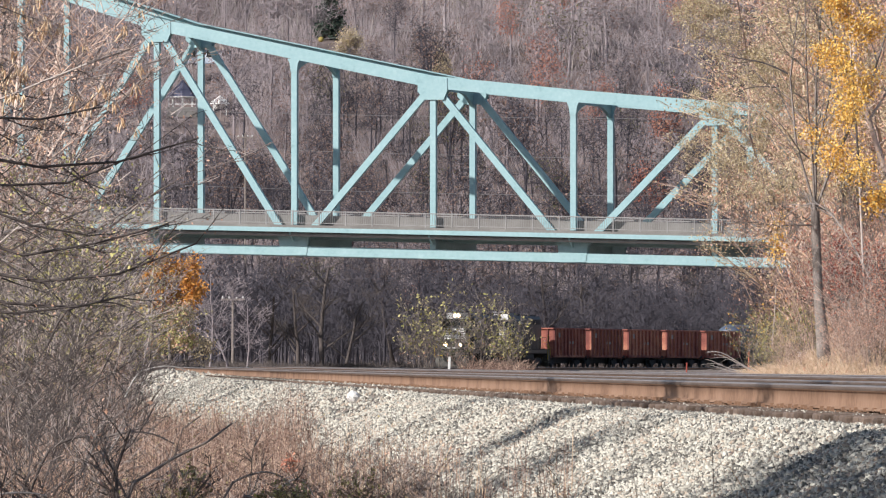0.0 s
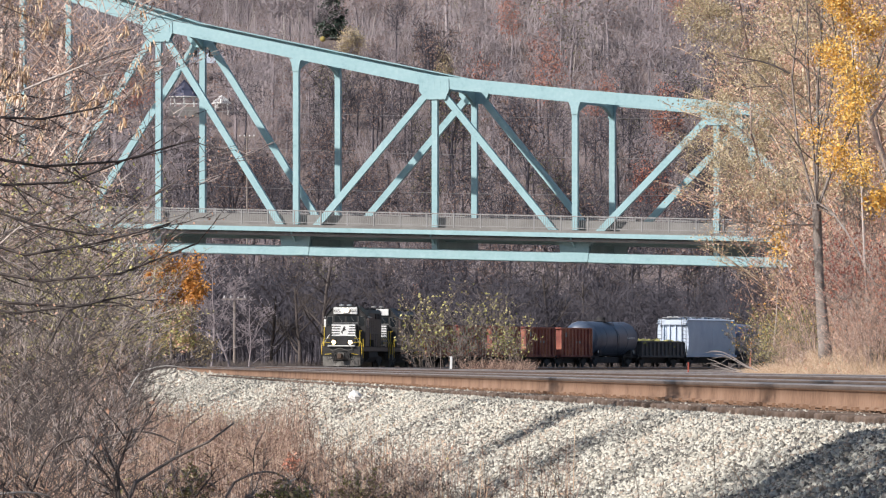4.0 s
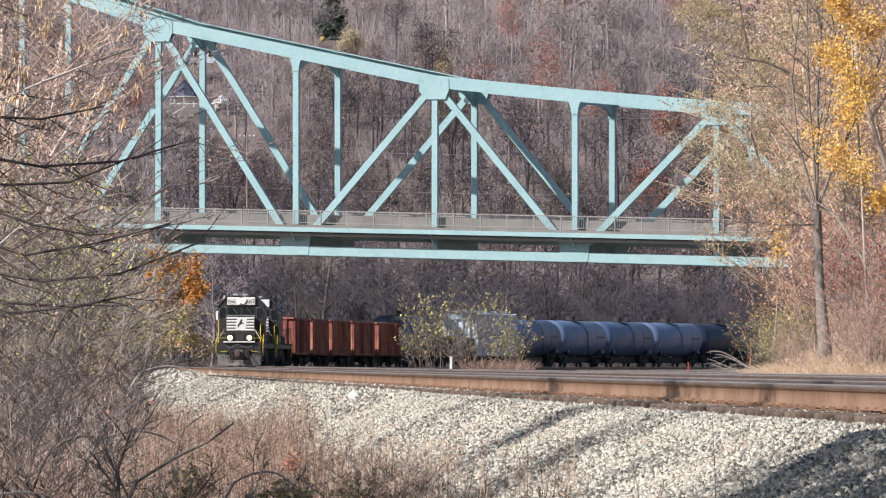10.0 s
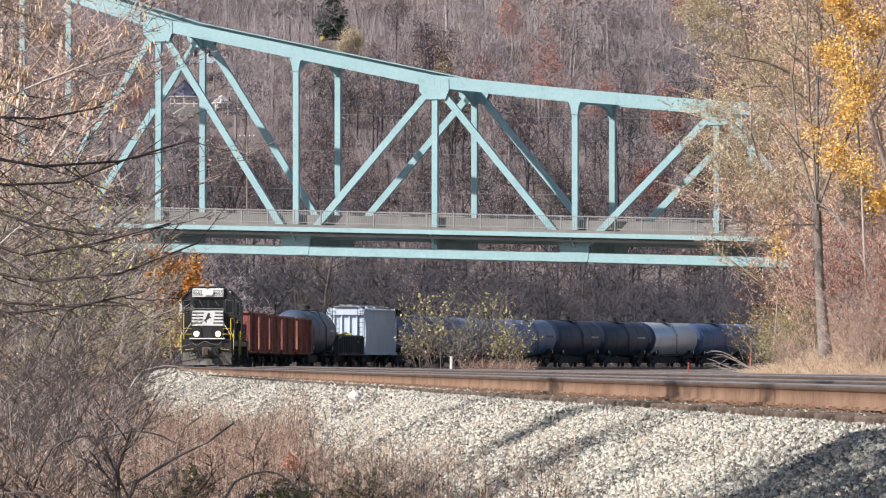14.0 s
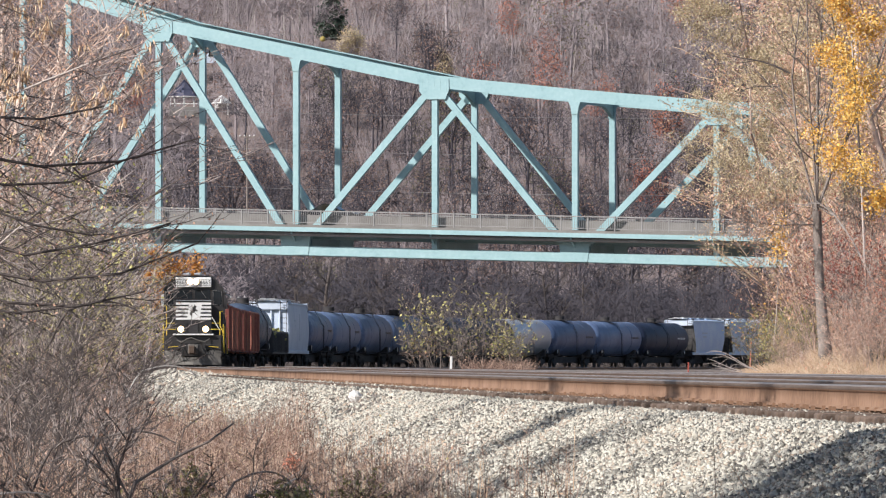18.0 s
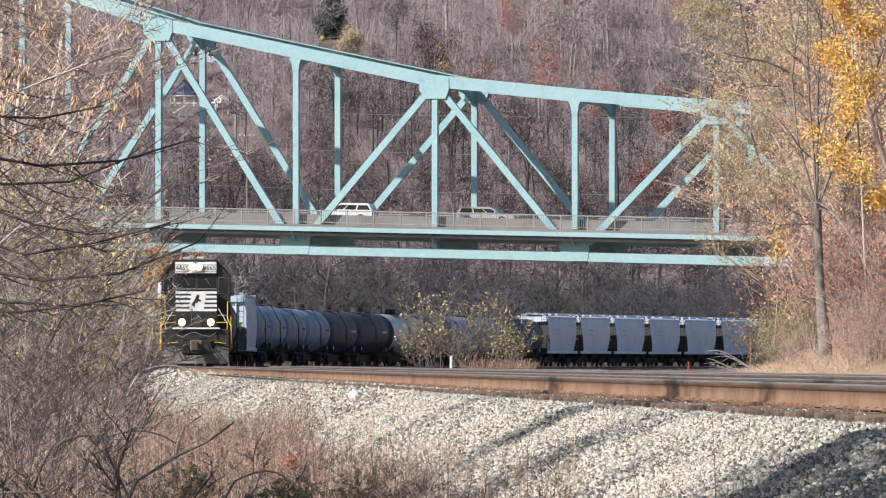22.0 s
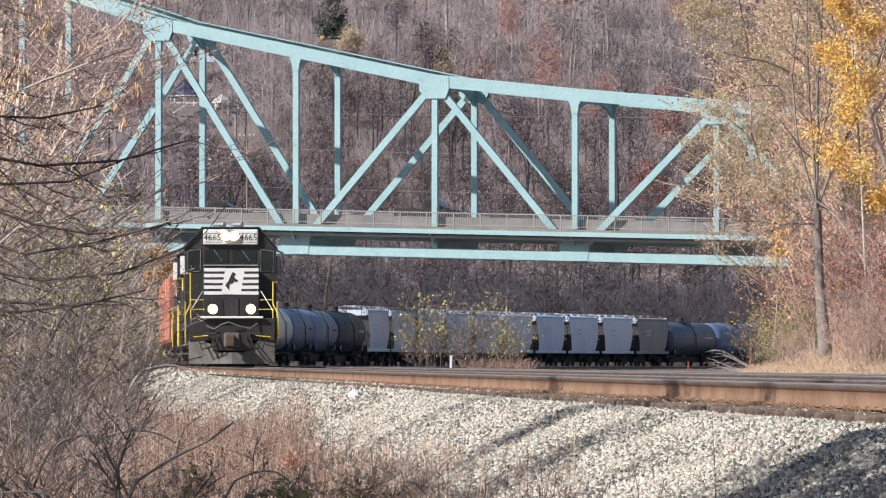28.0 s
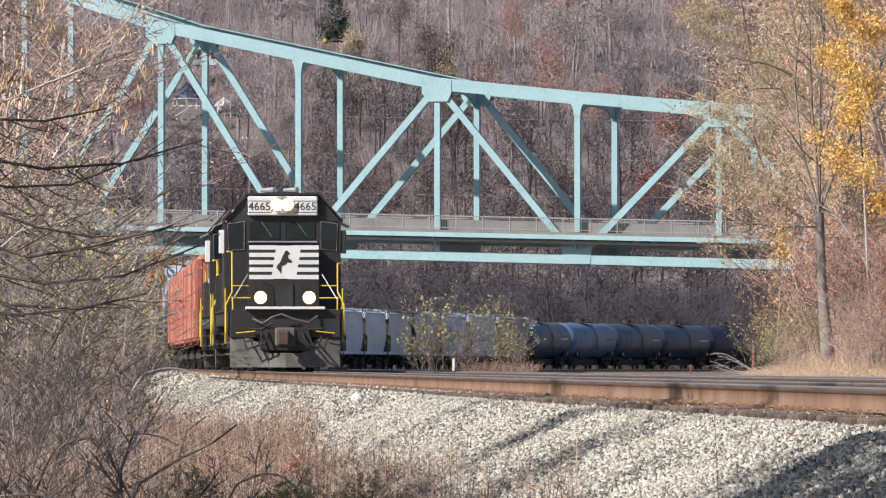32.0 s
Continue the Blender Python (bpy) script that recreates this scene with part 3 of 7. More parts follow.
while y < 1330:
    half = 0.0565 * y + 10
    x = -half + rs.uniform(0, 5)
    gap = 4.0 if y < 880 else 4.7 + (y - 712) * 0.0035
    while x < half:
        px, py = x + rs.normal(0, 1.3), y + rs.normal(0, 2.2)
        o = px - float(track_x(min(py, 1050)))
        if not (-7 < o < 12) and not (o > -7 and py < 900) and not any(c[0] < px / py < c[1] and c[4] < py < c[3] for c in CLEAR):
            k = rs.randint(len(FAR))
            size = rs.uniform(0.72, 1.2) * (1.0 if py > 860 else 0.86) * (1.35 if rs.rand() < 0.14 and py > 900 else 1.0)
            size *= 0.36 if any(c[0] < px / py < c[1] and c[2] < py < c[3] for c in CLEAR) else 1.0
            at = (px, py, float(ground_z(px, py)) - 0.3, rs.uniform(0, 6.28), size)
            v, f = FAR_WOOD[k]
            # Trees low on the slope go to the set coloured dark for shade.
            (wood if py > 985 + 95 * rs.rand() + 40 * math.sin(px * 0.11 + 2.0) + (45 if px > 0.011 * py else 0) else shaded_wood).append((moved(v, *at), f))
            u = rs.rand()
            tone = math.sin(px * 0.06 + 1.3) + math.sin(py * 0.021 + px * 0.03)
            ex = px / py
            rusty = (0.002 < ex < 0.016 and 985 < py < 1150) or (0.018 < ex < 0.033 and 965 < py < 1075) or (0.034 < ex)
            if py > 880 and u < (0.75 if rusty else 0.62 if -0.016 < ex < 0.014 else 0.40 + 0.12 * tone):
                hot = (rusty and u < 0.15) or u < 0.012
                v, f = (FAR_RED if hot else FAR_LEAF)[k]
                (red if hot else olive if u > 0.70 or 0.36 < u < 0.40 else brown).append((moved(v, *at), f))
        x += gap * rs.uniform(0.75, 1.3)
    y += gap * 1.5
for nm, lst, mt, lb in (("river_bank_woods", shaded_wood, WOODS_SHADED, "bare trees at bank and hill foot, coloured dark for shade"), ("bare_woods", wood, WOODS, "dense bare grey-brown late-autumn woods on the hillside"), ("brown_foliage", brown, WOODS_BROWN, "thin brown leaves left on the hillside trees"),
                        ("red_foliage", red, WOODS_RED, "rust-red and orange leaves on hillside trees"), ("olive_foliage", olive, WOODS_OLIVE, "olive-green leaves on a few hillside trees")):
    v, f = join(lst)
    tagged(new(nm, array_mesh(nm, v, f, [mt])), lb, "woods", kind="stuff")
# low brush under the hillside trees
def open_slope(x, y):
    """True away from the openings in the woods."""
    ok = np.ones(len(x), bool)
    for a, b, c, d, bare in CLEAR:
        ok &= ~((x / y > a) & (x / y < b) & (y > d - 45) & (y < d))
    return ok


n = 60000
hy_ = rs.uniform(900, 1240, n)
hx_ = rs.uniform(-0.058, 0.058, n) * hy_
hz_ = ground_z(hx_, hy_)
tall = rs.uniform(0.8, 3.4, n)
lean_ = rs.normal(0, 0.35, (n, 2))
base = np.stack([hx_, hy_, hz_ - 0.1], 1)
tip = base + np.stack([lean_[:, 0] * tall, lean_[:, 1] * tall, tall], 1)
keep = open_slope(hx_, hy_)
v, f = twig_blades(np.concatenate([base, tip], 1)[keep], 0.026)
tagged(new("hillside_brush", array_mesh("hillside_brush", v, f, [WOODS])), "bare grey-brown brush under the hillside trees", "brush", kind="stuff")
# pale straight trunks that stand out high on the slope
n = 230
hy_ = rs.uniform(1075, 1230, n)
hx_ = rs.uniform(-0.056, 0.056, n) * hy_
tall = rs.uniform(4, 9, n)
base = np.stack([hx_, hy_, ground_z(hx_, hy_) - 0.2], 1)
tip = base + np.stack([rs.normal(0, 0.07, n) * tall, rs.normal(0, 0.05, n) * tall, tall], 1)
rows = np.concatenate([base, tip, rs.uniform(0.05, 0.09, (n, 1)), rs.uniform(0.02, 0.04, (n, 1))], 1)
v, f = bars(rows[open_slope(hx_, hy_)], 4)
tagged(new("pale_trunks", array_mesh("pale_trunks", v, f, [BARK_PALE])), "pale straight trunks among the hillside woods", "woods", kind="stuff")
# ---- bridge ----
PSI, PANEL, BW = 0.2684, 11.48, 11.97
BE, BN = Vector((math.cos(PSI), -math.sin(PSI), 0)), Vector((-math.sin(PSI), -math.cos(PSI), 0))
B0 = Vector((-0.6125, 641.0, 0))


def bp(u, n, z):
    """A place on the bridge: u along it, n towards the viewer from the near truss, z up."""
    p = B0 + BE * u + BN * n
    return Vector((p.x, p.y, z))


def low_z(u):
    return 8.80 - 0.0275 * u


def deck_z(u):
    return 10.88 - 0.0247 * u


HIGH = {-6: 36.6, -5: 36.1, -4: 35.0, -3: 31.0, -2: 27.3, -1: 24.88, 0: 22.47, 1: 21.27, 2: 20.25, 3: 19.6, 4: 19.2, 5: 18.9}
bridge = tagged(new("truss_bridge"), "pale teal steel truss road bridge over the railway", "bridge")
K0, K1 = -6, 5
for n, tag in ((0.0, 0), (-BW, 1)):
    for k in range(K0, K1):
        g = Geo().beam(bp(k * PANEL, n, HIGH[k]), bp((k + 1) * PANEL, n, HIGH[k + 1]), 0.62, 0.97)
        part("top_chord", g, TEAL, bridge)
        # Overhang added on the far truss so its chord face falls in shadow.
        if tag:
            part("cover_plate", Geo().beam(bp(k * PANEL, n + 0.27, HIGH[k] + 0.52), bp((k + 1) * PANEL, n + 0.27, HIGH[k + 1] + 0.52), 1.16, 0.07), TEAL, bridge, "overhanging teal plate added to shade the far chord")
        part("bottom_chord", Geo().beam(bp(k * PANEL, n, low_z(k * PANEL)), bp((k + 1) * PANEL, n, low_z((k + 1) * PANEL)), 0.55, 0.74), TEAL, bridge)
        a, b = (k, k + 1) if k % 2 == 0 else (k + 1, k)
        part("diagonal", Geo().beam(bp(a * PANEL, n, HIGH[a] - 0.2), bp(b * PANEL, n, low_z(b * PANEL)), 0.42, 0.52), TEAL, bridge)
    for k in range(K0, K1 + 1):
        u = k * PANEL
        part("post", Geo().beam(bp(u, n, low_z(u)), bp(u, n, HIGH[k]), 0.5, 0.46, up=BE), TEAL, bridge)
        if k % 2 == 0:
            g = Geo()
            out = [(-1.2, 0.48), (1.2, 0.48), (1.22, -0.72), (0.92, -1.42), (-0.62, -1.42), (-1.22, -0.78)]
            zs = (HIGH.get(k + 1, HIGH[k]) - HIGH.get(k - 1, HIGH[k])) / (2 * PANEL)
            for off in (0.34, -0.34):
                vs = [bp(u + a, n + off + d, HIGH[k] + b + (zs * a if b > 0 else 0)) for d in (-0.03, 0.03) for a, b in out]
                m6 = len(out)
                g.add(vs, [tuple(range(m6)), tuple(range(m6, 2 * m6))[::-1]] + [(i + m6, (i + 1) % m6 + m6, (i + 1) % m6, i) for i in range(m6)])
            part("gusset_plate", g, TEAL, bridge, "riveted teal gusset plate")
            g = Geo()
            for a in (-0.98, -0.5, 0.0, 0.5, 0.98):
                for b in (-0.62, -0.34, -0.06, 0.2):
                    c = bp(u + a, n + 0.375, HIGH[k] + b)
                    g.box(c, (0.07, 0.03, 0.07), (0, 0, -math.degrees(PSI)), 0.012)
            part("rivets", g, TEAL, bridge)["kind"] = "stuff"
        else:
            vs = [bp(u + a, n + d, HIGH[k] + b) for d in (0.262, 0.312) for a, b in ((-0.52, -0.46), (-0.34, -0.85), (-0.24, -1.5), (0.24, -1.5), (0.34, -0.85), (0.52, -0.46))]
            part("post_head", Geo().add(vs, [tuple(range(6)), tuple(range(6, 12))[::-1]] + [(i + 6, (i + 1) % 6 + 6, (i + 1) % 6, i) for i in range(6)]), TEAL, bridge, "flared riveted plate at the head of a post")
            g = Geo()
            for off in (0.30, -0.30):
                vs = [bp(u + a, n + off + d, low_z(u) + b) for d in (-0.03, 0.03) for a, b in ((-1.05, -0.36), (1.05, -0.36), (1.3, 1.35), (-1.3, 1.35))]
                g.add(vs, [(0, 1, 2, 3), (7, 6, 5, 4), (4, 5, 1, 0), (5, 6, 2, 1), (6, 7, 3, 2), (7, 4, 0, 3)])
            part("gusset_plate", g, TEAL, bridge, "riveted teal gusset plate")
# cross members between the trusses
for k in range(K0, K1 + 1):
    u = k * PANEL
    arch = []
    for i in range(13):
        w = abs(i / 6 - 1)
        arch.append((-0.27 - (BW - 0.54) * i / 12, HIGH[k] - 0.60 - (0.85 if k % 2 else 1.0) * max(0.0, w - 0.35) ** 1.7 / 0.48))
    arch = [(-0.27, HIGH[k] + 0.1)] + arch + [(-BW + 0.27, HIGH[k] + 0.1)]
    m = len(arch)
    vs = [bp(u + d, a, z) for d in (-0.14, 0.14) for a, z in arch]
    part("sway_brace", Geo().add(vs, [tuple(range(m)), tuple(range(m, 2 * m))[::-1]] + [(i + m, (i + 1) % m + m, (i + 1) % m, i) for i in range(m)]), TEAL_DARK, bridge, "arched teal brace between the trusses")
    part("floor_beam", Geo().beam(bp(u, 0.2, deck_z(u) - 1.15), bp(u, -BW - 0.2, deck_z(u) - 1.15), 0.4, 1.3), TEAL_DARK, bridge)
    vs = [bp(u + d, a, z) for d in (-0.06, 0.06) for a, z in ((0.34, deck_z(u) - 0.45), (1.5, deck_z(u) - 0.45), (1.5, deck_z(u) - 0.7), (0.34, deck_z(u) - 1.35))]
    part("bracket", Geo().add(vs, [(0, 1, 2, 3), (7, 6, 5, 4), (4, 5, 1, 0), (5, 6, 2, 1), (6, 7, 3, 2), (7, 4, 0, 3)]), TEAL, bridge, "teal sidewalk bracket")
    if k < K1:
        part("lateral_brace", Geo().beam(bp(u, -0.3, HIGH[k]), bp(u + PANEL, -BW + 0.3, HIGH[k + 1]), 0.25, 0.3), TEAL_DARK, bridge)
ua, ub = K0 * PANEL, K1 * PANEL


def along(n0, n1, z0, z1, dz=deck_z, a=ua, b=ub):
    """A long bar of the deck between two offsets and two heights over its line."""
    vs = [bp(u, n, dz(u) + z) for u in (a, b) for n, z in ((n0, z0), (n1, z0), (n1, z1), (n0, z1))]
    return Geo().add(vs, [(0, 1, 2, 3), (7, 6, 5, 4), (4, 5, 1, 0), (5, 6, 2, 1), (6, 7, 3, 2), (7, 4, 0, 3)])


part("deck_slab", along(-BW - 0.4, 0.4, -0.42, -0.16), CONCRETE, bridge, "concrete deck slab")
part("carriageway", along(-BW + 0.9, -0.9, -0.155, 0.30), ASPHALT, bridge, "worn asphalt carriageway")
part("sidewalk", along(0.404, 1.70, -0.30, 0.0), CONCRETE, bridge, "grey concrete sidewalk slab")
part("sidewalk", along(-BW - 2.5, -BW - 0.404, -0.30, 0.0), CONCRETE, bridge, "grey concrete sidewalk slab")
part("fascia_girder", along(1.56, 1.76, -0.56, -0.21), TEAL, bridge)
part("fascia_girder", along(-BW - 2.55, -BW - 2.35, -0.56, -0.21), TEAL, bridge)
for n in (-2.2, -4.8, -7.2, -9.8):
    part("stringer", along(n - 0.15, n + 0.15, -1.1, -0.43), TEAL_DARK, bridge)
part("pipe", Geo().tube([bp(ua, 1.2, deck_z(ua) - 0.75), bp(ub, 1.2, deck_z(ub) - 0.75)], 0.16, 8), STEEL_GREY, bridge, "service pipe under the sidewalk")
RP = 2.19
BAR = Geo().box((0, 0, 0.62), (0.03, 0.03, 0.92)).mesh("bar")
BAR.materials.append(STEEL_GREY)
slope = math.degrees(math.atan(0.0247))
rest = Geo()
for n in (1.62, -BW - 2.36):
    for i in range(int((ub - ua) / RP)):
        u = ua + (i + 0.35) * RP
        near = n > 0 and -31 < u < 30
        g = Geo() if near else rest
        for zz, hh in ((1.10, 0.09), (0.16, 0.06)):
            g.beam(bp(u, n, deck_z(u) + zz), bp(u + RP, n, deck_z(u + RP) + zz), 0.07, hh)
        if near:
            pan = part("railing_panel", g, STEEL_GREY, bridge, "grey steel railing panel with upright bars")
            part("railing_post", Geo().beam(bp(u, n, deck_z(u) - 0.1), bp(u, n, deck_z(u) + 1.16), 0.12, 0.10, up=BE), STEEL_GREY, pan)
            for j in range(1, 12):
                uu = u + RP * j / 12
                part("bar", BAR, STEEL_GREY, pan, m=pose(*bp(uu, n, deck_z(uu)), 0, slope, -math.degrees(PSI)))
        else:
            rest.beam(bp(u, n, deck_z(u) - 0.1), bp(u, n, deck_z(u) + 1.16), 0.12, 0.10, up=BE)
            for j in range(1, 12):
                uu = u + RP * j / 12
                rest.beam(bp(uu, n, deck_z(uu) + 0.16), bp(uu, n, deck_z(uu) + 1.08), 0.03, 0.03, up=BE)
part("far_railing", rest, STEEL_GREY, bridge, "grey steel railing")["kind"] = "stuff"
part("kerb_parapet", along(-0.75, -0.45, -0.16, 0.80), CONCRETE, bridge, "low concrete parapet between road and sidewalk")
part("kerb_parapet", along(-BW + 0.45, -BW + 0.75, -0.16, 0.95), CONCRETE, bridge, "low concrete parapet between road and sidewalk")
# approach roads carry on beyond both ends
for a, b in ((ua - 140, ua - 0.1), (ub + 0.1, ub + 140)):
    road = tagged(new("approach_road"), "plain concrete viaduct that carries the road to the bridge", "road viaduct", kind="structure")
    part("slab", along(-BW - 0.4, 0.4, -0.9, -0.16, deck_z, a, b), CONCRETE, road)
    part("carriageway", along(-BW + 0.9, -0.9, -0.155, 0.30, deck_z, a, b), ASPHALT, road)
    for n in (0.0, -BW):
        part("barrier", along(n - 0.2, n + 0.2, -0.155, 0.95, deck_z, a, b), CONCRETE, road)
    for u in np.linspace(a + 8, b - 25, 5):
        for n in (-1.5, -BW + 1.5):
            q = bp(float(u), n, 0)
            gz = float(ground_z(q.x, q.y)) - 1.0
            h = deck_z(float(u)) - 0.9 - gz
            if h > 0.5:
                part("column", Geo().tube([(q.x, q.y, gz), (q.x, q.y, gz + h)], 0.7, 14), CONCRETE, road)
for k in (K0, K1):
    u = k * PANEL
    pier = tagged(new("bridge_pier"), "plain concrete pier carrying the bridge", "pier", "bridge piers")
    for n in (0.0, -BW):
        p = bp(u, n, 0)
        h = low_z(u) - 0.37 + 2.0
        part("column", Geo().box((p.x, p.y, h / 2 - 2.0), (2.4, 2.4, h), (0, 0, -math.degrees(PSI)), 0.1), CONCRETE, pier)


# ---- road vehicles on the bridge ----
def road_car(name, label, length, height, nose, paint, kind="wagon"):
    """A car that points along +x, with its wheels on z = 0."""
    e = tagged(new(name), label, "car", "cars on the bridge")
    h, w = height, 1.9
    L = length / 2
    hood = 0.62 * h
    rear = L - 0.05 if kind == "wagon" else L - 1.0
    low = [(-L, 0.3), (L, 0.3), (L + 0.02, hood * 0.75), (L - 0.15, hood * 0.93), (L - nose, hood), (-L + 0.1, hood * 1.02), (-L, hood * 0.8)]

    def shell(outline, half):
        n = len(outline)
        vs = [(x, s * half, z) for s in (1, -1) for x, z in outline]
        return Geo().add(vs, [tuple(range(n))[::-1], tuple(range(n, 2 * n))] + [(i, (i + 1) % n, (i + 1) % n + n, i + n) for i in range(n)])

    body = part("body", shell(low, w / 2), paint, e)
    if kind == "pickup":
        top = [(-0.3, hood), (L - nose, hood), (L - nose - 0.75, h), (-0.15, h)]
    elif kind == "sedan":
        top = [(-rear + 0.1, hood), (L - nose, hood), (L - nose - 0.9, h - 0.03), (-rear + 1.0, h)]
    else:
        top = [(-rear, hood), (L - nose, hood), (L - nose - 0.75, h - 0.05), (L - nose - 1.4, h), (-rear + 0.3, h - 0.02)]
    part("cabin", shell(top, w / 2 - 0.12), paint, e)
    x0, x1 = top[0][0], top[1][0]
    x2, x3 = top[2][0], top[-1][0]
    z0, z1 = hood + 0.06, h - 0.16
    span = [(0.04, 0.36), (0.40, 0.68), (0.71, 0.97)] if kind != "pickup" else [(0.05, 0.48), (0.53, 0.97)]
    for s in (1, -1):
        for a, b in span:
            lo = lambda q: x0 + (x1 - x0) * q
            hi = lambda q: x3 + (x2 - x3) * q
            yy = s * (w / 2 - 0.115)
            vs = [(lo(a), yy, z0), (lo(b), yy, z0), (hi(b), yy, z1), (hi(a), yy, z1)]
            vs += [(x, y + s * 0.012, z) for x, y, z in vs]
            part("side_window", Geo().add(vs, [(0, 1, 2, 3), (7, 6, 5, 4), (4, 5, 1, 0), (5, 6, 2, 1), (6, 7, 3, 2), (7, 4, 0, 3)]), WINDOW, e)
        for x in (-L + 0.95, L - 0.95):
            wh = part("wheel", Geo().lathe([(-0.11, 0.20), (-0.11, 0.33), (-0.08, 0.36), (0.08, 0.36), (0.11, 0.33), (0.11, 0.20)], 16), TYRE, e, m=pose(x, s * (w / 2 - 0.1), 0.36))
            part("rim", Geo().lathe([(-0.115, 0.19), (0.115, 0.19)], 12), SILVER, wh)
        part("headlight", Geo().box((L - 0.06, s * 0.68, hood * 0.82), (0.16, 0.34, 0.14), None, 0.03), SILVER, e)
        part("tail_light", Geo().box((-L + 0.03, s * 0.78, hood * 0.85), (0.10, 0.2, 0.3), None, 0.03), PAINT_RED, e)
        part("mirror", Geo().box((L - nose - 0.35, s * (w / 2 + 0.02), hood + 0.1), (0.14, 0.2, 0.14), None, 0.03), paint, e)
    gl = [(L - nose - 0.02, hood + 0.05), (L - nose - 0.70, h - 0.12)]
    part("windscreen", Geo().beam((gl[0][0], 0, gl[0][1]), (gl[1][0], 0, gl[1][1]), 1.5, 0.03), WINDOW, e)
    part("bumper", Geo().box((L + 0.03, 0, 0.45), (0.12, 1.8, 0.2), None, 0.03), GRIME, e)
    return e


CARS = []   # thing, lane offset, sign of travel, time and u at which it is there, speed


def send(car, lane, way, t, u, speed):
    CARS.append((car, lane, way, t, u, speed))


def bridge_u(px, lane):
    """The place along the bridge that shows at a given part of the picture's width."""
    k = (px - 784) / FOCAL
    return (k * (B0.y + BN.y * lane) - B0.x - BN.x * lane) / (BE.x - k * BE.y)


send(road_car("sport_utility_car", "large white sport utility car driving over the bridge", 5.6, 1.95, 1.45, PAINT_WHITE), -3.3, 1, 2.0, bridge_u(743, -3.3), 16.0)
send(road_car("hatchback_car", "dark red hatchback driving over the bridge", 4.2, 1.5, 1.0, PAINT_RED), -3.3, 1, 17.0, bridge_u(1059, -3.3), 15.6)
send(road_car("sedan_car", "dark sedan driving over the bridge", 4.7, 1.45, 1.2, PAINT_DARK, "sedan"), -3.3, 1, 19.0, bridge_u(915, -3.3), 15.6)
send(road_car("hatchback_car", "white hatchback driving over the bridge", 4.6, 1.58, 1.1, PAINT_WHITE), -8.6, -1, 21.5, bridge_u(794, -8.6), 16.9)
send(road_car("estate_car", "silver estate car driving over the bridge", 4.7, 1.42, 1.15, PAINT_SILVER), -3.3, 1, 23.0, bridge_u(1200, -3.3), 15.6)
send(road_car("estate_car", "dark blue estate car driving over the bridge", 4.8, 1.70, 1.15, PAINT_DARK), -3.3, 1, 25.5, bridge_u(815, -3.3), 16.2)
send(road_car("pickup_truck", "dark pickup truck driving over the bridge", 5.5, 1.85, 1.35, PAINT_DARK, "pickup"), -3.3, 1, 28.5, bridge_u(912, -3.3), 14.0)
send(road_car("sedan_car", "dark grey sedan driving over the bridge", 4.6, 1.45, 1.2, PAINT_DARK, "sedan"), -3.3, 1, 29.5, bridge_u(870, -3.3), 15.0)
# ---- train: each vehicle points along +y, rails at z = 0 ----
SPEED = 14.711
TRAIN = []   # thing, distance of its middle behind the engine's nose, half distance between its trucks


def arc(x0, z0, x1, z1, bulge, n=6):
    """Points of a bowed edge."""
    out = []
    for i in range(n + 1):
        t = i / n
        b = 4 * t * (1 - t) * bulge
        dx, dz = x1 - x0, z1 - z0
        ln = math.hypot(dx, dz)
        out.append((x0 + dx * t + dz / ln * b, z0 + dz * t - dx / ln * b))
    return out


WHEEL = Geo().lathe([(-0.07, 0.2), (-0.07, 0.46), (-0.04, 0.48), (-0.03, 0.455), (0.07, 0.44), (0.07, 0.2)], 18).mesh("wheel")


def frame_geo(base, heavy):
    """The cast side of a truck, seen from its flank."""
    b = base / 2
    out = [(-b - 0.35, 0.42), (-b - 0.35, 0.66), (-b * 0.55, 0.70 + heavy), (b * 0.55, 0.70 + heavy), (b + 0.35, 0.66), (b + 0.35, 0.42), (b - 0.25, 0.42), (b * 0.45, 0.22), (-b * 0.45, 0.22), (-b + 0.25, 0.42)]
    n = len(out)
    vs = [(x, y, z) for x in (-0.07, 0.07) for y, z in out]
    g = Geo().add(vs, [tuple(range(n))[::-1], tuple(range(n, 2 * n))] + [(i, (i + 1) % n, (i + 1) % n + n, i + n) for i in range(n)])
    for y in (-0.16, 0, 0.16):
        g.tube([(0.0, y, 0.26), (0.0, y, 0.62)], 0.075, 8)
    for y in (-b, b):
        g.box((0.0, y, 0.48), (0.24, 0.3, 0.26), None, 0.04)
    return g


FRAME_LIGHT = frame_geo(1.75, 0.0).mesh("side_frame")
FRAME_HEAVY = frame_geo(2.75, 0.16).mesh("side_frame")
BOLSTER = Geo().box((0, 0, 0.62), (2.1, 0.45, 0.26), None, 0.04).mesh("bolster")


def trucks(car, ys, base=1.75, heavy=False):
    for y in ys:
        t = part("truck", BOLSTER, GRIME, car, "grimy two-axle truck", m=pose(0, y, 0))
        for s in (-1, 1):
            part("side_frame", FRAME_HEAVY if heavy else FRAME_LIGHT, GRIME, t, m=pose(s * 1.0, 0, 0))
            for b in (-base / 2, base / 2):
                part("wheel", WHEEL, GRIME, t, m=pose(s * 0.76, b, 0.46, 0, 0, 90 if s > 0 else -90))


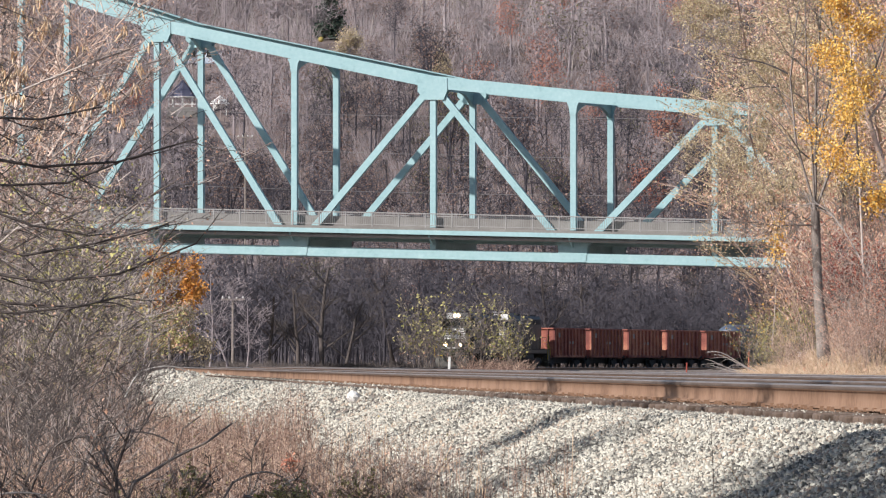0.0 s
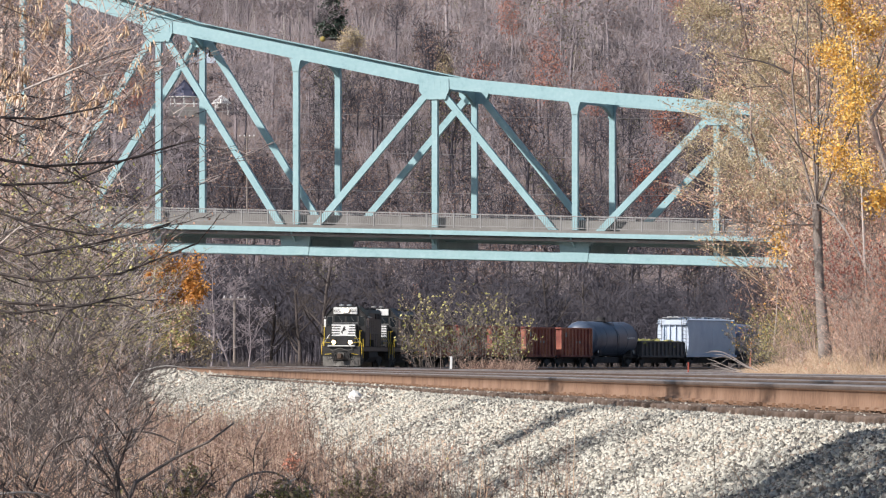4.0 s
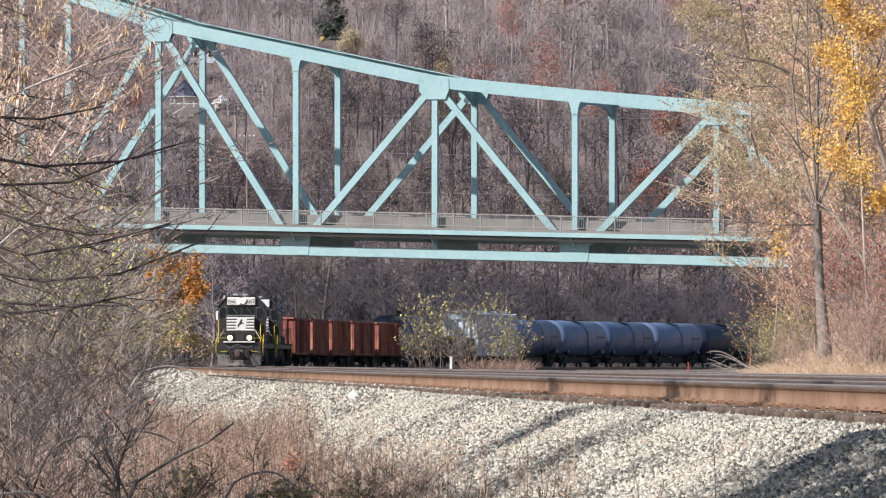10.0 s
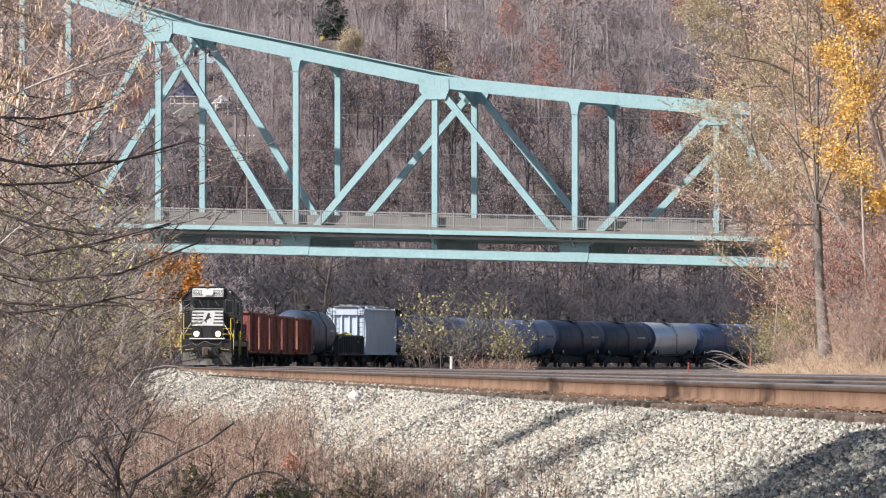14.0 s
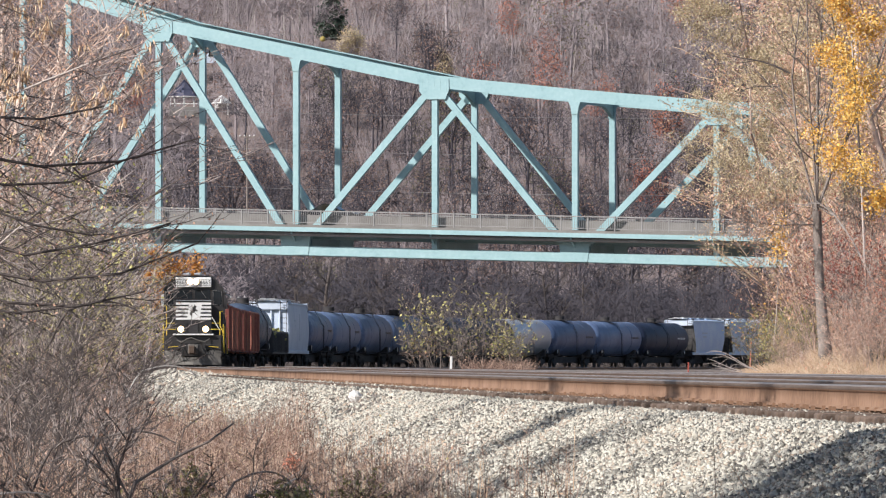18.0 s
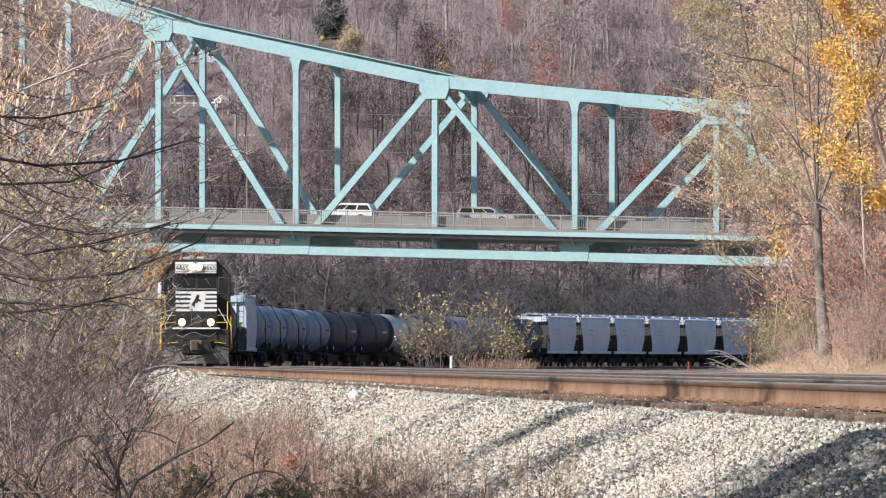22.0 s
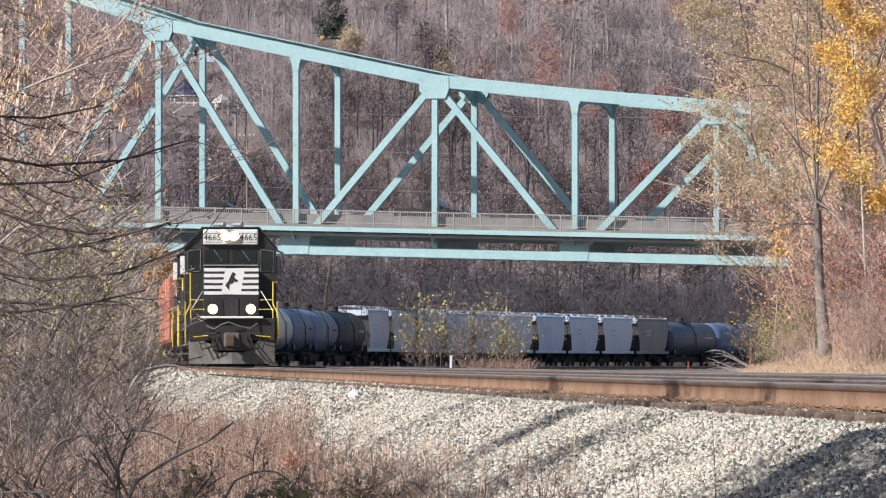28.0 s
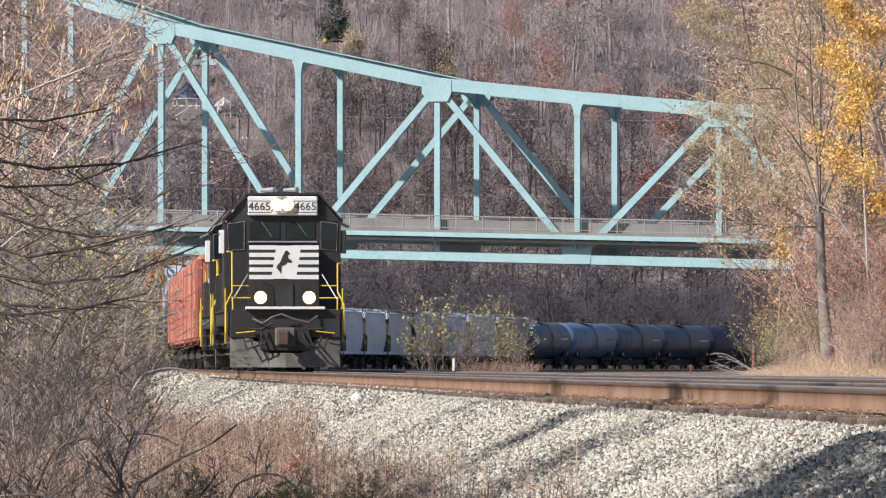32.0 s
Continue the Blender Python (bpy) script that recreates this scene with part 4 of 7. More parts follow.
def couplers(car, half):
    for s in (1, -1):
        g = Geo().box((0, s * (half - 0.35), 0.86), (0.26, 0.7, 0.28), None, 0.05).box((0.06, s * (half - 0.02), 0.86), (0.30, 0.26, 0.34), None, 0.06)
        part("coupler", g, GRIME, car)
    # Added dark box that stands in for the shade below the wagon.
    part("brake_gear", Geo().box((0, 0, 0.66), (0.9, 2 * half - 2.0, 0.56), None, 0.05), GRIME, car)


def stripes(parent, y, out, z0, z1, half):
    """White bars and a white field with a dark leaping shape, on an end that faces out (1 or -1)."""
    f = lambda d: y + out * d
    step = (z1 - z0) / 9
    for i in range(5):
        z = z1 - step * (2 * i + 0.5)
        for s in (-1, 1):
            x_in, x_out = 0.20 + 0.02 * i * s, half
            part("stripe", Geo().box((s * (x_in + x_out) / 2, f(0.006), z), (x_out - x_in, 0.012, step * 1.16)), WHITE, parent, "white painted stripe")
    vs = [(x, f(d), z) for d in (0.003, 0.016) for x, z in ((0.34 * out, z0), (-0.32 * out, z0), (-0.46 * out, z1), (0.20 * out, z1))]
    part("emblem_field", Geo().add(vs, [(3, 2, 1, 0), (4, 5, 6, 7), (0, 1, 5, 4), (1, 2, 6, 5), (2, 3, 7, 6), (3, 0, 4, 7)]), WHITE, parent, "white painted field")
    m = (z0 + z1) / 2
    hz = (z1 - z0) / 0.88
    shape = [(-0.05, 0.32), (-0.11, 0.29), (-0.17, 0.22), (-0.11, 0.18), (-0.12, 0.10), (-0.22, 0.04), (-0.20, -0.02), (-0.10, 0.0), (-0.04, -0.07), (0.06, -0.10), (0.07, -0.31), (0.12, -0.24), (0.20, -0.15), (0.17, -0.07), (0.10, 0.0), (0.04, 0.15)]
    n = len(shape)
    vs = [(x * hz * out, f(d), m + z * hz) for d in (0.017, 0.024) for x, z in shape]
    part("emblem", Geo().add(vs, [tuple(range(n)), tuple(range(n, 2 * n))[::-1]] + [(i + n, (i + 1) % n + n, (i + 1) % n, i) for i in range(n)]), BLACK, parent, "plain dark leaping shape")


def writing(text, size, mat, parent, m, label=""):
    """Raised letters on a board."""
    c = bpy.data.curves.new("lettering", "FONT")
    c.body, c.size, c.align_x, c.align_y, c.extrude, c.resolution_u = text, size, "CENTER", "CENTER", 0.006, 2
    tmp = bpy.data.objects.new("lettering", c)
    scene.collection.objects.link(tmp)
    me = bpy.data.meshes.new_from_object(tmp.evaluated_get(bpy.context.evaluated_depsgraph_get()))
    bpy.data.objects.remove(tmp)
    me.materials.clear()
    me.materials.append(mat)
    ob = new("lettering", me)
    ob.parent, ob.matrix_basis = parent, m
    if label:
        ob["label"] = label
    return ob


def locomotive(label, front):
    """A four-axle road engine. front: it runs with its cab end leading."""
    e = tagged(new("locomotive"), label, "locomotive", "locomotives")
    half = 8.75
    part("frame", Geo().box((0, 0, 1.42), (2.95, 2 * half - 0.6, 0.34), None, 0.03), BLACK, e)
    part("walkway", Geo().box((0, 0, 1.61), (3.06, 2 * half - 0.5, 0.05), None, 0.01), GRIME, e)
    part("fuel_tank", Geo().extrude([(-1.3, 1.24), (1.3, 1.24), (1.35, 0.8), (1.0, 0.42), (-1.0, 0.42), (-1.35, 0.8)], -2.6, 2.6), GRIME, e, "dark fuel tank slung under the frame")
    trucks(e, (5.4, -5.4), 2.75, True)
    # long hood behind the cab
    hood = [(-0.9, 1.64), (0.9, 1.64), (0.9, 4.25), (0.66, 4.52), (-0.66, 4.52), (-0.9, 4.25)]
    part("long_hood", Geo().extrude(hood[::-1], -7.9, 4.05), BLACK, e)
    for s in (-1, 1):
        for k in range(9):
            part("hood_door", Geo().box((s * 0.915, 3.1 - k * 1.08, 2.75), (0.03, 0.96, 1.9), None, 0.01), BLACK, e)
        for y in (-6.6, -4.9):
            part("radiator_grille", Geo().box((s * 0.93, y, 4.0), (0.06, 1.5, 0.42), None, 0.01), GRIME, e)
    for y in (-6.8, -5.5, -3.0, 0.2):
        part("roof_fan", Geo().lathe([(0, 0.0), (0.0, 0.62), (0.14, 0.60), (0.16, 0.2)], 18), GRIME, e, m=pose(0, y, 4.52, 90))
    part("exhaust_stack", Geo().box((0, -1.4, 4.62), (0.5, 0.9, 0.24), None, 0.04), GRIME, e)
    part("sand_box", Geo().box((0, -7.95, 2.9), (1.5, 0.12, 1.2), None, 0.03), BLACK, e)
    # cab
    cabout = [(-1.55, 1.64), (1.55, 1.64), (1.55, 3.98), (0.94, 4.66), (-0.94, 4.66), (-1.55, 3.98)]
    cab = part("cab", Geo().extrude(cabout[::-1], 4.05, 6.35), BLACK, e, "black cab with a peaked roof")
    part("roof_edge", Geo().extrude([(-1.60, 3.97), (-0.95, 4.69), (0.95, 4.69), (1.60, 3.97), (1.60, 4.03), (0.97, 4.74), (-0.97, 4.74), (-1.60, 4.03)], 4.0, 6.45), BLACK, cab)
    board = part("number_board", Geo().box((0, 6.44, 4.39), (1.86, 0.18, 0.52), None, 0.03), WHITE, cab, "white number board over the windscreen")
    if front:
        for x in (-0.60, 0.62):
            m = Matrix.Translation((x, 6.535, 4.37)) @ Matrix.Rotation(math.pi, 4, "Z") @ Matrix.Rotation(math.pi / 2, 4, "X")
            part("number_frame", Geo().tube([(x + a * 0.34, 6.533, 4.37 + b * 0.15) for a, b in ((-1, -0.6), (-0.88, -1), (0.88, -1), (1, -0.6), (1, 0.6), (0.88, 1), (-0.88, 1), (-1, 0.6), (-1, -0.6))], 0.009, 5), BLACK, board)
            writing("4665", 0.30, BLACK, board, m, "black numerals")
    for x in (-0.47, 0.47):
        wn = part("windscreen", Geo().box((x, 6.358, 3.74), (0.80, 0.03, 0.46), None, 0.01), WINDOW, cab)
        part("wiper", Geo().tube([(x + 0.1, 6.39, 3.98), (x - 0.18, 6.39, 3.58)], 0.008, 5), STEEL_GREY, wn)
    for s in (-1, 1):
        part("corner_window", Geo().box((s * 1.24, 6.358, 3.60), (0.44, 0.03, 0.80), None, 0.05), WINDOW, cab, "cab end window with a pale frame")
        part("window_frame", Geo().tube([(s * 1.02, 6.375, 3.98), (s * 1.02, 6.375, 3.24), (s * 1.44, 6.375, 3.20), (s * 1.46, 6.375, 3.92), (s * 1.02, 6.375, 3.98)], 0.011, 5), STEEL_GREY, cab)
        sw = part("side_window", Geo().box((s * 1.552, 5.1, 3.45), (0.03, 1.3, 0.75), None, 0.01), WINDOW, cab)
        part("awning", Geo().box((s * 1.68, 5.1, 3.92), (0.30, 1.4, 0.04), (0, s * 25, 0)), SILVER, sw)
        part("mirror", Geo().box((s * 1.62, 6.30, 3.44), (0.15, 0.05, 0.62), None, 0.02), WHITE if s > 0 else GRIME, cab, "upright cab wind deflector")
        part("horn", Geo().tube([(s * 0.3 + 0.25, 5.9, 4.82), (s * 0.3 - 0.1, 6.2, 4.82)], 0.05, 8, 0.09), SILVER, cab)
    part("sill_strip", Geo().box((0, 6.38, 3.44), (1.84, 0.05, 0.035)), SILVER, cab)
    # nose
    nose = [(-0.93, 1.64), (0.93, 1.64), (0.93, 3.22), (0.86, 3.34), (-0.86, 3.34), (-0.93, 3.22)]
    ns = part("short_hood", Geo().extrude(nose[::-1], 6.36, 7.55), BLACK, e, "black short nose hood with white stripes")
    stripes(ns, 7.555, 1, 2.44, 3.32, 0.92)
    part("nose_door", Geo().box((0, 7.57, 2.0), (0.5, 0.03, 0.62), None, 0.01), GRIME, ns)
    # lamps
    hl = part("headlight", Geo().lathe([(0, 0.24), (0.10, 0.24), (0.10, 0.20)], 16), SILVER, e, m=pose(0.02, 6.52, 4.42))
    for x in (-0.14, 0.14):
        part("reflector", Geo().lathe([(0, 0.165), (0.02, 0.165)], 18), LAMP_GLOW if front else WINDOW, hl, m=pose(x, 0.10, 0))
        part("lens", Geo().lathe([(0, 0.13), (0.03, 0.13)], 16), HEADLIGHT if front else WINDOW, hl, "glowing headlight lens" if front else "", m=pose(x, 0.11, 0))
    for s in (-1, 1):
        dl = part("ditch_light", Geo().lathe([(0, 0.18), (0.12, 0.18), (0.12, 0.16)], 14), BLACK, e, m=pose(s * 0.64, 8.35, 1.94))
        part("reflector", Geo().lathe([(0, 0.17), (0.02, 0.17)], 18), LAMP_GLOW if front else WINDOW, dl, m=pose(0, 0.12, 0))
        part("lens", Geo().lathe([(0, 0.13), (0.02, 0.13)], 14), DITCH if front else WINDOW, dl, "glowing ditch light lens" if front else "", m=pose(0, 0.135, 0))
    # both ends: pilots, plow, steps, handrails
    for o in (1, -1):
        y = o * half
        part("end_plate", Geo().box((0, y - o * 0.12, 1.25), (2.9, 0.12, 0.75), None, 0.02), BLACK, e)
        # White paint at the cab end imitates sun on the metal edge.
        part("anticlimber", Geo().box((0, y - o * 0.02, 1.66), (2.1, 0.36, 0.075), None, 0.015), WHITE if o > 0 else GRIME, e, "anticlimber edge, white at the cab end as if sunlit")
        g = Geo()
        edge = ((-1.45, 0.97), (-0.95, 0.88), (-0.62, 0.72), (-0.42, 0.48), (0.0, 0.48), (0.42, 0.48), (0.62, 0.72), (0.95, 0.88), (1.45, 0.97))
        vs = [(x, y - o * (0.15 + b) + o * (1 - abs(x) / 1.45) * d, z) for b in (0.0, 0.06) for d, low in ((0.46, True), (0.22, False)) for x, z in ((x, 0.10 if low else z) for x, z in edge)]
        fs = []
        for i in range(8):
            fs += [(i, i + 1, i + 10, i + 9), (i + 27, i + 28, i + 19, i + 18), (i + 18, i + 19, i + 1, i), (i + 9, i + 10, i + 28, i + 27)]
        g.add(vs, fs + [(18, 0, 9, 27), (8, 26, 35, 17)])
        pl = part("plow", g, PLOW, e, "dusty grey steel snow plow")
        part("coupler", Geo().box((0, y + o * 0.2, 0.87), (0.30, 0.8, 0.32), None, 0.06).box((0.07, y + o * 0.58, 0.87), (0.34, 0.24, 0.44), None, 0.06), TIE if o > 0 else GRIME, e, "grimy brown knuckle coupler")
        part("draft_pocket", Geo().box((0, y - o * 0.05, 0.84), (1.3, 0.3, 0.62), None, 0.03), BLACK, e)
        for s in (-1, 1):
            part("cut_lever", Geo().tube([(s * 1.3, y + o * 0.12, 1.0), (s * 0.8, y + o * 0.16, 1.05)], 0.018, 5), YELLOW, e)
            part("air_pipe", Geo().tube([(s * 0.35, y + o * 0.05, 1.25), (s * 0.62, y + o * 0.1, 1.1), (s * 1.0, y + o * 0.1, 1.12)], 0.03, 6), GRIME, e)
        part("draft_gear", Geo().box((0, y + o * 0.02, 0.9), (0.55, 0.3, 0.5), None, 0.05), PLOW, e)
        for s in (-1, 1):
            hose = [(s * 0.45, y + o * 0.1, 1.02), (s * 0.55, y + o * 0.35, 0.72), (s * 0.85, y + o * 0.38, 0.62), (s * 0.95, y + o * 0.2, 0.92)]
            part("air_hose", Geo().tube(hose, 0.028, 6), TYRE, e)
            part("air_hose", Geo().tube([(p[0] + s * 0.16, p[1], p[2] - 0.04) for p in hose], 0.024, 6), TYRE, e)
            head = 3.15 if s > 0 else 2.85
            rail = [(s * 1.56, y - o * 0.18, 1.0), (s * 1.56, y - o * 0.15, 1.74), (s * 1.39, y - o * 0.3, 2.1), (s * 1.39, y - o * 0.4, head), (s * 1.52, y - o * 0.5, head)]
            part("handrail", Geo().tube(rail, 0.024, 6), YELLOW, e, "yellow corner handrail")
            part("handrail", Geo().tube([(s * 1.38, y - o * 0.12, 1.05), (s * 1.38, y - o * 0.14, 1.96)], 0.022, 6), YELLOW, e, "yellow corner handrail")
            part("handrail", Geo().tube([(s * 1.55, y - o * 1.15, 0.72), (s * 1.55, y - o * 1.1, 2.2)], 0.022, 6), YELLOW, e, "yellow corner handrail")
            part("end_rail", Geo().tube([(s * 0.95, y - o * 0.3, 2.25), (s * 1.38, y - o * 0.3, 2.25)], 0.016, 6), YELLOW, e)
            part("handrail", Geo().tube([(s * 0.98, y - o * 0.3, 2.55), (s * 1.40, y - o * 0.15, 1.85)], 0.016, 6), WHITE if s < 0 else SILVER, e)
            part("end_rail", Geo().tube([(s * 0.90, y - o * 0.22, 1.93), (s * 1.42, y - o * 0.2, 1.93)], 0.018, 6), YELLOW, e)
            st = part("step_well", Geo().box((s * 1.30, y - o * 0.62, 1.1), (0.42, 0.75, 1.0), None, 0.02), BLACK, e)
            for z in (0.45, 0.75, 1.05):
                part("step", Geo().box((s * 1.40, y - o * 0.62, z), (0.34, 0.8, 0.04)), PLOW, st)
        mu = [(-0.85, y + o * 0.02, 1.45), (-0.6, y + o * 0.22, 1.28), (-0.2, y + o * 0.2, 1.38), (0.1, y + o * 0.2, 1.50), (0.35, y + o * 0.22, 1.42), (0.6, y + o * 0.2, 1.25), (0.85, y + o * 0.02, 1.38)]
        part("jumper_cable", Geo().tube(mu, 0.03, 6), PLOW, e)
    for s in (-1, 1):
        ys = [-7.2 + 1.45 * k for k in range(8)]
        part("side_handrail", Geo().tube([(s * 1.48, ys[0], 2.65), (s * 1.48, ys[-1] + 0.8, 2.65)], 0.02, 6), BLACK, e)
        for y in ys:
            part("stanchion", Geo().tube([(s * 1.48, y, 1.62), (s * 1.48, y, 2.65)], 0.02, 6), BLACK if y < 2.5 else YELLOW, e)
        part("side_panel", Geo().box((s * 1.2, -0.5, 1.9), (0.5, 2.4, 0.5), None, 0.03), BLACK, e)
    if not front:
        stripes(e, -8.02, -1, 2.0, 2.9, 0.86)
        part("cab_letters", Geo().box((1.56, 4.75, 2.6), (0.012, 0.9, 0.12)), WHITE, cab, "white lettering shown as a bar")
    return e


def gondola(length=15.2, side=RED_CAR, top=3.45, load=None, label="tall oxide-red open freight wagon with ribbed sides", ribs=9, low=False):
    e = tagged(new("gondola_wagon"), label, "freight wagon", "open wagons" if low else "red open wagons")
    half = length / 2 - (0.55 if low else 1.2)
    w = 1.48
    part("underframe", Geo().box((0, 0, 1.0), (2.5, length - 1.1, 0.25), None, 0.03), GRIME, e)
    part("floor", Geo().box((0, 0, 1.17), (2.9, 2 * half - 0.1, 0.08)), GRIME, e)
    for s in (-1, 1):
        part("side_wall", Geo().box((s * (w - 0.04), 0, (1.05 + top) / 2), (0.07, 2 * half, top - 1.05), None, 0.01), side, e)
        part("top_rail", Geo().box((s * w, 0, top + 0.03), (0.18, 2 * half + 0.1, 0.14), None, 0.03), side, e)
        part("side_sill", Geo().box((s * w, 0, 1.02), (0.16, 2 * half, 0.22), None, 0.03), side, e)
        for k in range(ribs + 1):
            y = -half + 0.08 + (2 * half - 0.16) * k / ribs
            part("rib", Geo().box((s * (w + 0.05), y, (1.0 + top) / 2), (0.20, 0.13 if 0 < k < ribs else 0.24, top - 1.02), None, 0.02), side, e)
        for o in (-1, 1):
            g = Geo()
            for z in (0.8, 1.2, 1.6, 2.0, 2.4, 2.8):
                if z < top:
                    g.tube([(s * (w + 0.14), o * (half - 0.75), z), (s * (w + 0.14), o * (half - 0.28), z)], 0.014, 5)
            part("ladder", g, side, e)
        if not low:
            part("plate", Geo().box((s * (w + 0.01), half - 2.4, top - 0.55), (0.02, 0.75, 0.42)), HOPPER_TAN, e, "pale rectangular marking plate")
            part("marking", Geo().box((s * (w + 0.006), -half + 5.0, top - 1.2), (0.012, 2.2, 0.22)), HOPPER_TAN, e, "faded lettering shown as a bar")
    for o in (-1, 1):
        part("end_wall", Geo().box((0, o * half, (1.05 + top) / 2), (2 * w, 0.08, top - 1.05), None, 0.01), side, e)
        for x in (-0.95, 0.0, 0.95):
            part("end_rib", Geo().box((x, o * (half + 0.08), (1.0 + top) / 2), (0.18, 0.14, top - 1.1), None, 0.02), side, e)
        part("end_beam", Geo().box((0, o * (half + 0.08), top + 0.02), (2 * w + 0.1, 0.2, 0.14), None, 0.03), side, e)
        part("end_sill", Geo().box((0, o * (half + 0.1), 1.0), (2.7, 0.2, 0.3), None, 0.03), side, e)
    trucks(e, (length * 0.34, -length * 0.34))
    couplers(e, length / 2)
    if load:
        r = random.Random(5)
        g = Geo()
        for k in range(150):
            g.box((r.uniform(-1.2, 1.2), r.uniform(-half + 0.4, half - 0.4), top - 0.15 + r.uniform(-0.2, 0.25)), (r.uniform(0.1, 0.5), r.uniform(0.3, 1.4), r.uniform(0.1, 0.25)), (r.uniform(-25, 25), r.uniform(-25, 25), r.uniform(0, 180)))
        part("load", g, load, e, "heaped mixed scrap load")
    return e


def tank_car(paint, label, length=18.6, r=1.58, band=None):
    e = tagged(new("tank_wagon"), label, "tank wagon", "tank wagons")
    half = length / 2 - 0.5
    zc = 2.60
    rings = [(-half, 0.02), (-half + 0.05, r * 0.45), (-half + 0.18, r * 0.72), (-half + 0.40, r * 0.92), (-half + 0.7, r)]
    rings = rings + [(-y, q) for y, q in rings[::-1]]
    shell = part("tank", Geo().lathe(rings, 40, (0, zc)), paint, e, smooth=True)
    for y in (-half + 0.75, -half * 0.48, 0.05, half * 0.48, half - 0.75):
        part("seam_ring", Geo().lathe([(y - 0.045, r), (y - 0.04, r + 0.018), (y + 0.04, r + 0.018), (y + 0.045, r)], 40, (0, zc)), paint, e)
    part("manway", Geo().lathe([(0, 0.0), (0, 0.42), (0.5, 0.42), (0.56, 0.36), (0.58, 0.0)], 18), GRIME, e, m=pose(0, 0, zc + r - 0.12, 90))
    part("platform", Geo().box((0, 0, zc + r + 0.06), (1.9, 2.4, 0.06), None, 0.01), GRIME, e)
    for s in (-1, 1):
        g = Geo()
        for y in (-1.15, 0, 1.15):
            g.tube([(s * 0.92, y, zc + r + 0.06), (s * 0.92, y, zc + r + 0.62)], 0.02, 5)
        g.tube([(s * 0.92, -1.15, zc + r + 0.62), (s * 0.92, 1.15, zc + r + 0.62)], 0.02, 5)
        part("platform_rail", g, GRIME, e)
        g = Geo()
        for y in (-0.25, 0.25):
            g.tube([(s * (r + 0.06), y, 1.15), (s * (r + 0.06), y, zc + 0.4), (s * 0.95, y, zc + r + 0.05)], 0.02, 5)
        for z in np.arange(1.4, zc + 0.9, 0.34):
            x = r + 0.06 if z < zc + 0.4 else r + 0.06 - (z - zc - 0.4) * 0.55
            g.tube([(s * x, -0.25, z), (s * x, 0.25, z)], 0.015, 5)
        part("ladder", g, GRIME, e)
        part("side_rail", Geo().tube([(s * 1.42, -half + 1.2, 1.18), (s * 1.42, half - 1.2, 1.18)], 0.025, 6), GRIME, e)
        for k in range(5):
            part("marking", Geo().box((s * (r + 0.001), -half + 2.2 + k * 0.62, zc + 0.1), (0.02, 0.38, 0.16)), WHITE if paint in (BLACK_TANK, BLUE_TANK) else BLACK, e, "lettering shown as a bar")
        for o in (-1, 1):
            part("placard", Geo().box((s * 1.44, o * (half - 1.6), 1.42), (0.02, 0.27, 0.27), (45, 0, 0)), WHITE, e, "small pale diamond placard")
            part("saddle", Geo().box((s * 0.75, o * half * 0.72, 1.32), (1.3, 0.5, 0.55), None, 0.04), GRIME, e)
    part("valve_box", Geo().box((0, 0.2, 0.95), (0.7, 0.8, 0.55), None, 0.05), GRIME, e)
    for o in (-1, 1):
        part("stub_sill", Geo().box((0, o * (half * 0.8), 1.0), (1.9, half * 0.46, 0.22), None, 0.03), GRIME, e)
        part("end_platform", Geo().box((0, o * (half + 0.25), 1.12), (2.9, 0.6, 0.06), None, 0.01), GRIME, e)
        g = Geo().tube([(-1.4, o * (half + 0.45), 1.15), (-1.4, o * (half + 0.45), 2.1), (1.4, o * (half + 0.45), 2.1), (1.4, o * (half + 0.45), 1.15)], 0.02, 5)
        part("end_rail", g, GRIME, e)
        part("brake_wheel", Geo().lathe([(-0.02, 0.28), (0.02, 0.28)], 14), GRIME, e, m=pose(0.6, o * (half + 0.5), 1.7))
    if band:
        part("jacket", Geo().lathe([(-half + 0.72, r + 0.012), (-half + 0.75, r + 0.022), (half - 0.75, r + 0.022), (half - 0.72, r + 0.012)], 40, (0, zc)), band, e, "polished outer jacket", smooth=True)
    trucks(e, (length * 0.355, -length * 0.355))
    couplers(e, length / 2)
    return e


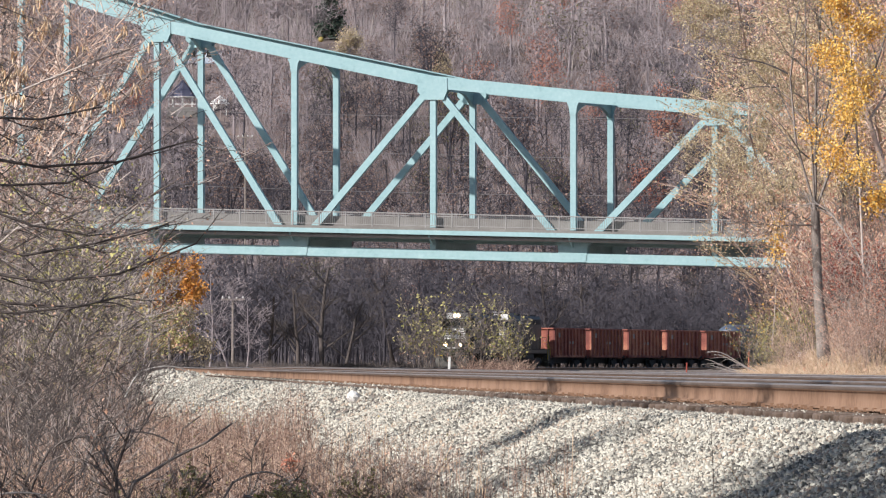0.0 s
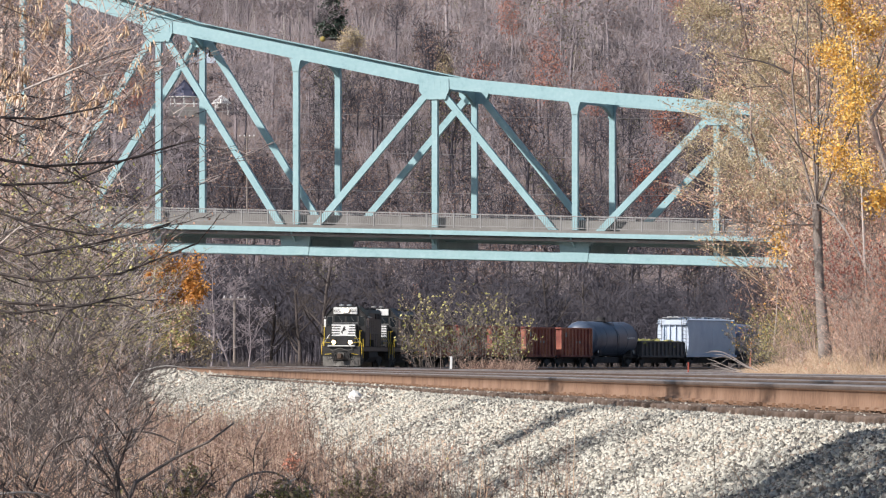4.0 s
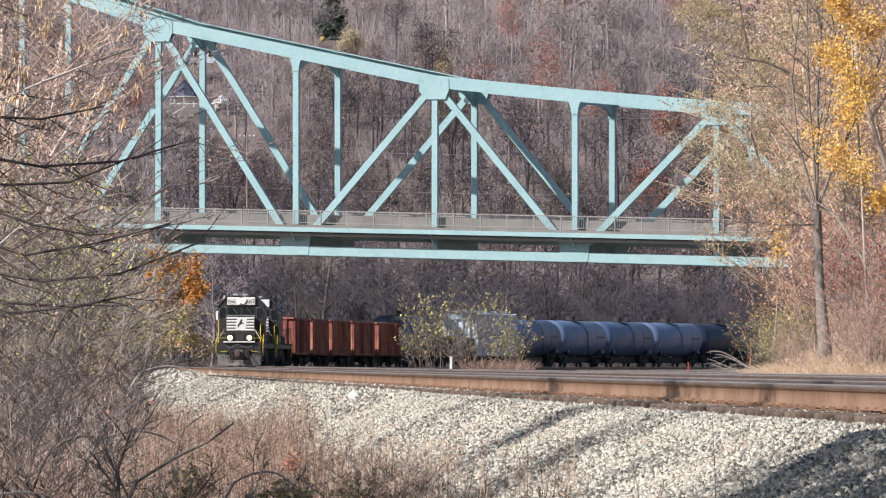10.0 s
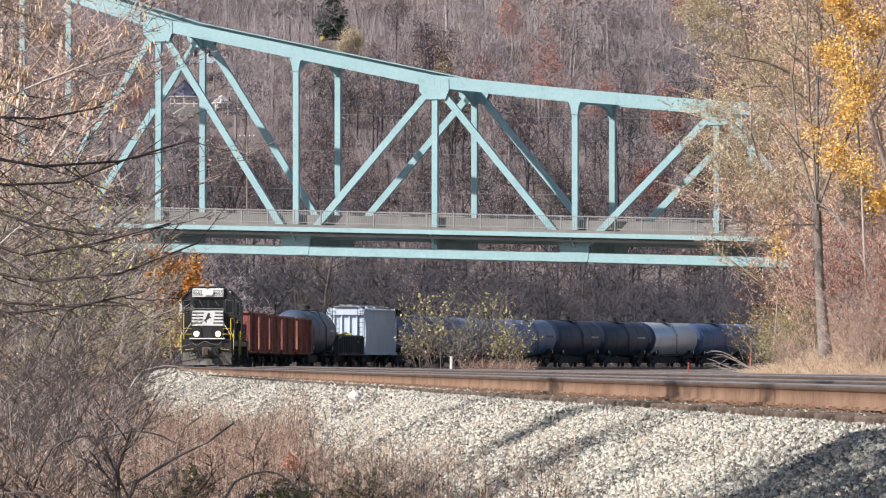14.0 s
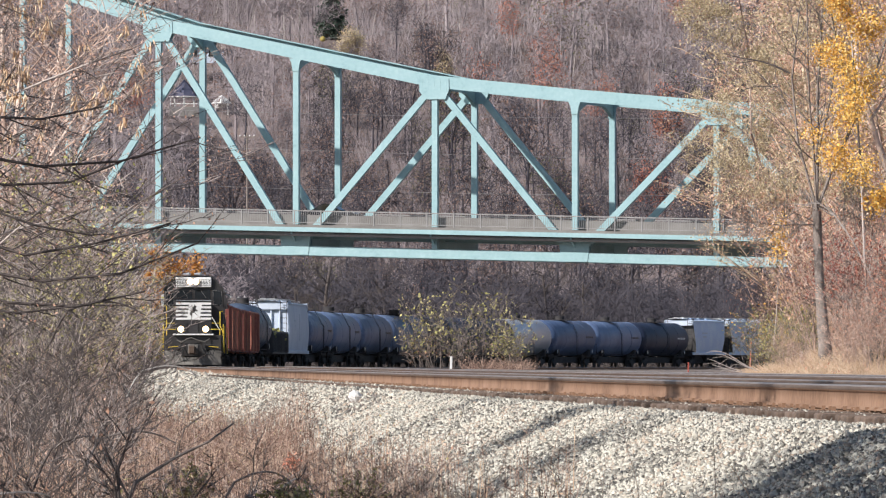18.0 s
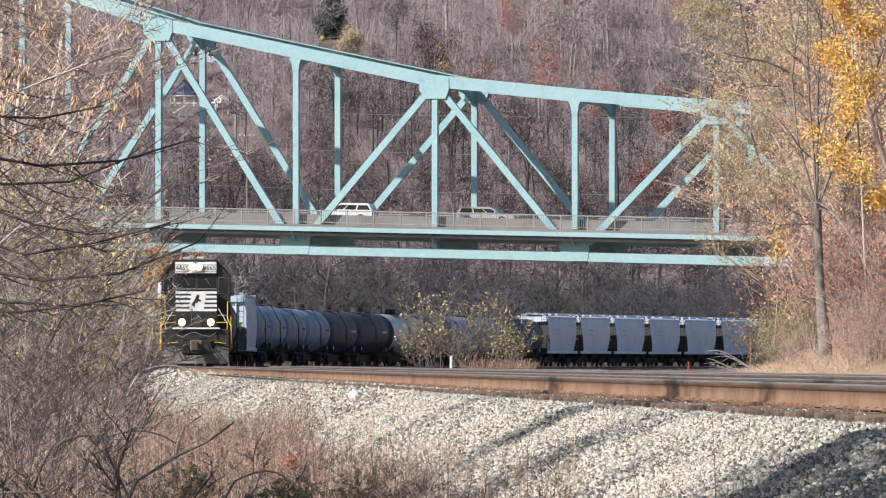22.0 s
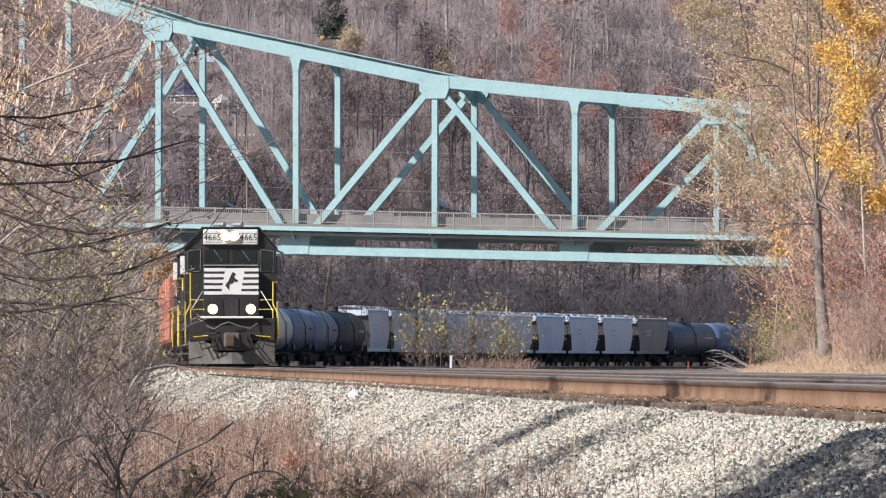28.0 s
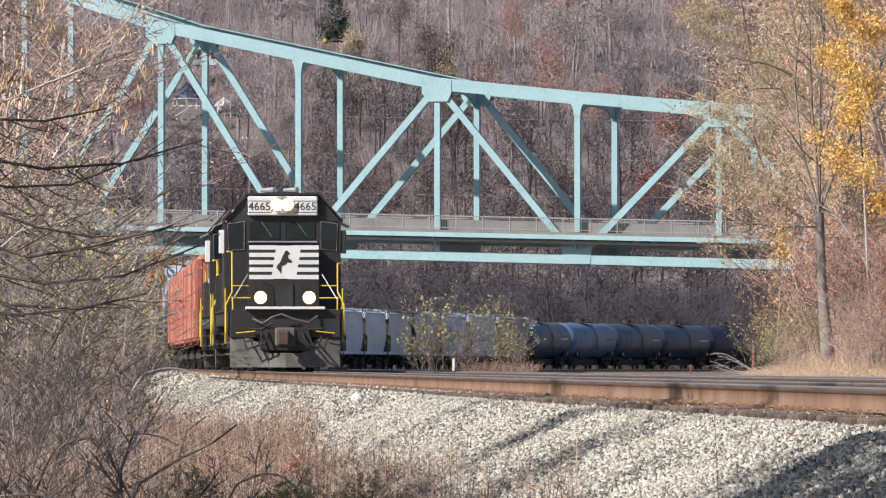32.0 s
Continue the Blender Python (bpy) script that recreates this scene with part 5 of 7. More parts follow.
def hopper(paint, label, length=13.9, top=4.66, plain=False):
    e = tagged(new("covered_hopper_wagon"), label, "hopper wagon", "covered hopper wagons")
    half = length / 2 - 0.6
    w = 1.53
    body = half - (0.5 if plain else 0.5)
    base = 1.08 if plain else 1.28
    flank = arc(w - 0.1, base, w - 0.16, top - 0.28, 0.16, 8)
    out = flank + arc(w - 0.16, top - 0.28, -w + 0.16, top - 0.28, 0.22, 8)[1:-1] + [(-x, z) for x, z in flank[::-1]]
    n = len(out)
    g = Geo()
    # the tapering ends of the body lean in towards the bottom
    lean = 0.0 if plain else 1.9
    vs = [(x, o * (body - lean * max(0.0, (top - 1.1 - z) / (top - 1.1)) ** 1.3), z) for o in (1, -1) for x, z in out]
    g.add(vs, [(i + n, (i + 1) % n + n, (i + 1) % n, i) for i in range(n)])
    part("body", g, paint, e)
    for o in (0, 1):
        cap = [(x, y - (0.02 if o == 0 else -0.02), z) for x, y, z in vs[o * n:(o + 1) * n]]
        back = [(x * 0.98, y - (0.08 if o == 0 else -0.08), z) for x, y, z in cap]
        fs = [tuple(range(n)), tuple(range(n, 2 * n))[::-1]] + [(i + n, (i + 1) % n + n, (i + 1) % n, i) for i in range(n)]
        # Sloping ends take a dark paint that also carries their shade.
        part("end_sheet", Geo().add(cap + back, fs if o == 0 else [f[::-1] for f in fs]), paint if plain else DARK_CAR, e, "" if plain else "grimy sloping end sheet, darkened for its shade")
    for s in (-1, 1):
        part("side_sill", Geo().box((s * (w - 0.06), 0, base), (0.16, 2 * half - 0.2, 0.24), None, 0.03), paint, e)
        part("top_chord", Geo().box((s * (w - 0.12), 0, top - 0.28), (0.14, 2 * body, 0.12), None, 0.03), paint, e)
        part("seam", Geo().box((s * (w + 0.052), 0, 2.85), (0.016, 0.04, 1.9)), paint, e)
        for k, (y, ln) in enumerate(((body * 0.35, 2.0), (body * 0.35, 1.3))):
            part("marking", Geo().box((s * (w + 0.045), y, 3.25 - 0.35 * k), (0.02, ln, 0.13)), HOPPER_PALE, e, "faded lettering shown as a bar")
        for o in (-1, 1):
            g = Geo()
            for x in (w - 0.12, w - 0.55):
                g.tube([(s * x, o * (half - 0.05), 1.0), (s * x, o * (half - 0.05), top - 0.1)], 0.02, 5)
            for z in np.arange(1.3, top, 0.36):
                g.tube([(s * (w - 0.55), o * (half - 0.05), z), (s * (w - 0.12), o * (half - 0.05), z)], 0.018, 5)
            g.beam((s * (w - 0.1), o * (half - 0.05), top - 0.18), (s * (w - 0.1), o * (body - 0.1), top - 0.12), 0.08, 0.1)
            part("end_ladder", g, GRIME, e)
            part("corner_brace", Geo().beam((s * (w - 0.1), o * (half - 0.02), top - 0.62), (s * (w - 0.1), o * (body - 0.3), top - 0.16), 0.06, 0.12), HOPPER_PALE, e, "pale corner brace")
            part("corner_post", Geo().beam((s * (w - 0.2), o * (half - 0.3), 1.35), (s * (w - 0.3), o * (body - 0.6), 3.4), 0.09, 0.09), GRIME, e)
    for o in (-1, 1):
        part("end_beam", Geo().box((0, o * half, 1.2), (2.9, 0.25, 0.35), None, 0.03), GRIME, e)
        part("end_walk", Geo().box((0, o * (half - 0.35), top - 0.02), (1.8, 0.6, 0.05)), SILVER, e)
        # Pale panel added to give the upper end its sunlit brightness.
        part("end_panel", Geo().box((0, o * (half - 0.30), top - 0.42), (2.7, 0.06, 0.55), None, 0.01), HOPPER_PALE, e, "added upper end panel, pale for the sunlit end")
        part("slope_sheet", Geo().beam((0, o * (body - lean - 0.05), 1.45), (0, o * (half - 0.2), 1.6), 2.4, 0.05), GRIME, e)
        if plain:
            for x in (-0.9, -0.3, 0.3, 0.9):
                part("end_rib", Geo().box((x, o * (body + 0.06), 2.9), (0.1, 0.14, 2.6), None, 0.02), paint, e)
    for x in (-0.32, 0.32):
        part("running_board", Geo().box((x, 0, top + 0.08), (0.42, 2 * body, 0.05)), SILVER, e, "galvanised roof walkway")
    for y in np.linspace(-body * 0.75, body * 0.75, 4):
        part("roof_hatch", Geo().box((0, y, top - 0.02), (0.8, 0.9, 0.1), None, 0.03), paint, e)
    for y in (-body * 0.38, body * 0.38):
        vs = [(x * a, y + d * b, z) for z, a, b in ((1.5, 1.25, 1.8), (0.5, 0.55, 0.4)) for x, d in ((-1, -1), (1, -1), (1, 1), (-1, 1))]
        part("discharge_bay", Geo().add(vs, [(3, 2, 1, 0), (4, 5, 6, 7), (0, 1, 5, 4), (1, 2, 6, 5), (2, 3, 7, 6), (3, 0, 4, 7)]), GRIME, e)
    part("centre_sill", Geo().box((0, 0, 1.0), (0.5, 2 * half, 0.3), None, 0.03), GRIME, e)
    trucks(e, (length * 0.33, -length * 0.33))
    couplers(e, length / 2)
    return e


def couple(car, start, length):
    TRAIN.append((car, start + length / 2, length * 0.34))


lead = locomotive("black diesel locomotive with white nose stripes and glowing headlights", True)
couple(lead, 0.0, 18.2)
second = locomotive("black diesel locomotive running backwards behind the leading engine", False)
couple(second, 18.2, 18.2)
HERE = pose(0, 0, 0)
red0 = gondola()
for k in range(5):
    couple(red0 if k == 0 else copy_thing(red0, HERE), 36.4 + 15.24 * k, 15.24)
grey0 = tank_car(GREY_TANK, "weathered grey tank wagon with a top platform")
black0 = tank_car(BLACK_TANK, "black tank wagon with pale stencilled markings")
slate0 = tank_car(BLUE_TANK, "dark slate tank wagon")
shiny0 = tank_car(BLACK_TANK, "black tank wagon with a polished metal jacket", band=SHINY_TANK)
couple(slate0, 112.6, 18.4)
couple(gondola(18.0, DARK_CAR, 2.35, SCRAP, "low dark open wagon with a heaped scrap load", 11, True), 131.0, 18.0)
couple(hopper(HOPPER_PALE, "large pale covered hopper wagon with flat sides", 20.2, 4.75, True), 149.0, 20.2)
for k in range(4):
    couple(grey0 if k == 0 else copy_thing(grey0, HERE), 169.3 + 18.9 * k, 18.9)
couple(black0, 244.9, 18.9)
couple(copy_thing(black0, HERE), 263.8, 18.9)
couple(shiny0, 282.8, 18.9)
couple(copy_thing(grey0, HERE), 301.7, 18.4)
couple(copy_thing(grey0, HERE), 320.1, 18.4)
couple(copy_thing(black0, HERE), 338.5, 18.4)
hop0 = hopper(HOPPER_GREY, "grey two-bay covered hopper wagon with bowed sides")
for k in range(9):
    couple(hop0 if k == 0 else copy_thing(hop0, HERE), 357.2 + 13.9 * k, 13.9)
couple(hopper(HOPPER_TAN, "drab tan-grey covered hopper wagon with bowed sides"), 482.3, 13.9)
for k, kind in enumerate((slate0, grey0, slate0, slate0, black0, black0)):
    couple(copy_thing(kind, HERE), 496.2 + 18.6 * k, 18.6)
# ---- vegetation beside the track ----
def shrub(seed, height, stems=7, spread=0.5, levels=2, forks=(6, 4, 3), r=0.012, droop=0.0):
    """Branch rows of a many-stemmed bush."""
    rnd = random.Random(seed)
    rows = []
    for k in range(stems):
        a = rnd.uniform(0, 6.283)
        s = grow(seed * 31 + k, height * rnd.uniform(0.65, 1.0), r * rnd.uniform(0.7, 1.2), levels, forks, 0.75, droop, (math.cos(a) * spread * rnd.random(), math.sin(a) * spread * rnd.random()), first=0.2, ratio=0.45, fine=1)
        s[:, [0, 3]] += math.cos(a) * height * 0.08
        s[:, [1, 4]] += math.sin(a) * height * 0.08
        s[:, 9] = k + 1
        rows.append(s)
    return np.concatenate(rows)


def bush(name, seg, x, y, label, bark, leafs=(), scale=1.0, turn=0.0, low=0.004, sink=0.05, jitter=0.06, seed=1, category="bush", group="", z=None, blade=0.0):
    """A bush as a thing: each stem with its twigs and the foliage are parts."""
    e = tagged(new(name), label, category, group)
    e.matrix_basis = pose(x, y, (float(ground_z(x, y)) if z is None else z) - sink, 0, 0, math.degrees(turn)) @ Matrix.Diagonal((scale, scale, scale, 1))
    for stem in limbs_of(seg)[0]:
        part("stem", wood_mesh("stem", stem, 3, bark, low, blade), bark, e)
    for lf, n, sz, lv, l0, h0 in leafs:
        part("foliage", array_mesh("foliage", *leaves_on(seg, n, sz, seed, lv, 0.0, jitter, l0, h0), [lf]), lf, e)
    return e


# grey brush and reddish bare trees left of the track
rl = random.Random(21)
GREY_KINDS = [shrub(40 + k, 4.2 + 0.5 * k, 8, 0.55, 3, (7, 5, 3), 0.022) for k in range(4)]
for k in range(30):
    d = rl.uniform(105, 260)
    tall = (2.6 + 0.012 * d) * rl.uniform(0.7, 1.15)
    px = rl.uniform(-140, 245 - 0.40 * tall * FOCAL / d)
    x = px_at(px, d)
    if x > float(track_x(d)) - 4.0:
        continue
    kind = k % 4
    lf = ((LEAF_GREEN, 1900, 0.034, 2, 0, 99),) if k % 4 == 0 else ((LEAF_OLIVE, 1400, 0.034, 2, 0, 99),) if k % 4 == 1 else ((LEAF_RUST, 200, 0.045, 2, 0, 99),) if k % 4 == 2 else ()
    bush("grey_bush", GREY_KINDS[kind], x, d, "tall bare grey bush with a few drying leaves", BRUSH, lf,
         tall / (4.2 + 0.5 * kind), rl.uniform(0, 6.28), 0.006, seed=k, group="grey bushes left of the track", blade=0.007)
for k, (px, d, sc) in enumerate(((25, 118, 0.62), (70, 126, 0.60), (105, 140, 0.5), (150, 150, 0.52))):
    bush("olive_bush", GREY_KINDS[k], px_at(px, d), d, "bush with yellow-olive leaves among bare brush", BRUSH, ((LEAF_GREEN, 1900, 0.036, 2, 1.2, 99), (LEAF_OLIVE, 900, 0.036, 2, 1.0, 99)), sc, 1.3 * k, 0.006, seed=60 + k, group="olive bushes left of the track", blade=0.007)
RED_KINDS = [grow(70 + k, 9.0, 0.12, 4, (10, 6, 4, 3), 0.8, 0.0, (0.05 * k, 0), first=0.2, ratio=0.5, fine=1) for k in range(3)]
for k, (px, d, sc) in enumerate(((-10, 190, 1.05), (40, 215, 1.0), (90, 250, 0.8), (35, 255, 1.2), (-30, 170, 1.1), (110, 330, 0.7), (60, 300, 1.05), (12, 200, 1.1), (-25, 225, 1.25), (22, 182, 0.95))):
    tree("bare_tree", RED_KINDS[k % 3], px_at(px, d), d, "bare reddish-brown tree with fine dense twigs", bark=(TWIG_TAN, BRUSH, TWIG_TAN)[k % 3], leaf=LEAF_RUST, count=1000, size=0.032,
         turn=1.7 * k, scale=sc, level=3, sides=(6, 4, 3), low=0.007, blade=0.009, group="bare trees left of the track", seed=k)
for k, (px, d, sc) in enumerate(((150, 400, 0.80), (185, 420, 0.92), (215, 455, 0.92), (235, 480, 0.85), (170, 360, 0.72), (120, 380, 0.9), (200, 385, 0.66), (248, 500, 0.70), (255, 520, 0.95), (95, 345, 0.8), (225, 430, 0.6), (140, 440, 1.1))):
    tree("bare_tree", RED_KINDS[(k + 1) % 3], px_at(px, d), d, "bare dark tree with dense twigs beside the track", bark=(BRUSH, WOODS, BRUSH)[k % 3], turn=0.9 * k, scale=sc, sides=(6, 4, 3), low=0.010, blade=0.013, group="bare trees left of the track",
         leaf=(LEAF_GREEN, LEAF_OLIVE)[k % 2], count=600, size=0.055, level=3, seed=40 + k)
# the turning tree and bare saplings near the bridge
seg = grow(90, 8.0, 0.13, 3, (12, 8, 5), 0.8, 0, (0.02, 0.0), 0.04, first=0.12, ratio=0.34)
tree("maple_tree", seg, px_at(302, 560), 560, "small maple with an orange top and olive lower leaves", leaf=LEAF_ORANGE, count=4200, size=0.12, level=2, jitter=0.25, lo=5.9, more=((LEAF_GREEN, 1800, 0.10, 2, 0.5, 5.4), (LEAF_RUST, 1500, 0.09, 2, 2.0, 6.0)), seed=6)
tree("maple_tree", seg, px_at(276, 566), 566, "small maple with thinning orange and olive leaves", leaf=LEAF_ORANGE, count=2300, size=0.12, level=2, jitter=0.3, lo=5.6, more=((LEAF_GREEN, 2000, 0.10, 2, 0.5, 5.6), (LEAF_RUST, 1200, 0.09, 2, 2.0, 6.0)), seed=16, turn=2.0, scale=0.93)
tree("maple_tree", seg, px_at(333, 570), 570, "small maple with orange crown above olive leaves", leaf=LEAF_ORANGE, count=2300, size=0.12, level=2, jitter=0.3, lo=5.6, more=((LEAF_OLIVE, 1800, 0.10, 2, 0.5, 5.6),), seed=17, turn=4.0, scale=0.95)
for k, (px, d, sc) in enumerate(((372, 575, 1.0), (408, 590, 0.95), (345, 600, 1.1), (438, 610, 0.75), (215, 575, 0.9), (170, 560, 0.95), (150, 470, 0.9), (110, 440, 1.0), (50, 400, 1.1), (80, 360, 0.8), (10, 380, 1.1))):
    tree("bare_sapling", RED_KINDS[k % 3], px_at(px, d), d, "slender bare grey sapling on the bank", bark=WOODS, turn=2.1 * k, scale=sc * 0.85, sides=(5, 3, 3), low=0.014, blade=0.018, group="saplings near the bridge",
         leaf=LEAF_OLIVE if k > 3 else None, count=500, size=0.07, level=3, seed=k)
# the near tree with hanging seed pods, its trunk out of view
for j, (tx, ty, zs) in enumerate(((-3.75, 57.0, (0.5, 0.95, 1.35, 1.75, 2.15, 2.6, 3.1)), (-4.6, 66.0, (0.7, 1.3, 1.9, 2.4, 2.9, 3.4)), (-4.0, 50.0, (0.34, 0.47, 0.62, 0.88, 1.06, 1.14, 1.24, 1.5)))):
    rnd = random.Random(301 + j)
    rows = [grow(300 + j, 4.4, 0.10, 0, (0,), 0.5)]
    base = float(ground_z(tx, ty))
    for k, zz in enumerate(zs):
        ln = rnd.uniform(1.0, 1.75) if j < 2 else rnd.uniform(1.7, 2.55)
        s = grow(310 + 20 * j + k, ln, 0.012, 3, (9, 6, 4), 0.85, 0.02, (0, 0), first=0.15, ratio=0.48) if j < 2 else grow(370 + k, ln, 0.0135, 2, (8, 4), 0.55, 0.0, (0, 0), 0.07, first=0.35, ratio=0.26, fine=3)
        s[:, 6:8] *= np.where(s[:, 8:9] >= 2, 0.6, 1.0)
        s[:, 8] += 1
        s[:, 9] = k + 1
        tilt = rnd.uniform(0.1, 0.75) if j < 2 else rnd.uniform(-0.06, 0.10)
        ang = rnd.uniform(-0.5, 0.5)
        R = (Matrix.Rotation(ang, 4, "Z") @ Matrix.Rotation(math.pi / 2 - tilt, 4, "Y")).to_3x3()
        R = np.array(R)
        for c in (0, 3):
            s[:, c:c + 3] = s[:, c:c + 3] @ R.T + [0.03, 0, zz - base]
            if j == 2:
                s[:, c + 2] += 0.30 * (s[:, c] - 1.75) ** 2 - 0.05
        rows.append(s)
    seg = np.concatenate(rows)
    t = tree("box_elder_tree", seg, tx, ty, "bare box elder with dark branches and hanging dry seed pods", bark=(BRUSH, TWIG_TAN, BARK_DARK)[j], leaf=None, sides=(7, 5, 4), low=0.0015, sink=0.0, group="box elder trees")
    # pods hang in small bunches from the outer twigs
    rp = np.random.RandomState(7 + j)
    tips = seg[(seg[:, 8] >= 2) & (seg[:, 5] + base > 0.0285 * ty) & (seg[:, 5] + base < 0.049 * ty) & (seg[:, 3] + tx > -0.056 * ty) & (seg[:, 3] + tx < -0.036 * ty)]
    tips = tips[rp.permutation(len(tips))[:(44, 34, 0)[j]]]
    for row in tips:
        pods = []
        for q in range(rp.randint(4, 9)):
            a = row[3:6] + rp.normal(0, 0.016, 3)
            b = a + [rp.normal(0, 0.02), rp.normal(0, 0.02), -rp.uniform(0.04, 0.075)]
            m = (a + b) / 2
            pods.append((*a, *m, 0.002, 0.007, 0, 0))
            pods.append((*m, *b, 0.007, 0.003, 0, 0))
        part("seed_tassel", array_mesh("seed_tassel", *bars(np.array(pods), 4), [POD]), POD, t, "bunch of papery tan seed pods")["kind"] = "stuff"
    part("foliage", array_mesh("foliage", *leaves_on(seg, 320, 0.010, 9 + j, 2, 0.0, 0.02), [LEAF_RUST]), LEAF_RUST, t)

# Trees left of the view, added to cast shade on ballast and weeds.
for k, (sx, sy, n, lo) in enumerate(((-4.9, 46.5, 4200, 4.2), (-4.3, 42.0, 4600, 4.3), (-4.0, 38.5, 5000, 4.4), (-5.2, 42.5, 3600, 4.3), (-4.2, 40.3, 5200, 4.4), (-6.2, 63.5, 2600, 4.4), (-6.6, 71.5, 2800, 4.8), (-7.6, 90.0, 1000, 5.6), (-4.6, 44.2, 2400, 4.3), (-7.8, 41.5, 2600, 4.0), (-8.3, 45.0, 2400, 4.0))):
    seg = grow(170 + k, 8.8 if 4 < k < 8 else 7.6, 0.06 if 4 < k < 8 else 0.14, 3, (15, 8, 5), 0.9, 0.0, (0.02 if 4 < k < 8 else 0.12, 0), first=0.45, ratio=0.42)
    tree("shade_tree", seg, sx, sy, "unseen tree with drying leaves, added to shade ballast and weeds", bark=BARK, leaf=LEAF_RUST, count=n, size=0.07 if 4 < k < 8 else 0.06, level=2, jitter=0.25, lo=lo, sides=(7, 4, 3), low=0.006, seed=8 + k, group="trees beside the path")

# right bank: the trunk tree, the yellow tree and rusty brush
def limbs_from(z0, z1, count, length, rise, seed, r=0.045, levels=3, forks=(8, 5, 4), ratio=0.42, droop=0.15, face=None):
    """Limbs that leave a trunk between two heights; rise is the sine of their angle."""
    rnd = random.Random(seed)
    rows = []
    for k in range(count):
        s = grow(seed * 17 + k, length * rnd.uniform(0.65, 1.1), r * rnd.uniform(0.6, 1.0), levels, forks, 0.8, droop, first=0.15, ratio=ratio, fine=1)
        s[:, 8] += 1
        s[:, 9] = k + 1
        up = 0.93 + 0.06 * rnd.random() if rise > 0.8 else rise * rnd.uniform(0.5, 1.4)
        a = rnd.uniform(0, 6.283) if face is None else rnd.choice((0, math.pi)) + rnd.gauss(0, face)
        R = np.array((Matrix.Rotation(a, 4, "Z") @ Matrix.Rotation(math.pi / 2 - math.asin(up), 4, "Y")).to_3x3())
        for c in (0, 3):
            s[:, c:c + 3] = s[:, c:c + 3] @ R.T + [0, 0, z0 + (z1 - z0) * rnd.random()]
        rows.append(s)
    return rows


stem = grow(121, 4.35, 0.185, 0, (0,), 0.5, 0, (-0.115, 0), 0.035)
stem[:, 6:8] = np.maximum(stem[:, 6:8], 0.125)
stem[0, 6] = 0.21
fork = stem[-1, 3:6]
rows = limbs_from(0, 0.15, 5, 8.5, 0.85, 33, 0.06, 3, (10, 6, 4), 0.40, 0.1) + limbs_from(-0.6, 0.2, 9, 3.4, 0.25, 34, 0.030, 3, (8, 5, 4), 0.45, 0.05, 0.7)
for k, s in enumerate(rows):
    s[:, 9] = k + 1
    for c in (0, 3):
        s[:, c:c + 3] += fork
seg = np.concatenate([stem] + rows)
tree("locust_tree", seg, px_at(1463, 221), 221, "tall tree with mottled grey trunk, arching branches and olive leaves", leaf=LEAF_OLIVE, count=20000, size=0.029, level=3, jitter=0.12, sides=(12, 5, 3), low=0.004, seed=3, lo=4.6, more=((LEAF_RUST, 2500, 0.034, 3, 3.0, 5.0),))
seg = grow(127, 13.0, 0.05, 4, (13, 7, 4, 3), 0.9, 0.1, (-0.075, 0), first=0.42, ratio=0.34)
tree("locust_tree", seg, px_at(1420, 258), 258, "slender tree with arching branches and sparse olive leaves", bark=TWIG_TAN, leaf=LEAF_OLIVE, count=27000, size=0.027, level=3, jitter=0.12, sides=(8, 5, 3), low=0.005, seed=4, turn=2.2, lo=5.0)
seg = grow(131, 13.5, 0.036, 3, (24, 8, 6), 0.8, 0.1, (-0.045, 0), 0.04, first=0.30, ratio=0.125)
tree("yellow_tree", seg, px_at(1544, 217), 217, "tree full of bright golden-yellow leaves", bark=BRUSH, scale=1.05, leaf=LEAF_YELLOW, count=16000, size=0.035, level=2, jitter=0.18, lo=4.9, sides=(8, 5, 3), low=0.005, more=((LEAF_YELLOW, 500, 0.05, 2, 2.0, 4.6),), seed=5)
e = tagged(new("broken_limb"), "dark bare limb reaching out of the olive foliage", "branch")
x, z = px_at(1398, 219), EYE[2] + (642 - 130) / FOCAL * 219
pts = [(x - 1.8 * u, 219, z + 0.62 * u + 0.07 * math.sin(u * 5)) for u in np.linspace(0, 1, 9)]
part("limb", Geo().tube(pts, 0.034, 6, 0.012), BARK_DARK, e)
part("twig", Geo().tube([pts[4], (pts[4][0] - 0.4, 219, pts[4][2] - 0.06), (pts[4][0] - 0.75, 219, pts[4][2] - 0.02)], 0.014, 5, 0.006), BARK_DARK, e)
pts = [(x - 0.3 - 1.2 * u, 219.4, z - 0.36 - 0.28 * u + 0.16 * math.sin(u * 2.6)) for u in np.linspace(0, 1, 8)]
part("limb", Geo().tube(pts, 0.020, 6, 0.008), BARK_DARK, e)
for k, (px, d, sc) in enumerate(((1440, 288, 0.8), (1452, 292, 1.0), (1462, 300, 1.2), (1470, 280, 1.15), (1490, 295, 1.35), (1520, 285, 1.3), (1556, 300, 1.45), (1592, 280, 1.4), (1628, 260, 1.3), (1498, 335, 1.5), (1515, 320, 1.6), (1480, 330, 1.75), (1530, 322, 1.7), (1580, 335, 1.75), (1540, 345, 1.5))):
    tree("bank_tree", RED_KINDS[k % 3], px_at(px, d), d, "tan tree with fine twigs and thin withered leaves", bark=(TWIG_TAN, STRAW)[k % 2], leaf=(LEAF_RUST, LEAF_OLIVE, LEAF_RUST)[k % 3], count=8000, size=0.034, turn=1.3 * k, scale=sc,
         level=3, sides=(6, 4, 3), low=0.006, blade=0.008, jitter=0.15, group="trees on the right bank", seed=20 + k)
rr = random.Random(55)
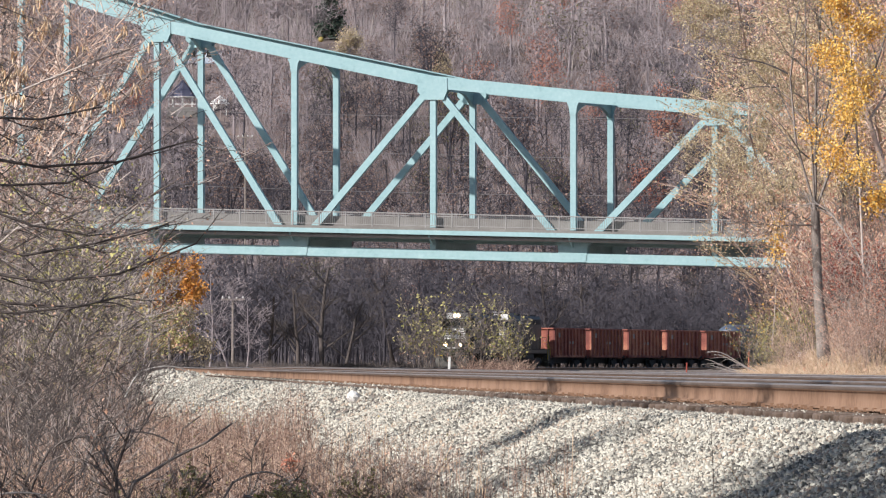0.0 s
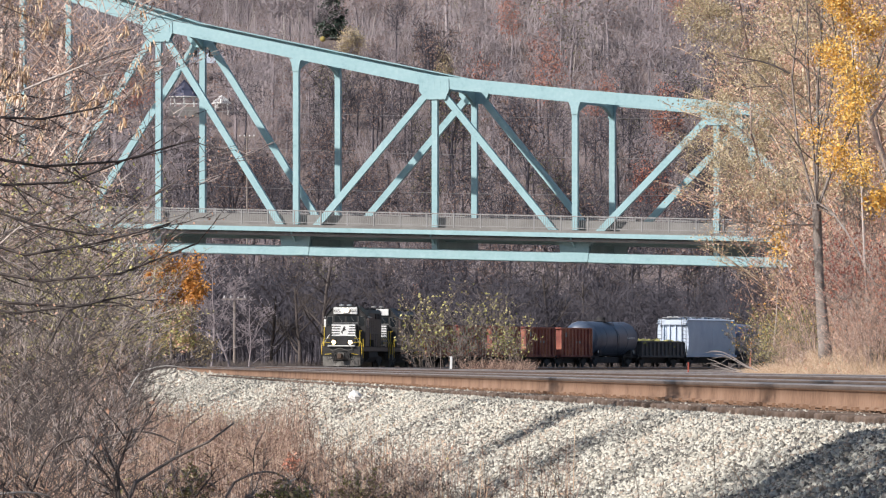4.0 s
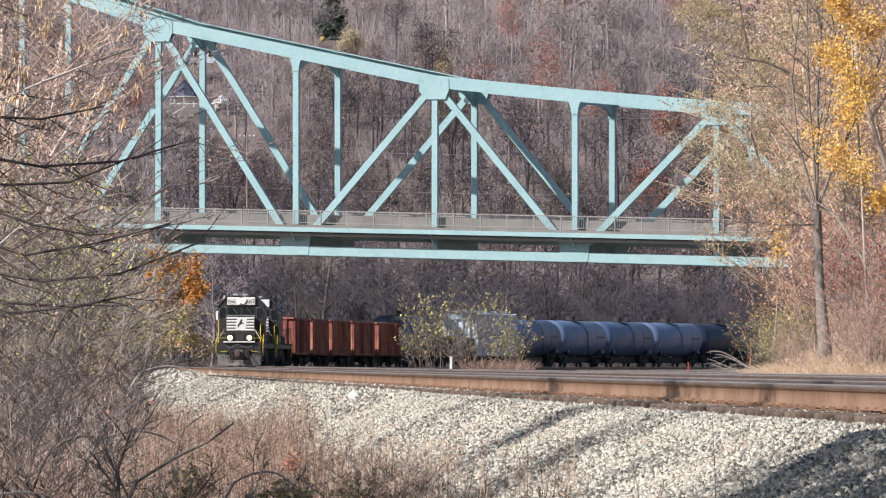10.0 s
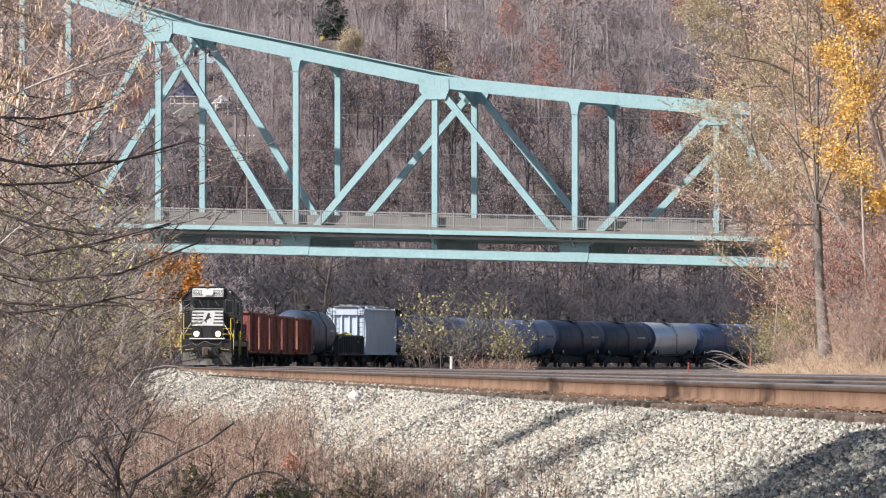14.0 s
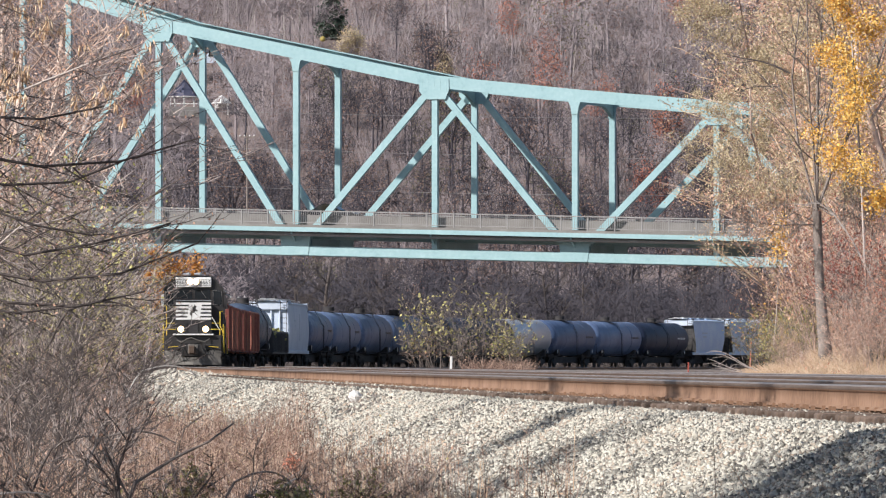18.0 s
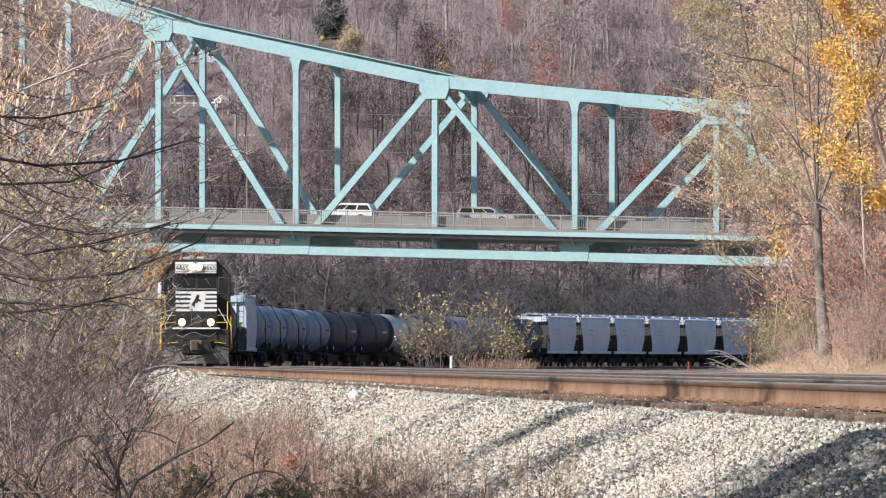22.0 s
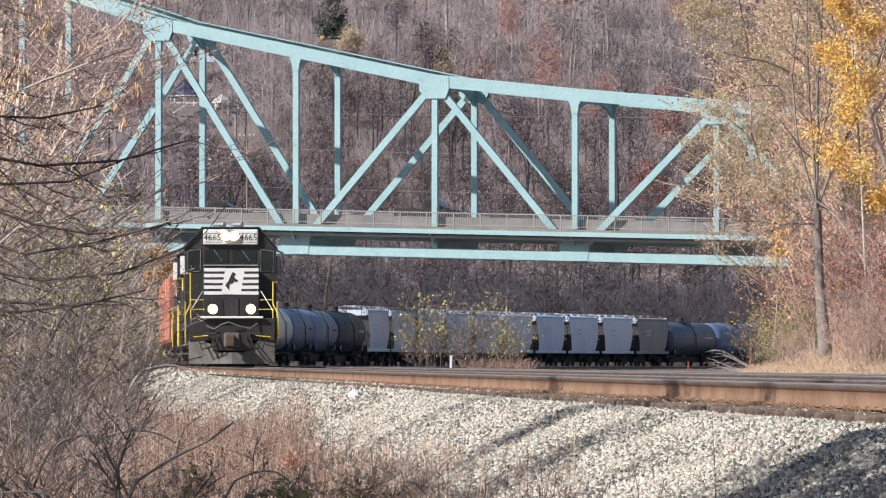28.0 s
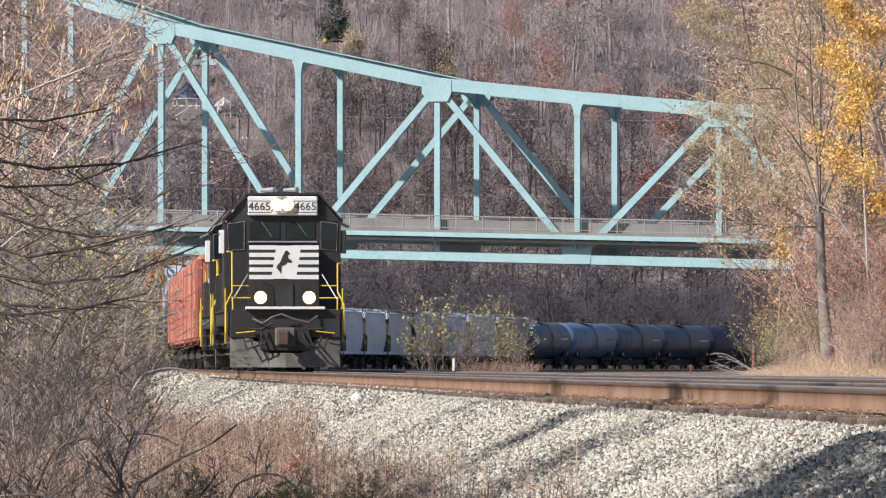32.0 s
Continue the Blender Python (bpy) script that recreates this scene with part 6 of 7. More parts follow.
TAN_KINDS = [shrub(140 + k, 3.2 + 0.6 * k, 9, 0.5, 3, (7, 5, 3), 0.016) for k in range(4)]
for k in range(28):
    d = rr.uniform(224, 300)
    kk = k % 4
    sc = rr.uniform(0.45, 1.35)
    wide = 0.36 * sc * (3.2 + 0.6 * kk) * FOCAL / d
    px = rr.uniform(1338 + wide, 1630)
    leaf = (LEAF_RUST, LEAF_CORAL, LEAF_RUST, LEAF_RED)[k % 4] if px > 1470 else (LEAF_RUST, LEAF_OLIVE, STRAW)[k % 3]
    bush("rusty_bush", TAN_KINDS[kk], px_at(px, d), d, "tall bare bush with a haze of rusty and tan leaves", (TWIG_TAN, STRAW, TWIG_TAN)[k % 3], ((leaf, 1500, 0.028, 2, 0, 99),),
         sc, rr.uniform(0, 6.28), 0.005, seed=k, group="rusty bushes on the bank", jitter=0.1, blade=0.006)
for k, (px, d, sc, lf) in enumerate(((1498, 214, 0.50, LEAF_RUST), (1522, 216, 0.62, LEAF_CORAL), (1545, 212, 0.50, LEAF_RUST), (1566, 215, 0.72, LEAF_CORAL), (1590, 213, 0.66, LEAF_RUST), (1412, 218, 0.36, LEAF_RUST), (1395, 220, 0.40, LEAF_OLIVE))):
    bush("rusty_bush", TAN_KINDS[k % 4], px_at(px, d), d, "sunlit bush with peach and rusty leaves", TWIG_TAN, ((lf, 520, 0.032, 2, 0.3, 99), (LEAF_RUST, 300, 0.03, 2, 0.2, 99)), sc, 1.7 * k, 0.005, seed=260 + k, group="rusty bushes on the bank", jitter=0.1, blade=0.006)
for k, (px, sc, lf, n) in enumerate(((1530, 1.02, LEAF_RED, 1500), (1508, 0.86, LEAF_RED, 800), (1556, 0.72, LEAF_CORAL, 1500), (1588, 0.84, LEAF_CORAL, 1400))):
    bush("red_bush", TAN_KINDS[(k + 1) % 4], px_at(px, 226 if k < 2 else 216), (226 if k < 2 else 216) - k * 0.6, ("bush with deep red leaves", "bush with withered coral-red leaves")[lf is LEAF_CORAL], BRUSH, ((lf, n, 0.036, 2, (1.9, 2.1, 0.8, 0.8)[k], 99),), sc, 0.4 + k, 0.005, seed=71 + k, group="red bushes on the bank", jitter=0.12, blade=0.006)
for k, (px, d, sc) in enumerate(((1560, 216, 0.42), (1344, 245, 0.55), (1356, 240, 0.42), (1372, 238, 0.52), (1398, 236, 0.50), (1415, 234, 0.50), (1385, 232, 0.42), (1430, 236, 0.4))):
    bush("green_bush", TAN_KINDS[(0, 2, 1)[k % 3]], px_at(px, d), d, "low bush with green leaves at the foot of the bank", BRUSH, ((LEAF_DEEP if k < 3 else LEAF_GREEN, 900, 0.055, 2, 0, 99), (LEAF_YELLOW, 160, 0.05, 2, 0, 99)), sc, 0.4 + k, 0.006, seed=172 + k, group="green bushes on the bank", blade=0.008)
for k, (px, d, sc) in enumerate(((1392, 250, 0.8), (1404, 244, 0.9), (1418, 252, 0.95), (1376, 258, 0.6))):
    bush("vine_thicket", TAN_KINDS[(k + 1) % 4], px_at(px, d), d, "thicket hung with yellow and green vine leaves", STALK, ((LEAF_YELLOW, 120, 0.045, 2, 1.2, 99), (LEAF_GREEN, 360, 0.045, 1, 0, 2.2), (LEAF_RUST, 300, 0.045, 2, 0, 99)),
         sc, 1.1 * k, 0.006, seed=80 + k, group="vine thickets", jitter=0.12, blade=0.006)
seg = grow(149, 4.9, 0.022, 2, (16, 5), 0.7, 0.1, (-0.03, 0), first=0.45, ratio=0.10)
tree("vine_sapling", seg, px_at(1366, 234), 234, "thin sapling wrapped in hanging yellow vine leaves", bark=BRUSH, leaf=LEAF_YELLOW, count=420, size=0.045, level=1, jitter=0.13, lo=3.4, more=((LEAF_OLIVE, 220, 0.045, 1, 2.2, 4.9),), sides=(6, 4, 3), low=0.005)
# a pale birch bent over in an arch
rnd = random.Random(8)
pts = []
for i in range(15):
    u = i / 14
    pts.append(Vector((-3.05 * u ** 1.15 - 0.25 * math.sin(u * 3.1), 0.2 * u, 4.6 * math.sin(min(1.0, u * 1.25) * math.pi / 2) ** 0.9 - 0.55 * max(0.0, u - 0.75) * 4 * (u - 0.5))))
rows = [(*p, *q, 0.036 * (1 - 0.75 * i / 14), 0.036 * (1 - 0.75 * (i + 1) / 14), 0, 0) for i, (p, q) in enumerate(zip(pts, pts[1:]))]
for k in range(26):
    p = pts[rnd.randint(4, 13)]
    q = p + Vector((rnd.gauss(-0.15, 0.4), rnd.gauss(0, 0.2), rnd.uniform(-0.2, 0.5)))
    rows.append((*p, *q, 0.010, 0.005, 1, k % 6 + 1))
tree("birch_tree", np.array(rows), px_at(1600, 219), 219, "pale bare birch bent over in an arch", bark=BARK_PALE, sides=(6, 4, 3), low=0.005)
# the leafy bush inside the curve
rc = random.Random(9)
for k, (px, sc, n, lf) in enumerate(((750, 0.80, 80, LEAF_GREEN), (780, 1.0, 150, LEAF_GREEN), (812, 0.80, 70, LEAF_DEEP), (846, 1.0, 140, LEAF_GREEN), (910, 0.76, 210, LEAF_GREEN))):
    bush("sumac_bush", TAN_KINDS[k % 2], px_at(px, 330), 330 + rc.uniform(-2, 2), "twiggy bush with yellow-green leaves inside the curve", BARK, ((lf, 2 * n, 0.07, 2, 1.3, 99), (LEAF_OLIVE, n // 2, 0.05, 2, 0.8, 99), (LEAF_RUST, n // 3, 0.045, 1, 0.3, 1.6)),
         sc * 0.97, 1.3 * k, 0.006, seed=90 + k, group="bushes inside the curve", jitter=0.1, z=-0.45, blade=0.0045)


# dry weeds and grass: uncounted, one object a kind
def stalks(count, place, tall, seed, side=4, width=0.004, lean=0.08, side_len=0.17):
    """Standing dry stems with a few side shoots, as thin four-cornered blades and prisms."""
    r = np.random.RandomState(seed)
    x, y = place(r, count)
    z = ground_z(x, y)
    o = x - track_x(y)
    z = np.where((o > -3.6) & (o < -1.7), np.interp(o, [p[0] for p in BED_OUT], [p[1] for p in BED_OUT]), z) - 0.03
    h = tall * r.uniform(0.45, 1.1, count)
    a = np.stack([x, y, z], 1)
    lv = r.normal(0, lean, (count, 2))
    mid = a + np.stack([lv[:, 0] * h * 0.5, lv[:, 1] * h * 0.5, h * 0.55], 1)
    top = a + np.stack([lv[:, 0] * h * 1.3, lv[:, 1] * h * 1.3, h], 1)
    rows = [np.concatenate([a, mid, np.full((count, 1), width), np.full((count, 1), width * 0.8), np.zeros((count, 2))], 1),
            np.concatenate([mid, top, np.full((count, 1), width * 0.8), np.full((count, 1), width * 0.4), np.zeros((count, 2))], 1)]
    for k in range(side):
        w = r.uniform(0.0, 1.0, (count, 1))
        p = mid * (1 - w) + top * w
        q = p + np.stack([r.normal(0, 1, count), r.normal(0, 1, count), r.uniform(0.2, 1.3, count)], 1) * (side_len * h[:, None] * r.uniform(0.4, 1.0, (count, 1)))
        rows.append(np.concatenate([p, q, np.full((count, 1), width * 0.6), np.full((count, 1), width * 0.3), np.ones((count, 2))], 1))
    return np.concatenate(rows)


def left_field(d0, d1, edge=-3.7, px0=-30, px1=2000):
    def place(r, n):
        d = np.sqrt(r.uniform(d0 ** 2, d1 ** 2, n))
        lo = (px0 - 784) / FOCAL * d
        hi = np.clip(track_x(d) + edge + r.normal(0, 0.35, n), lo + 0.2, (px1 - 784) / FOCAL * d)
        return lo + (hi - lo) * r.rand(n), d
    return place


def right_field(d0, d1, p0, p1):
    def place(r, n):
        d = r.uniform(d0, d1, n)
        return (r.uniform(p0, p1, n) - 784) / FOCAL * d, d
    return place


for nm, segs, mt, lb in (
        ("dry_weeds", np.concatenate([stalks(210, right_field(46, 66, 470, 720), 0.40, 52, 6, 0.003, 0.16, 0.25), stalks(110, right_field(46, 56, 640, 830), 0.32, 53, 6, 0.003, 0.2, 0.25), stalks(1150, left_field(46, 70), 0.80, 1, 5, 0.003), stalks(1000, left_field(62, 118, -2.9, 250, 560), 0.78, 41, 5, 0.004), stalks(2000, left_field(70, 120), 0.66, 2, 5, 0.004), stalks(3000, left_field(120, 260), 0.62, 3, 5, 0.006), stalks(1100, left_field(90, 230, -5, -30, 225), 1.7, 13, 6, 0.005), stalks(2600, left_field(240, 430, -3.4, 60), 0.62, 14, 5, 0.010, 0.2), stalks(1100, right_field(322, 330, 826, 938), 0.95, 9, 4, 0.009, 0.25)]), STALK, "tall dry reddish-brown weeds beside the ballast"),
        ("grey_twigs", np.concatenate([stalks(60, right_field(46, 56, 440, 840), 0.42, 54, 8, 0.0035, 0.25, 0.35), stalks(120, right_field(45, 52, 620, 830), 0.30, 56, 8, 0.0035, 0.25, 0.35), stalks(90, left_field(46, 75, -3.7, -30, 420), 0.85, 4, 8, 0.0035, 0.25, 0.35), stalks(900, left_field(75, 210, -4, -30, 225), 1.3, 5, 8, 0.005, 0.3, 0.35)]), BRUSH, "tangled grey twigs among the weeds"),
        ("straw_grass", np.concatenate([stalks(520, left_field(45, 90, -3.5), 0.62, 36, 3, 0.0045, 0.14), stalks(90, right_field(46, 60, 540, 790), 0.30, 51, 4, 0.003, 0.2), stalks(900, left_field(55, 160, -3.3), 0.42, 6, 2, 0.003), stalks(13000, right_field(198, 262, 1322, 1600), 0.42, 7, 3, 0.008, 0.45), stalks(500, right_field(322, 334, 735, 850), 0.5, 8, 3, 0.009, 0.25)]), STRAW, "dry straw-coloured grass")):
    v, f = join([bars(segs[segs[:, 8] == 0], 3), twig_blades(segs[segs[:, 8] == 1], 0.0017)])
    tagged(new(nm, array_mesh(nm, v, f, [mt])), lb, "weeds", kind="stuff")
def behind_track(r, n):
    s_ = r.uniform(270, 760, n)
    x, y = on_track(s_, -r.uniform(4.6, 9.0, n))
    return np.asarray(x), np.asarray(y)


segs = stalks(11000, behind_track, 1.3, 31, 5, 0.02, 0.25, 0.4)
v, f = join([bars(segs[segs[:, 8] == 0], 3), twig_blades(segs[segs[:, 8] == 1], 0.016)])
tagged(new("trackside_brush", array_mesh("trackside_brush", v, f, [BARK_DARK])), "dark low brush on the far side of the track", "brush", kind="stuff")
lowleaf = np.concatenate([stalks(1400, left_field(46, 170, -3.3), 0.62, 12, 3), stalks(330, right_field(46, 62, 420, 810), 0.34, 55, 4, 0.003, 0.2, 0.25)])
for nm, mt, n, sd, lb in (("weed_leaves", LEAF_RUST, 4800, 3, "small withered rusty leaves on the weeds"), ("olive_weed_leaves", LEAF_OLIVE, 1100, 9, "low yellow-green leaves among the weeds"), ("green_weed_leaves", LEAF_GREEN, 900, 4, "low green leaves among the weeds"), ("pale_seed_heads", STRAW, 2600, 5, "pale dry seed heads on the weeds")):
    tagged(new(nm, array_mesh(nm, *leaves_on(lowleaf, n, 0.018, sd, 0, 0.0, 0.05), [mt])), lb, "weeds", kind="stuff")
rs = np.random.RandomState(77)
n = 5200
fy = rs.uniform(200, 262, n)
fx = (rs.uniform(1318, 1600, n) - 784) / FOCAL * fy
rows = np.stack([fx, fy, ground_z(fx, fy) + 0.02, fx, fy, ground_z(fx, fy) + rs.uniform(0.02, 0.30, n), fx * 0, fx * 0, fx * 0 + 2, fx * 0], 1)
for nm, mt, n, sd, lb in (("fallen_leaf_litter", LEAF_RUST, 3200, 6, "withered tan and peach leaves lying on the bank"), ("fallen_orange_leaf_litter", LEAF_CORAL, 1100, 7, "orange leaves lying on the bank"), ("fallen_yellow_leaf_litter", LEAF_OLIVE, 900, 8, "straw-yellow leaves lying on the bank")):
    tagged(new(nm, array_mesh(nm, *leaves_on(rows, n, 0.045, sd, 0, 0.0, 0.04), [mt])), lb, "fallen leaves", kind="stuff")
# dark saplings close by, among the weeds
for k, (px, d, tall, lean, r) in enumerate(((226, 44, 1.22, 0.02, 0.017), (304, 45, 1.12, 0.10, 0.012), (38, 44, 1.45, -0.05, 0.016), (120, 47, 1.25, 0.22, 0.013), (372, 46, 0.95, 0.25, 0.007), (455, 47, 0.85, 0.05, 0.007), (606, 46, 0.62, 0.06, 0.012), (-10, 48, 1.6, 0.2, 0.016), (748, 46, 0.50, -0.08, 0.009), (262, 47, 1.10, -0.2, 0.010), (80, 45, 1.0, 0.35, 0.014), (170, 46, 0.9, -0.3, 0.012))):
    seg = grow(400 + k, tall, r, 2, (7, 4), 0.68, 0.0, (lean, 0), 0.2, first=0.35, ratio=0.42, fine=3)
    tree("dead_sapling", seg, px_at(px, d), d, "dark bare sapling with forked branches among the weeds", bark=(BARK_DARK, BARK, BARK_DARK)[k % 3], sides=(7, 5, 5), low=0.0022, group="dead saplings", leaf=LEAF_RUST, count=14, size=0.015, level=2, jitter=0.02, sink=0.05)
e = tagged(new("leaning_stick"), "weathered dead stick leaning across the weeds", "stick")
x, m_ = px_at(240, 45), 45 / FOCAL
part("stick", Geo().tube([(x - 0.25, 45, -1.15), (x, 45, -0.50), (x + 70 * m_, 45.1, -0.36), (x + 130 * m_, 45.1, -0.27), (x + 172 * m_, 45.2, -0.17)], 0.013, 6, 0.005), BARK, e)
part("twig", Geo().tube([(x + 70 * m_, 45.1, -0.36), (x + 85 * m_, 45.1, -0.20), (x + 120 * m_, 45.1, -0.12)], 0.006, 5, 0.003), BARK, e)
e = tagged(new("stump"), "dark rotten stump among the weeds", "stump")
x = px_at(450, 44)
part("wood", Geo().tube([(x, 44, -1.3), (x + 0.01, 44, -0.9), (x - 0.01, 44, -0.575)], 0.065, 9, 0.045), BARK_DARK, e)
part("splinter", Geo().box((x - 0.03, 44, -0.58), (0.05, 0.05, 0.05), (10, 14, 5)), BARK_DARK, e)
# darker bushes close by
for k, (px, d, sc) in enumerate(((205, 47, 0.20), (40, 46, 0.33), (-20, 55, 0.4), (470, 62, 0.12), (700, 60, 0.17), (775, 56, 0.18), (722, 52, 0.14), (610, 50, 0.17), (745, 48, 0.17), (700, 46, 0.13), (672, 48, 0.12), (790, 47, 0.14), (725, 46, 0.11), (965, 49, 0.15), (-10, 75, 0.5), (130, 82, 0.4), (205, 95, 0.36))):
    bush("dead_shrub", GREY_KINDS[k % 4], px_at(px, d), d, "dead dark shrub with bare forked twigs", BARK_DARK if k % 2 == 0 else BRUSH, (), sc, 1.9 * k, 0.006, group="dead shrubs", category="shrub")

for k, (px, d, sc) in enumerate(((505, 46, 0.10), (530, 47, 0.08), (340, 50, 0.09), (640, 49, 0.07))):
    bush("green_weed", TAN_KINDS[k % 4], px_at(px, d), d, "low green leafy weed among dry stalks", STALK, ((LEAF_GREEN, 260, 0.16, 1, 0, 99), (LEAF_OLIVE, 240, 0.16, 1, 0, 99)), sc, 1.2 * k, 0.01, seed=110 + k, group="green weeds", jitter=0.15, z=-0.80)
bush("red_sprig", TAN_KINDS[1], px_at(517, 58), 58, "small sprig of bright orange-red leaves", STALK, ((LEAF_CORAL, 170, 0.24, 1, 0.4, 99),), 0.042, 0.3, 0.01, seed=120, jitter=0.3, z=-0.60)
for k, (px, d, z0, rise, run) in enumerate(((248, 72, 0.02, 0.12, 0.52), (70, 60, -0.62, 0.07, 0.42), (120, 52, 0.44, 0.12, 0.5), (0, 46, -0.60, 0.03, 0.28), (300, 47, -0.78, 0.10, 0.30), (420, 48, -0.62, 0.14, 0.36), (500, 50, -0.75, 0.2, 0.22), (180, 49, -0.35, 0.10, 0.45), (95, 47, -0.42, 0.16, 0.4))):
    e = tagged(new("arching_stem"), "grey dead stem arching over the weeds", "stem", "arching stems")
    pts = [(px_at(px, d) + run * u - 0.12 * (1 - u) ** 3, d + 0.1 * u, z0 + rise * math.sin(math.pi * min(1.0, 0.06 + u * 0.86)) - 0.25 * max(0.0, 0.12 - u) * 6) for u in np.linspace(0, 1, 14)]
    part("stem", Geo().tube(pts, 0.009, 6, 0.004), (HOPPER_TAN, BRUSH, BARK_DARK, BARK_PALE, BARK_PALE, BARK, HOPPER_TAN, BARK, BARK_DARK)[k], e)
# two single crowns that stand out on the slope
for k, (px, py, lf, lb) in enumerate(((782, 178, LEAF_OLIVE, "tree with a pale tan crown on the hillside"), (622, 142, LEAF_OLIVE, "tree with an olive crown on the hillside"))):
    x, d, z = on_hill(px, py)
    tree("hillside_tree", FAR[k], x, d, lb, bark=WOODS, leaf=lf, count=5200, size=0.15, level=2, jitter=0.5, lo=4.5, sides=(5, 3, 3), low=0.03, blade=0.03, seed=5 + k, scale=0.66, group="trees on the slope")
# ---- ballast stones ----
def stones(count, d0, d1, o0, o1, size, seed):
    r = np.random.RandomState(seed)
    d = np.sqrt(r.uniform(d0 ** 2, d1 ** 2, count)) if d1 / d0 < 1.8 else r.uniform(d0, d1, count)
    o = r.uniform(o0, o1, count)
    o = np.where((o > -1.36) & (o < -1.20), o - 0.18, o)
    x = track_x(d) + o
    z = np.interp(o, [p[0] for p in BED_OUT], [p[1] for p in BED_OUT])
    s = size * r.uniform(0.45, 1.3, (count, 1, 1)) * r.uniform(0.6, 1.15, (count, 1, 3))
    five = np.array([(1, 0, 0), (-0.5, 0.87, 0), (-0.5, -0.87, 0), (0, 0, 0.9), (0, 0, -0.9)], float) * 0.62
    v = (five[None] * r.uniform(0.6, 1.15, (count, 5, 1)) + r.normal(0, 0.10, (count, 5, 3))) * s
    q = r.normal(size=(count, 4))
    q /= np.linalg.norm(q, axis=1, keepdims=True)
    w, a, b, c = q.T
    R = np.stack([1 - 2 * (b * b + c * c), 2 * (a * b - c * w), 2 * (a * c + b * w), 2 * (a * b + c * w), 1 - 2 * (a * a + c * c), 2 * (b * c - a * w), 2 * (a * c - b * w), 2 * (b * c + a * w), 1 - 2 * (a * a + b * b)], 1).reshape(-1, 3, 3)
    v = np.einsum("nij,nkj->nki", R, v) + np.stack([x, d, z + size * 0.12], 1)[:, None]
    f = np.array([(0, 1, 3), (1, 2, 3), (2, 0, 3), (1, 0, 4), (2, 1, 4), (0, 2, 4)])
    return v.reshape(-1, 3), (np.arange(count)[:, None, None] * 5 + f[None]).reshape(-1, 3)


v, f = join([stones(64000, 40, 76, -4.0, -0.86, 0.045, 1), stones(36000, 76, 112, -4.0, -0.86, 0.048, 2), stones(30000, 112, 240, -4.0, -0.86, 0.07, 3), stones(5000, 240, 430, -4.0, -0.86, 0.17, 4)])
tagged(new("ballast_stones", array_mesh("ballast_stones", v, f, [STONE])), "pale crushed ballast stones on the shoulder of the track", "gravel", kind="stuff")
ROCK = material("pale_limestone", ((0.80, 0.79, 0.75), (0.88, 0.87, 0.84)), 0.9, 0, 6, 40, 0.5)
g = Geo().lathe([(-0.12, 0.03), (-0.10, 0.10), (-0.02, 0.14), (0.06, 0.12), (0.12, 0.05)], 8)
rk = random.Random(12)
g.v = [(x * rk.uniform(0.75, 1.2), y * rk.uniform(0.85, 1.15), z * rk.uniform(0.75, 1.2)) for x, y, z in g.v]
rock = tagged(new("rock", g.mesh("rock")), "single large pale rock on the ballast", "rock")
rock.data.materials.append(ROCK)
rock.matrix_basis = pose(px_at(628, 112), 112, -0.30, 20, 35, 15) @ Matrix.Diagonal((0.72, 0.7, 0.68, 1))

# ---- stakes, poles, wires ----
def stake(px, d, z0, z1, mat, label, r=0.035):
    e = tagged(new("marker_stake"), label, "stake", "marker stakes")
    x = px_at(px, d)
    part("post", Geo().box((x, d, (z0 + z1) / 2), (2 * r, 2 * r, z1 - z0), (0, 2, 0), 0.01), mat, e)
    part("cap", Geo().box((x, d, z1 + 0.01), (2.4 * r, 2.4 * r, 0.02)), mat, e)
    return e


stake(798, 322, -0.5, 0.40, WHITE, "short white marker stake beside the bush", 0.05)
stake(1417, 229, -0.5, 0.46, WHITE, "short white marker stake in the dry grass", 0.04)
st = stake(1328, 262, -0.5, 0.94, LEAF_CORAL, "thin marker stake with red and white bands", 0.026)
for zb in (0.60, 0.74, 0.88):
    part("band", Geo().box((px_at(1328, 262), 262, zb), (0.062, 0.062, 0.06)), WHITE, st, "white band")
stake(1218, 330, -0.5, 0.16, LEAF_RED, "small red marker stake", 0.03)
for k, (px, d) in enumerate(((1300, 236), (1312, 233), (1296, 239), (1306, 231))):
    e = tagged(new("fallen_branch"), "pale fallen branch lying on the bank", "branch", "fallen branches")
    x = px_at(px, d)
    pts = [(x - 0.75 + 1.4 * u, d, 0.50 - 0.13 * k - 0.55 * u ** 1.6 + 0.05 * math.sin(u * 6 + k)) for u in np.linspace(0, 1, 8)]
    part("limb", Geo().tube(pts, 0.008, 5, 0.018), BARK_PALE, e)
    for j in (2, 4):
        p = pts[j]
        part("twig", Geo().tube([p, (p[0] - 0.25, d, p[2] + 0.02), (p[0] - 0.5, d, p[2] - 0.06 * j + 0.1)], 0.007, 5, 0.004), BARK_PALE, e)


def utility_pole(px, d, z1, label):
    x = px_at(px, d)
    z0 = float(ground_z(x, d)) - 0.5
    e = tagged(new("utility_pole"), label, "pole", "utility poles")
    part("pole", Geo().tube([(x, d, z0), (x, d, z1)], 0.13, 8, 0.09), BARK, e)
    part("crossarm", Geo().box((x, d - 0.15, z1 - 0.5), (1.9, 0.12, 0.14)), BARK, e)
    for o in (-0.8, -0.3, 0.3, 0.8):
        part("insulator", Geo().lathe([(0, 0.05), (0.06, 0.09), (0.12, 0.05), (0.2, 0.04)], 8), WHITE, e, m=pose(x + o, d - 0.15, z1 - 0.43, 90))
    return e


